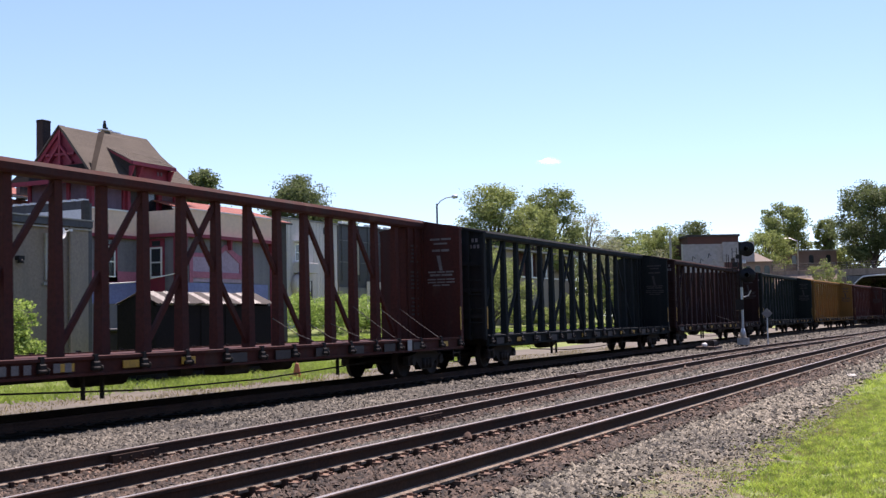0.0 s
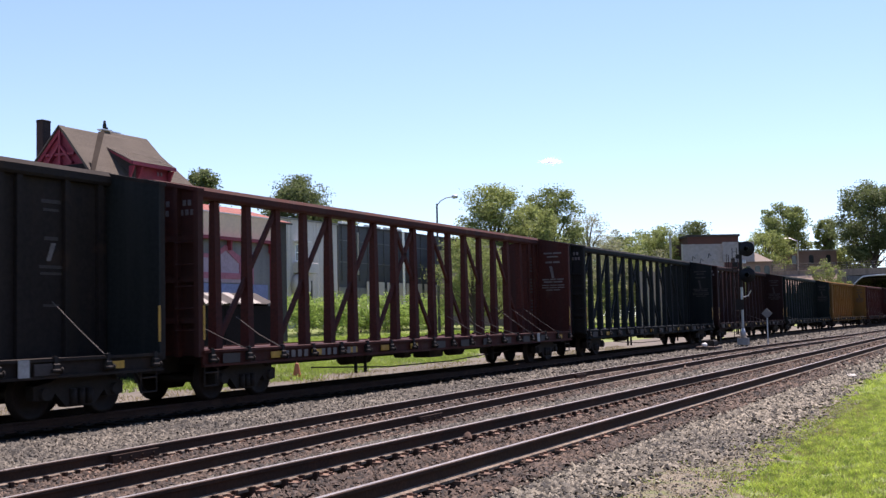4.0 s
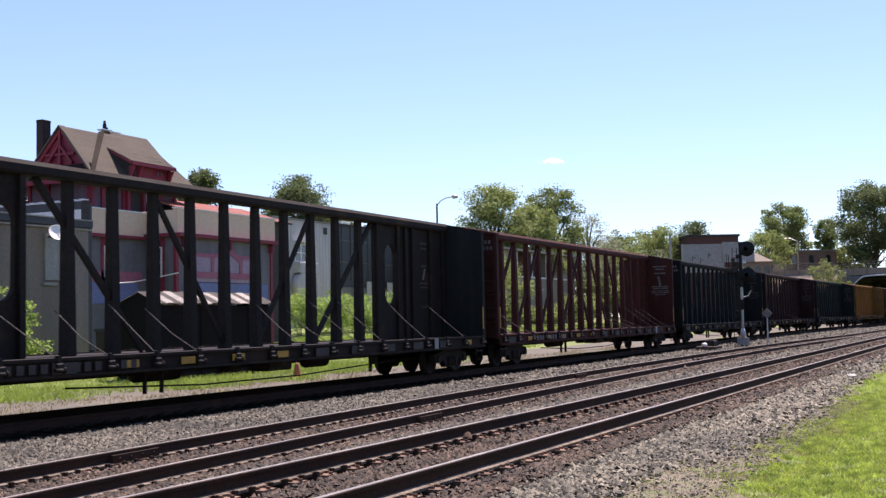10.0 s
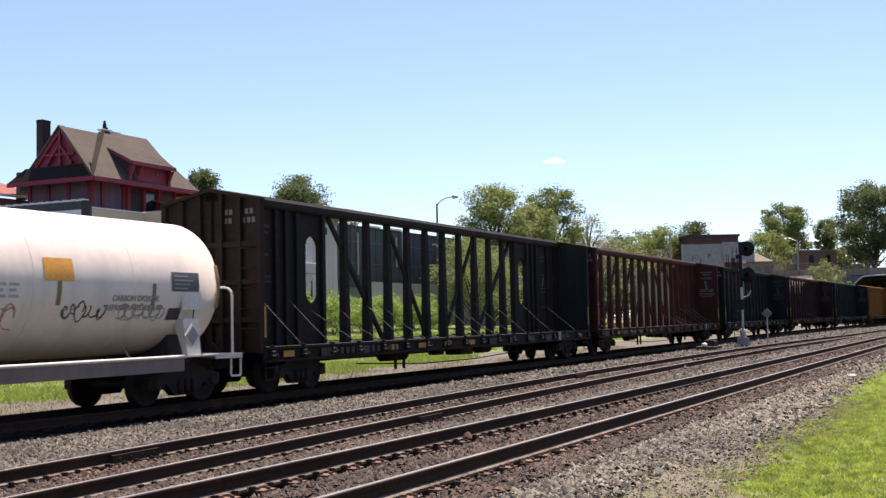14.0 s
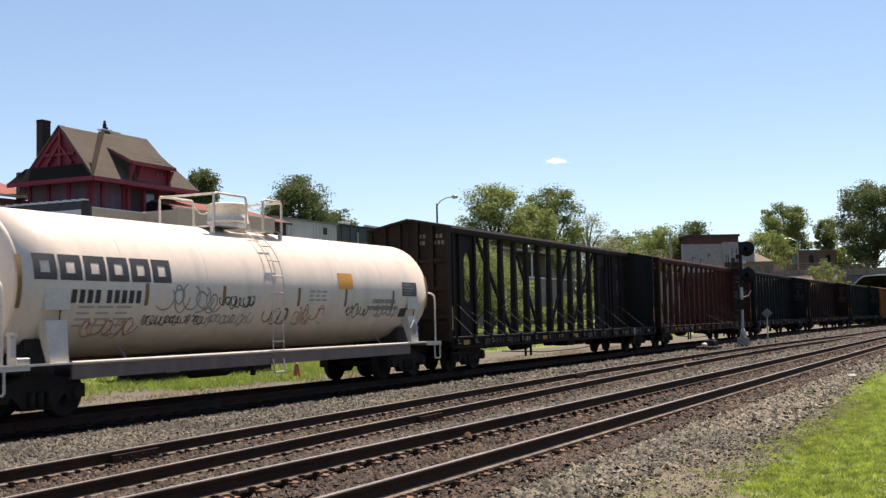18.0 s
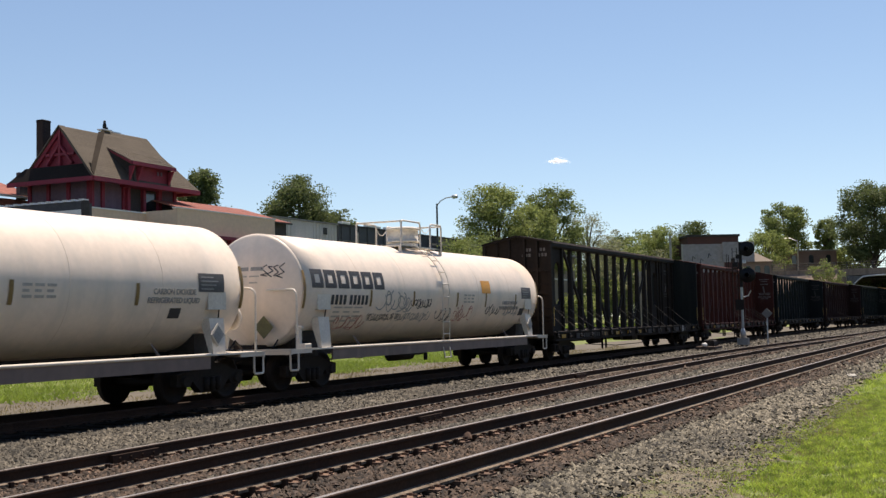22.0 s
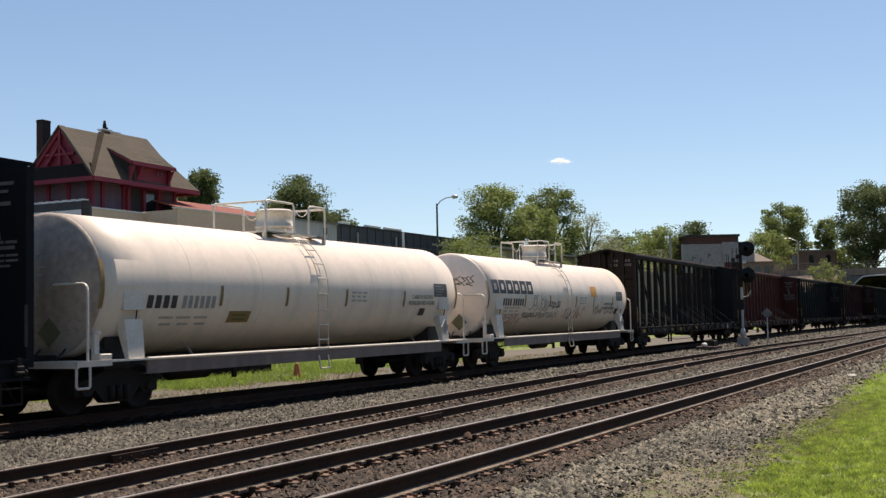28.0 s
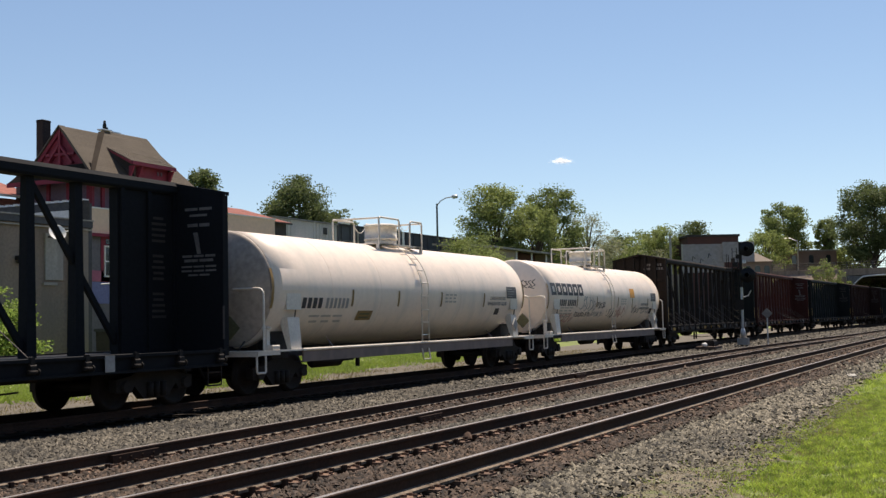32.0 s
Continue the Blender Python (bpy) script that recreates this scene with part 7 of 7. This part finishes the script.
hedge("bush", "leafy bush against the grey wall", 25.2, 29.5, 28.9, -0.2, 2.9, 1.9, M_WEEDS, 90, 120, 80, 0.13)
hedge("bush", "light green bush on the overpass slope", 183.0, 187.0, 23.4, 4.0, 10.0, 6.0, M_LEAFLIGHT, 91, 60, 60, 0.22)
hedge("bush", "light green bush on the overpass slope", 184.0, 187.5, 21.2, 4.4, 6.6, 4.0, M_LEAFLIGHT, 92, 40, 60, 0.2)

# unseen leaf screen added behind the camera to block bright low sky
wood_rnd = np.random.default_rng(77)
wn_ = 16000
wx_ = wood_rnd.uniform(-70, 170, wn_)
top_ = 11.0 + 2.5 * np.sin(wx_ * 0.21) + 1.5 * np.sin(wx_ * 0.53 + 1.0)
wp_ = np.stack([wx_, -30 + wood_rnd.normal(size=wn_) * 1.6, top_ * wood_rnd.random(wn_) ** 0.7], 1)
wa_, wb_ = wood_rnd.normal(size=(wn_, 3)), wood_rnd.normal(size=(wn_, 3))
wa_ /= np.linalg.norm(wa_, axis=1)[:, None]
wb_ /= np.linalg.norm(wb_, axis=1)[:, None]
wv_ = np.stack([wp_ - wa_ * 0.8, wp_ + wb_ * 0.6, wp_ + wa_ * 0.8, wp_ - wb_ * 0.6], 1).reshape(-1, 3)
tagged(new("far_woods", raw_mesh("far_woods", wv_, np.arange(len(wv_)).reshape(-1, 4), M_LEAFDARK)), "unseen leaf screen behind the camera, added to block low skylight", "woods", kind="stuff")

# small white cloud, drifting
cloud_rnd = np.random.default_rng(5)
n_ = 1100
puff = cloud_rnd.integers(0, 7, n_)
pu = np.array((-0.9, -0.55, -0.2, 0.1, 0.4, 0.7, 1.0))[puff]
u = pu * 11.0 + cloud_rnd.normal(size=n_) * 5.0
w = np.array((-0.6, 0.3, 1.5, 1.2, 0.5, 0.0, -0.3))[puff] + cloud_rnd.normal(size=n_) * np.array((1.6, 2.4, 3.0, 3.1, 2.6, 2.0, 1.4))[puff]
cc = np.stack([-0.5 * u + cloud_rnd.normal(size=n_) * 3, u, w], 1)
ca_ = np.array((-0.91, 0.0, 0.41)) * 0.6 + cloud_rnd.normal(size=(n_, 3)) * 0.15
cb_ = np.array((0.0, 0.6, 0.0)) + cloud_rnd.normal(size=(n_, 3)) * 0.15
cv = np.stack([cc - ca_, cc + cb_, cc + ca_, cc - cb_], 1).reshape(-1, 3)
CLOUD = tagged(new("cloud", raw_mesh("cloud", cv, np.arange(len(cv)).reshape(-1, 4), M_CLOUD)), "small white fair-weather cloud", "cloud")

# ---- loose ballast, grass, litter ----
def stones(name, label, n, x_range, y_range, size, seed, keep, material, lift=0.0):
    """Crushed stones lying on the bed: each a squashed, rough lump."""
    rnd = np.random.default_rng(seed)
    x = rnd.uniform(*x_range, n)
    y = rnd.uniform(*y_range, n)
    ok = keep(x, y)
    x, y = x[ok], y[ok]
    n = len(x)
    zs = np.interp(y, GY_, GZ_)
    base = np.array([(1, 0, 0), (-1, 0, 0), (0, 1, 0), (0, -1, 0), (0, 0, 1)], float)
    s = size * (0.55 + rnd.random((n, 1, 1)) ** 2 * 1.1)
    v = base[None] * s * (0.65 + 0.7 * rnd.random((n, 5, 1))) + rnd.normal(size=(n, 5, 3)) * s * 0.24
    a = rnd.uniform(0, 6.28, n)
    b = rnd.uniform(-0.7, 0.7, n)
    ca_, sa_, cb_, sb_ = np.cos(a), np.sin(a), np.cos(b), np.sin(b)
    vx = v[:, :, 0] * ca_[:, None] - v[:, :, 1] * sa_[:, None]
    vy = v[:, :, 0] * sa_[:, None] + v[:, :, 1] * ca_[:, None]
    vz = v[:, :, 2] * 0.88
    vx, vz = vx * cb_[:, None] + vz * sb_[:, None], -vx * sb_[:, None] + vz * cb_[:, None]
    p = np.stack([vx + x[:, None], vy + y[:, None], vz + (zs + lift + 0.012 + size * 1.3 * rnd.random(n))[:, None]], 2).reshape(-1, 3)
    tri = np.array([(0, 2, 4), (2, 1, 4), (1, 3, 4), (3, 0, 4)])
    f = (np.arange(n)[:, None, None] * 5 + tri[None]).reshape(-1, 3)
    return tagged(new(name, raw_mesh(name, p, f, material)), label, "ballast", kind="stuff")


def in_view(x, y):
    return (y < 1.12 * x + 0.5) & (y > 0.06 * x - 0.2)


def zones(x, y):
    """Distance from the near and the middle track's centre line, and whether a stone would lie on a rail."""
    near = np.abs(y - (5.62 - 0.01495 * x))
    m = np.where(x > 80, 8.31 + 0.0683 * 80 - 0.0009 * 6400 - 0.03 * (x - 80), 8.31 + 0.0683 * x - 0.0009 * x * x)
    mid = np.abs(y - m)
    on_rail = (np.abs(near - 0.754) < 0.115) | (np.abs(mid - 0.754) < 0.115) | (np.abs(np.abs(y - 16.018) - 0.754) < 0.1)
    return near, mid, on_rail


def bed(x, y):
    edge = lawn_edge(x) + 0.05 + 0.17 * np.clip(15 - x, 0, 9) + 0.2 * np.random.default_rng(4).normal(size=len(x))
    near, mid, on_rail = zones(x, y)
    ragged = 1.25 + 0.22 * np.random.default_rng(9).normal(size=len(x))
    return in_view(x, y) & (y > edge) & ~on_rail & (near > ragged) & (mid > ragged)


def in_track(x, y):
    near, mid, on_rail = zones(x, y)
    thin = np.random.default_rng(9).random(len(x))
    patch = 0.5 + 0.5 * np.sin(x * 0.8 + 1.3 * np.sin(y)) * np.sin(y * 2.1 + x * 0.23)
    inside = (near < 0.75) | (mid < 0.75)
    on_rail |= ((np.abs(near - 0.754) < 0.26) | (np.abs(mid - 0.754) < 0.26)) & (thin < 0.78)
    return in_view(x, y) & ~on_rail & ((near < 1.5) | (mid < 1.5)) & (thin < np.where(inside, 0.42 + 0.4 * patch, 0.85))


GREY, RUST = "loose grey and tan crushed stone ballast", "rust-stained stones between the rails and ties"
def shoulder(x, y):
    return bed(x, y) & (y < 5.2)


def between(x, y):
    return bed(x, y) & (y >= 5.2) & (y < 14.66 + 0.06 * np.random.default_rng(5).normal(size=len(x)))


CLEAN = "clean grey crushed stone on the track shoulder"
stones("shoulder_stones", CLEAN, 56000, (5, 17), (2.4, 5.2), 0.0245, 1, shoulder, M_SHOULDER)
stones("shoulder_stones", CLEAN, 28000, (17, 30), (2.4, 5.2), 0.030, 21, shoulder, M_SHOULDER)
stones("shoulder_stones", CLEAN, 16000, (30, 66), (2.4, 5.2), 0.048, 31, shoulder, M_SHOULDER)
stones("ballast_stones", GREY, 130000, (5, 17), (5.2, 15.5), 0.030, 1, between, M_BALLAST)
stones("ballast_stones", GREY, 70000, (17, 30), (5.2, 15.5), 0.034, 2, between, M_BALLAST)
stones("ballast_stones", GREY, 44000, (30, 66), (5.2, 15.5), 0.048, 3, between, M_BALLAST)
stones("ballast_stones", GREY, 24000, (66, 130), (2.4, 15.5), 0.075, 4, bed, M_BALLAST)
stones("rusty_stones", RUST, 110000, (5, 17), (4.0, 11.2), 0.024, 5, in_track, M_RUSTSTONE, 0.034)
stones("rusty_stones", RUST, 55000, (17, 34), (3.6, 11.2), 0.032, 6, in_track, M_RUSTSTONE, 0.034)
stones("rusty_stones", RUST, 36000, (34, 90), (3.0, 11.2), 0.05, 7, in_track, M_RUSTSTONE, 0.034)


def blades(name, label, n, x_range, y_range, tall, wide, material, seed, keep):
    """Grass: bent single blades standing in the soil."""
    rnd = np.random.default_rng(seed)
    x, y = rnd.uniform(*x_range, n), rnd.uniform(*y_range, n)
    ok = keep(x, y, rnd.random(n))
    x, y = x[ok], y[ok]
    n = len(x)
    z = np.interp(y, GY_, GZ_) - 0.01
    h = tall * (0.4 + rnd.random(n) * 0.9)
    a = rnd.uniform(0, 6.28, n)
    lean = rnd.normal(size=(n, 2)) * 0.8
    wx, wy = np.cos(a) * wide, np.sin(a) * wide
    v = np.stack([np.stack([x - wx, y - wy, z], 1), np.stack([x + wx, y + wy, z], 1), np.stack([x + lean[:, 0] * h, y + lean[:, 1] * h, z + h], 1)], 1).reshape(-1, 3)
    return tagged(new(name, raw_mesh(name, v, np.arange(len(v)).reshape(-1, 3), material)), label, "grass", kind="stuff")


def lawn(x, y, r):
    edge = lawn_edge(x)
    tuft = 0.5 + 0.5 * np.sin(x * 5.3 + 2.0 * np.sin(y * 4.1)) * np.sin(y * 6.1 + 1.7 * np.sin(x * 3.3))
    return in_view(x, y) & (r < np.clip((edge + 0.2 * np.sin(x * 7.1 + 3 * y) - y) / 0.6, 0, 1) * tuft)


def verge(x, y, r):
    edge = 3.0 + 0.19 * np.clip(15 - x, 0, 9) + 0.2 * np.sin(x * 1.1)
    tuft = np.clip(0.35 + 0.8 * np.sin(x * 3.1 + 2.0 * np.sin(y * 3.7)) * np.sin(y * 4.3 + 1.4 * np.sin(x * 2.7)), 0, 1)
    return in_view(x, y) & (r < np.clip((edge + 0.4 - y) / 0.9, 0, 1) * tuft)


def bank(x, y, r):
    edge = 21.0 + 0.7 * np.sin(x * 0.35) + 0.4 * np.sin(x * 1.3) + 0.22 * np.clip(x - 42, 0, 25)
    patch = 0.75 + 0.5 * np.sin(x * 0.7 + np.sin(y)) * np.sin(y * 0.9 + 0.6 * np.sin(x * 0.5))
    return (r < np.clip((y - edge) / 1.2, 0, 1) * patch) & (y < 1.2 * x)


def crumbs(x, y):
    return in_view(x, y) & (y < 3.1 + 0.19 * np.clip(15 - x, 0, 9))


stones("dirt_crumbs", "small crumbs of stone and bark on the bare dirt", 15000, (7, 22), (2.2, 4.4), 0.012, 8, crumbs, M_SHOULDER)
blades("dry_grass", "yellowed blades scattered through the lawn", 26000, (6, 24), (-0.3, 3.0), 0.06, 0.006, M_DRYGRASS, 13, lawn)
blades("grass", "bright mown grass beside the tracks", 330000, (6, 24), (-0.3, 3.2), 0.05, 0.0065, M_GRASS, 1, lawn)
blades("grass", "bright mown grass beside the tracks", 90000, (24, 60), (0.5, 3.4), 0.075, 0.008, M_GRASS, 2, lawn)
def fringe(x, y, r):
    gap = y - lawn_edge(x)
    tuft = np.sin(x * 2.3 + 2.0 * np.sin(y * 2.9)) * np.sin(y * 3.9 + 1.6 * np.sin(x * 1.9)) + 0.35 * np.sin(x * 9.0 + y * 7.0)
    return in_view(x, y) & (gap > -0.2) & (gap < 0.75) & (tuft > 0.25 + 0.55 * gap) & (r < 0.5)


def weeds(x, y, r):
    near, mid, on_rail = zones(x, y)
    spot = ((x - 12.1) / 0.75) ** 2 + ((y - 9.2) / 0.18) ** 2
    return (spot < 1) & (r < 1.1 - spot) & ~on_rail


blades("weeds", "small tuft of weeds between the rails", 1500, (11, 13.2), (8.8, 9.6), 0.06, 0.006, M_GRASS, 27, weeds)
blades("grass", "stray green tufts on the bare dirt", 70000, (6, 30), (2.2, 4.0), 0.05, 0.006, M_GRASS, 17, fringe)
blades("dry_grass", "dry yellowed grass at the edge of the stones", 70000, (6, 22), (1.8, 4.3), 0.05, 0.0045, M_DRYGRASS, 3, verge)
blades("grass", "sunlit grass on the bank behind the train", 135000, (20, 60), (19.5, 36), 0.18, 0.018, M_BANKGRASS, 4, bank)
blades("grass", "sunlit grass on the bank behind the train", 60000, (60, 130), (19.5, 36), 0.25, 0.04, M_BANKGRASS, 5, bank)
tagged(hedge("undergrowth", "dark tangled undergrowth beyond the bridge opening", 216, 224, 12.0, 0.0, 9.0, 34.0, M_LEAFDARK, 95, 150, 60, 0.5), category="bush")
# upright dark sheet: the opening's shade put into its colour
setting("cutting_slope", Shape().box(226, 227, -40, 24, -0.3, 9.5), M_BRIDGEDARK, "dark backing added behind the shaded bridge opening")
def far_verge(x, y, r):
    return (r < 0.5 + 0.5 * np.sin(x * 0.8) * np.cos(y * 1.9)) & (y < 1.2 * x)


blades("dry_grass", "patchy dry grass on the gravel beyond the siding", 16000, (15, 70), (18.3, 21.6), 0.1, 0.014, M_DRYGRASS, 6, far_verge)
rk = thing("stone", "single orange-brown stone between the rails", "stone", at=(13.4, 6.12, 0.09))
part("lump", Shape().add([(0.09, 0, 0.0), (-0.08, 0.02, 0.0), (0, 0.07, 0.0), (0.01, -0.07, 0.0), (0.01, 0, 0.085), (0.05, -0.03, 0.07), (-0.05, 0.03, 0.06)],
                         [(0, 2, 4), (2, 6, 4), (6, 2, 1), (1, 3, 6), (6, 3, 4), (3, 5, 4), (3, 0, 5), (5, 0, 4), (0, 3, 1, 2)]), M_PLATE, rk)
pc = thing("concrete_slab", "broken pale concrete slab in the stones", "slab", at=(29.5, 3.2, 0.02), turn=8)
part("slab", Shape().box(-0.5, 0.5, -0.1, 0.1, 0, 0.05, 0.015), M_PALEGRAY, pc)


# ---- what moves ----
def motions():
    """The train rolls along the siding, every wheelset turning with it."""
    times = [0.5 * i for i in range(65)]
    for car, x0 in CARS:
        rows = []
        for t in times:
            x = x0 + roll(t)
            ya, yb = train_y(x - 9.4), train_y(x + 9.4)
            rows.append((t, pose(x, (ya + yb) / 2, 0, rz=math.degrees(math.atan2(yb - ya, 18.8)))))
        walk(car, rows)
    walk(CLOUD, [(0.0, pose(2343, 858, 341)), (32.0, pose(2355, 833, 341))])
    fine = [0.25 * i for i in range(129)]
    for ws, x in WHEELS:
        walk(ws, [(t, Matrix.Translation((x, 0, WHEEL_R)) @ Matrix.Rotation(roll(t) / WHEEL_R, 4, "Y")) for t in fine])


motions()
